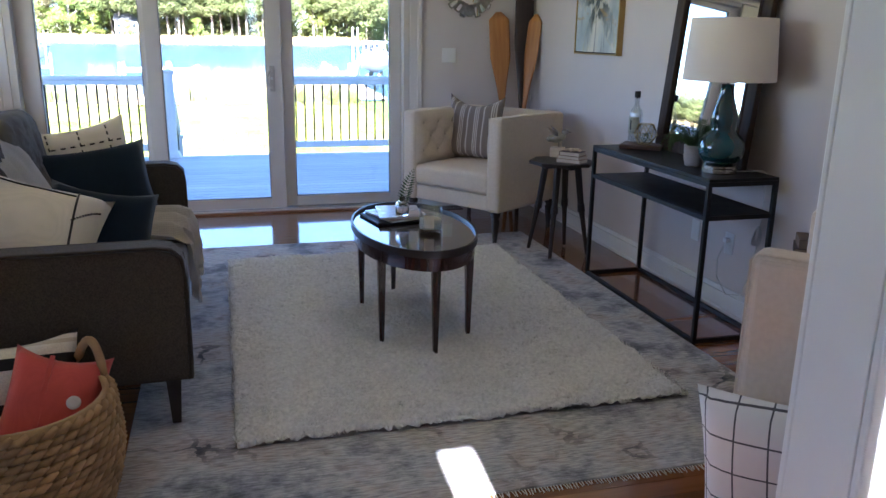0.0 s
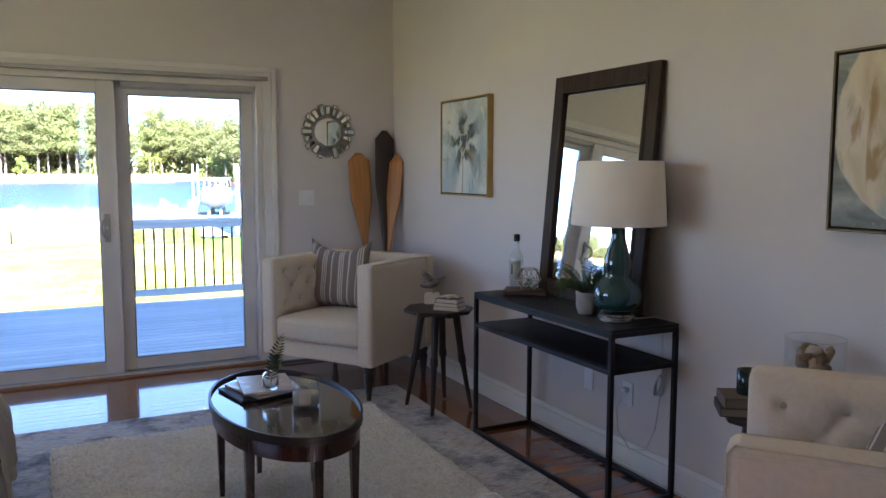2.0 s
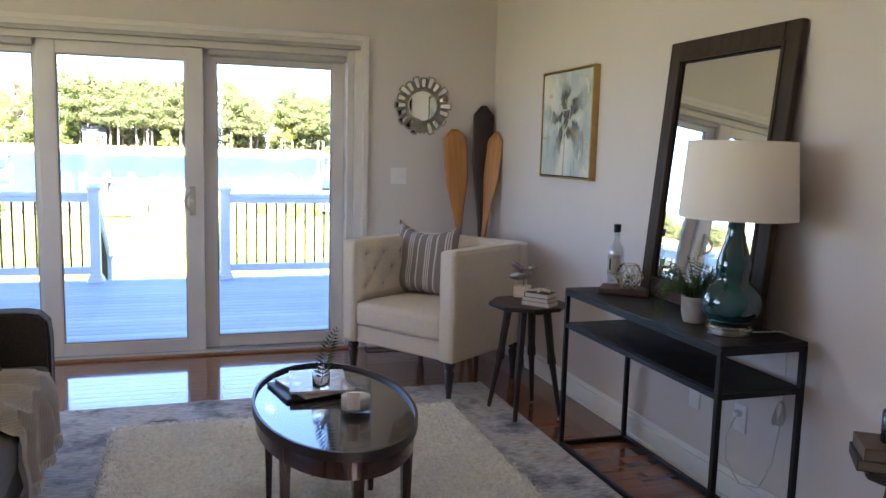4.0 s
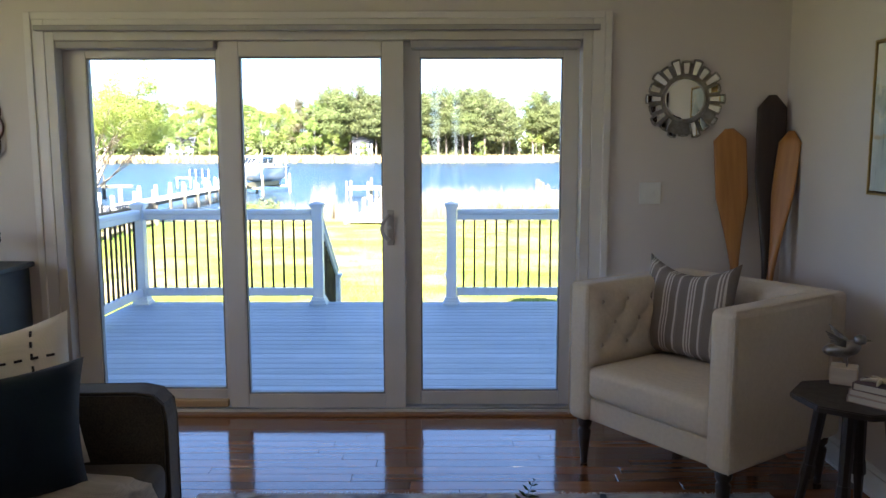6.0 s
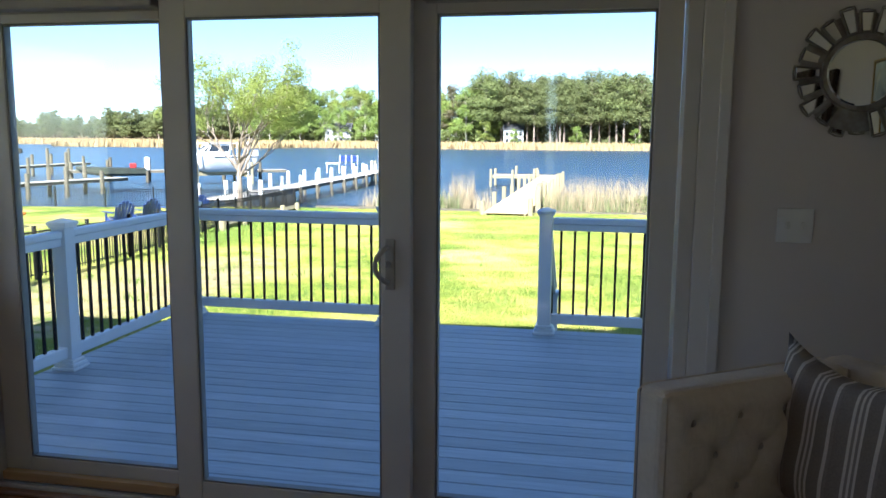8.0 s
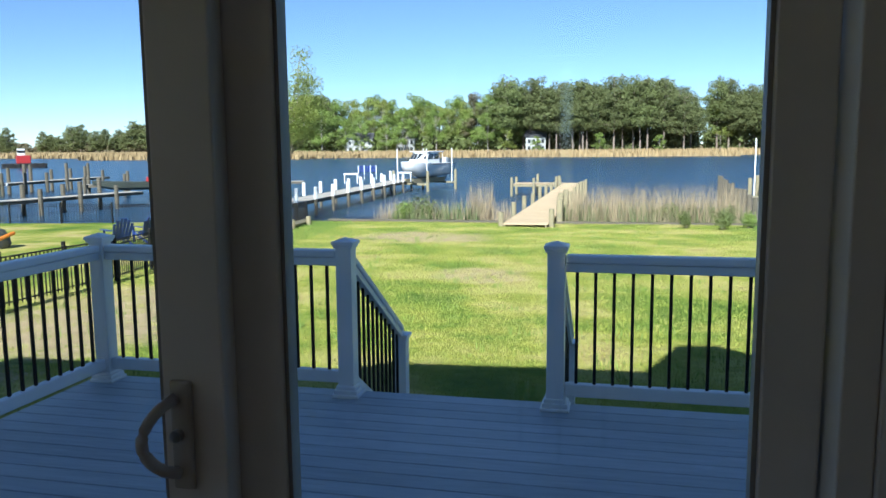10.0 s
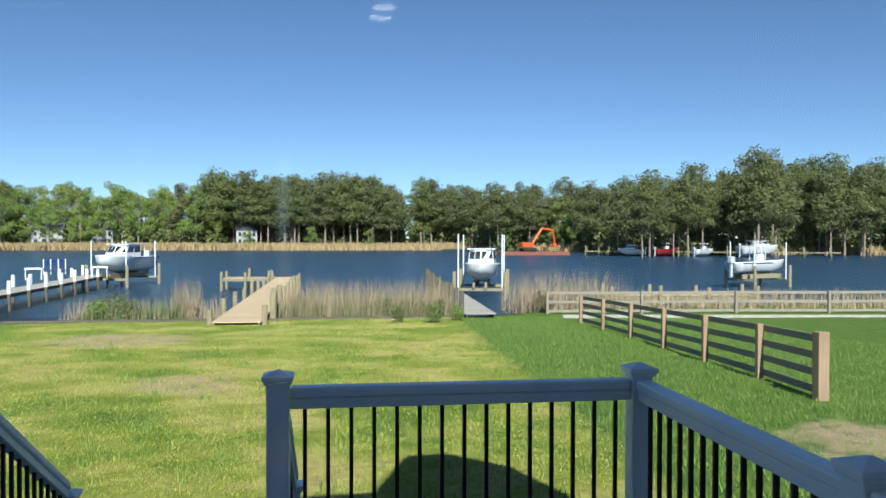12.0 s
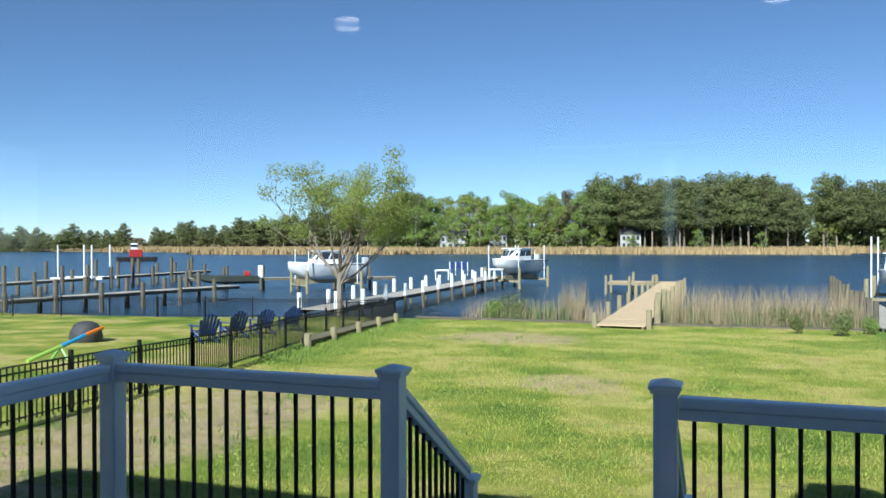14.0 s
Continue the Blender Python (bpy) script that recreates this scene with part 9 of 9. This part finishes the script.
for x, y, s, mat in ((1.3, 33.9, 0.55, PINE_G), (2.75, 33.2, 0.6, PINE_G), (3.9, 34.4, 0.55, SPRING_F), (-11.4, 38.3, 1.15, PINE_G), (-12.4, 38.0, 0.9, SPRING_F), (9.4, 40.5, 1.0, OLIVE_F), (0.6, 38.4, 1.0, PINE_G), (3.3, 38.0, 0.9, PINE_G), (1.9, 38.8, 0.85, OLIVE_F)):
    sh = thing("shrub", "small green shrub at the lawn's edge", "shrub", (x, y, ground_z(x, y) if y < 36.4 else -2.6), 0, "shrubs by the water")
    lob = [((rng.uniform(-.4, .4) * s, rng.uniform(-.4, .4) * s, rng.uniform(0.4, 1.1) * s), (0.45 * s, 0.45 * s, 0.42 * s)) for _ in range(6)]
    me = leaf_cloud(lob, 900, 0.06 * s + 0.01, int(x * 10) + 99)
    me.materials.append(mat)
    ob = new("leaves", me)
    ob.parent = sh
    bm = bmesh.new()
    for k in range(5):
        tube(bm, [(0, 0, -0.2), (rng.uniform(-.3, .3) * s, rng.uniform(-.3, .3) * s, 0.8 * s)], 0.02, 5, 0.008)
    part("stems", bm, BARK, sh)

GRASS = M("grass_blades", (0.46, 0.42, 0.075), (0.10, 0.205, 0.022), rough=0.8, detail=8, scale=0.7, bump=0.0, rnd=0.3, island=True, coords="Object")
GRASS_S = M("straw_blades", (0.52, 0.455, 0.15), (0.34, 0.335, 0.075), rough=0.85, scale=0.5, bump=0.0, rnd=0.25, island=True)
GRASS_D = M("dark_grass_blades", (0.20, 0.28, 0.045), (0.085, 0.16, 0.022), rough=0.8, detail=8, scale=0.9, bump=0.0, rnd=0.25, island=True)


def bare(x, y):
    k = 0.9 * noise.noise(Vector((x * 0.9, y * 0.9, 5)))
    for cx, cy, rx, ry in ((-9.6, 10.4, 1.9, 5.0), (-8.7, 27.2, 2.6, 2.6), (6.3, 9.6, 1.9, 1.5), (-11.0, 4.0, 2.5, 5.0)):
        if ((x - cx) / rx) ** 2 + ((y - cy) / ry) ** 2 + k < 0.9:
            return noise.noise(Vector((x * 2.6, y * 2.6, 9))) < 0.12
    return False


own, straw, dark = [], [], []
while len(own) < 150000:
    y = 4.9 + 31.5 * rng.random() ** 1.5
    x = rng.uniform(-14, 15.0)
    if bare(x, y):
        continue
    z = ground_z(x, y) - 0.01
    if x - 0.072 * y > 1.65:
        if len(dark) < 90000:
            dark.append((x, y, z))
    elif noise.noise(Vector((x * 0.5, y * 0.5, 0))) + 0.4 * noise.noise(Vector((x * 1.9, y * 1.9, 2))) > 0.06 and rng.random() < 0.8:
        straw.append((x, y, z))
        own.append((x, y, z)) if rng.random() < 0.3 else None
    else:
        own.append((x, y, z))
blades("grass", "uneven green spring grass of the lawn", "grass", own, GRASS, 0.02, 0.065, 0.012, 8, 0.9, True)
blades("grass", "straw-coloured grass patches in the lawn", "grass", straw, GRASS_S, 0.02, 0.05, 0.010, 9, 1.0, True)
blades("grass", "thick dark green grass of the neighbouring lawn", "grass", dark, GRASS_D, 0.04, 0.12, 0.012, 10, 0.8, True)
weeds = [(x + rng.gauss(0, 0.09), y + rng.gauss(0, 0.09), ground_z(x, y) - 0.01) for x, y in [(rng.uniform(-13, 3), rng.uniform(6, 34)) for _ in range(260)] for _ in range(16)]
weeds += [(x, y, ground_z(x, y) - 0.01) for x, y in [(-13.4 - 0.18 * (q - 21.5) + rng.uniform(-1.0, 1.6), q) for q in [rng.uniform(18, 35.5) for _ in range(5000)]]]
blades("weeds", "taller tufts of weeds and long grass in the lawn", "grass", weeds, GRASS_D, 0.05, 0.17, 0.014, 11, 0.7)
# ---------- deck boards and floor strips ----------
for loc_ in BOARDS:
    ob = new("board", bme)
    ob.parent = deck
    ob.location = loc_

rng = random.Random(11)
SW = 0.083
variants = {}
for L in (0.45, 0.7, 0.95, 1.2, 1.5):
    bm = bmesh.new()
    box(bm, (0, 0, -0.018), (L - 0.0012, SW - 0.0012, 0), 0.0012, 1)
    me = bpy.data.meshes.new("plank")
    bm.to_mesh(me)
    bm.free()
    me.materials.append(OAK)
    variants[L] = me
rest_v, rest_f = [], []
count = 0
row = 0
y = -SW
while y > HALL:
    x = WEST - rng.uniform(0, 1.0)
    while x < 0:
        L = rng.choice(list(variants))
        near = y > -1.35 and x > -4.4
        x0, x1 = max(x, WEST), min(x + L, -0.0005)
        if x1 - x0 > 0.004:
            if near and count < 300 and x0 == x and x1 == x + L:
                ob = new("plank", variants[L])
                ob.parent = floor
                ob.location = (x, y, 0)
                count += 1
            else:
                k = len(rest_v)
                a, b, c, d = x0, x1 - 0.0012, y, y + SW - 0.0012
                rest_v += [(a, c, 0), (b, c, 0), (b, d, 0), (a, d, 0), (a, c, -0.018), (b, c, -0.018), (b, d, -0.018), (a, d, -0.018)]
                rest_f += [(k, k + 1, k + 2, k + 3), (k, k + 4, k + 5, k + 1), (k + 1, k + 5, k + 6, k + 2), (k + 2, k + 6, k + 7, k + 3), (k + 3, k + 7, k + 4, k)]
        x += L
    y -= SW
me = bpy.data.meshes.new("planks")
me.from_pydata(rest_v, [], rest_f)
me.materials.append(OAK_REST)
ob = new("planks", me)
ob.parent = floor
ob["kind"] = "stuff"
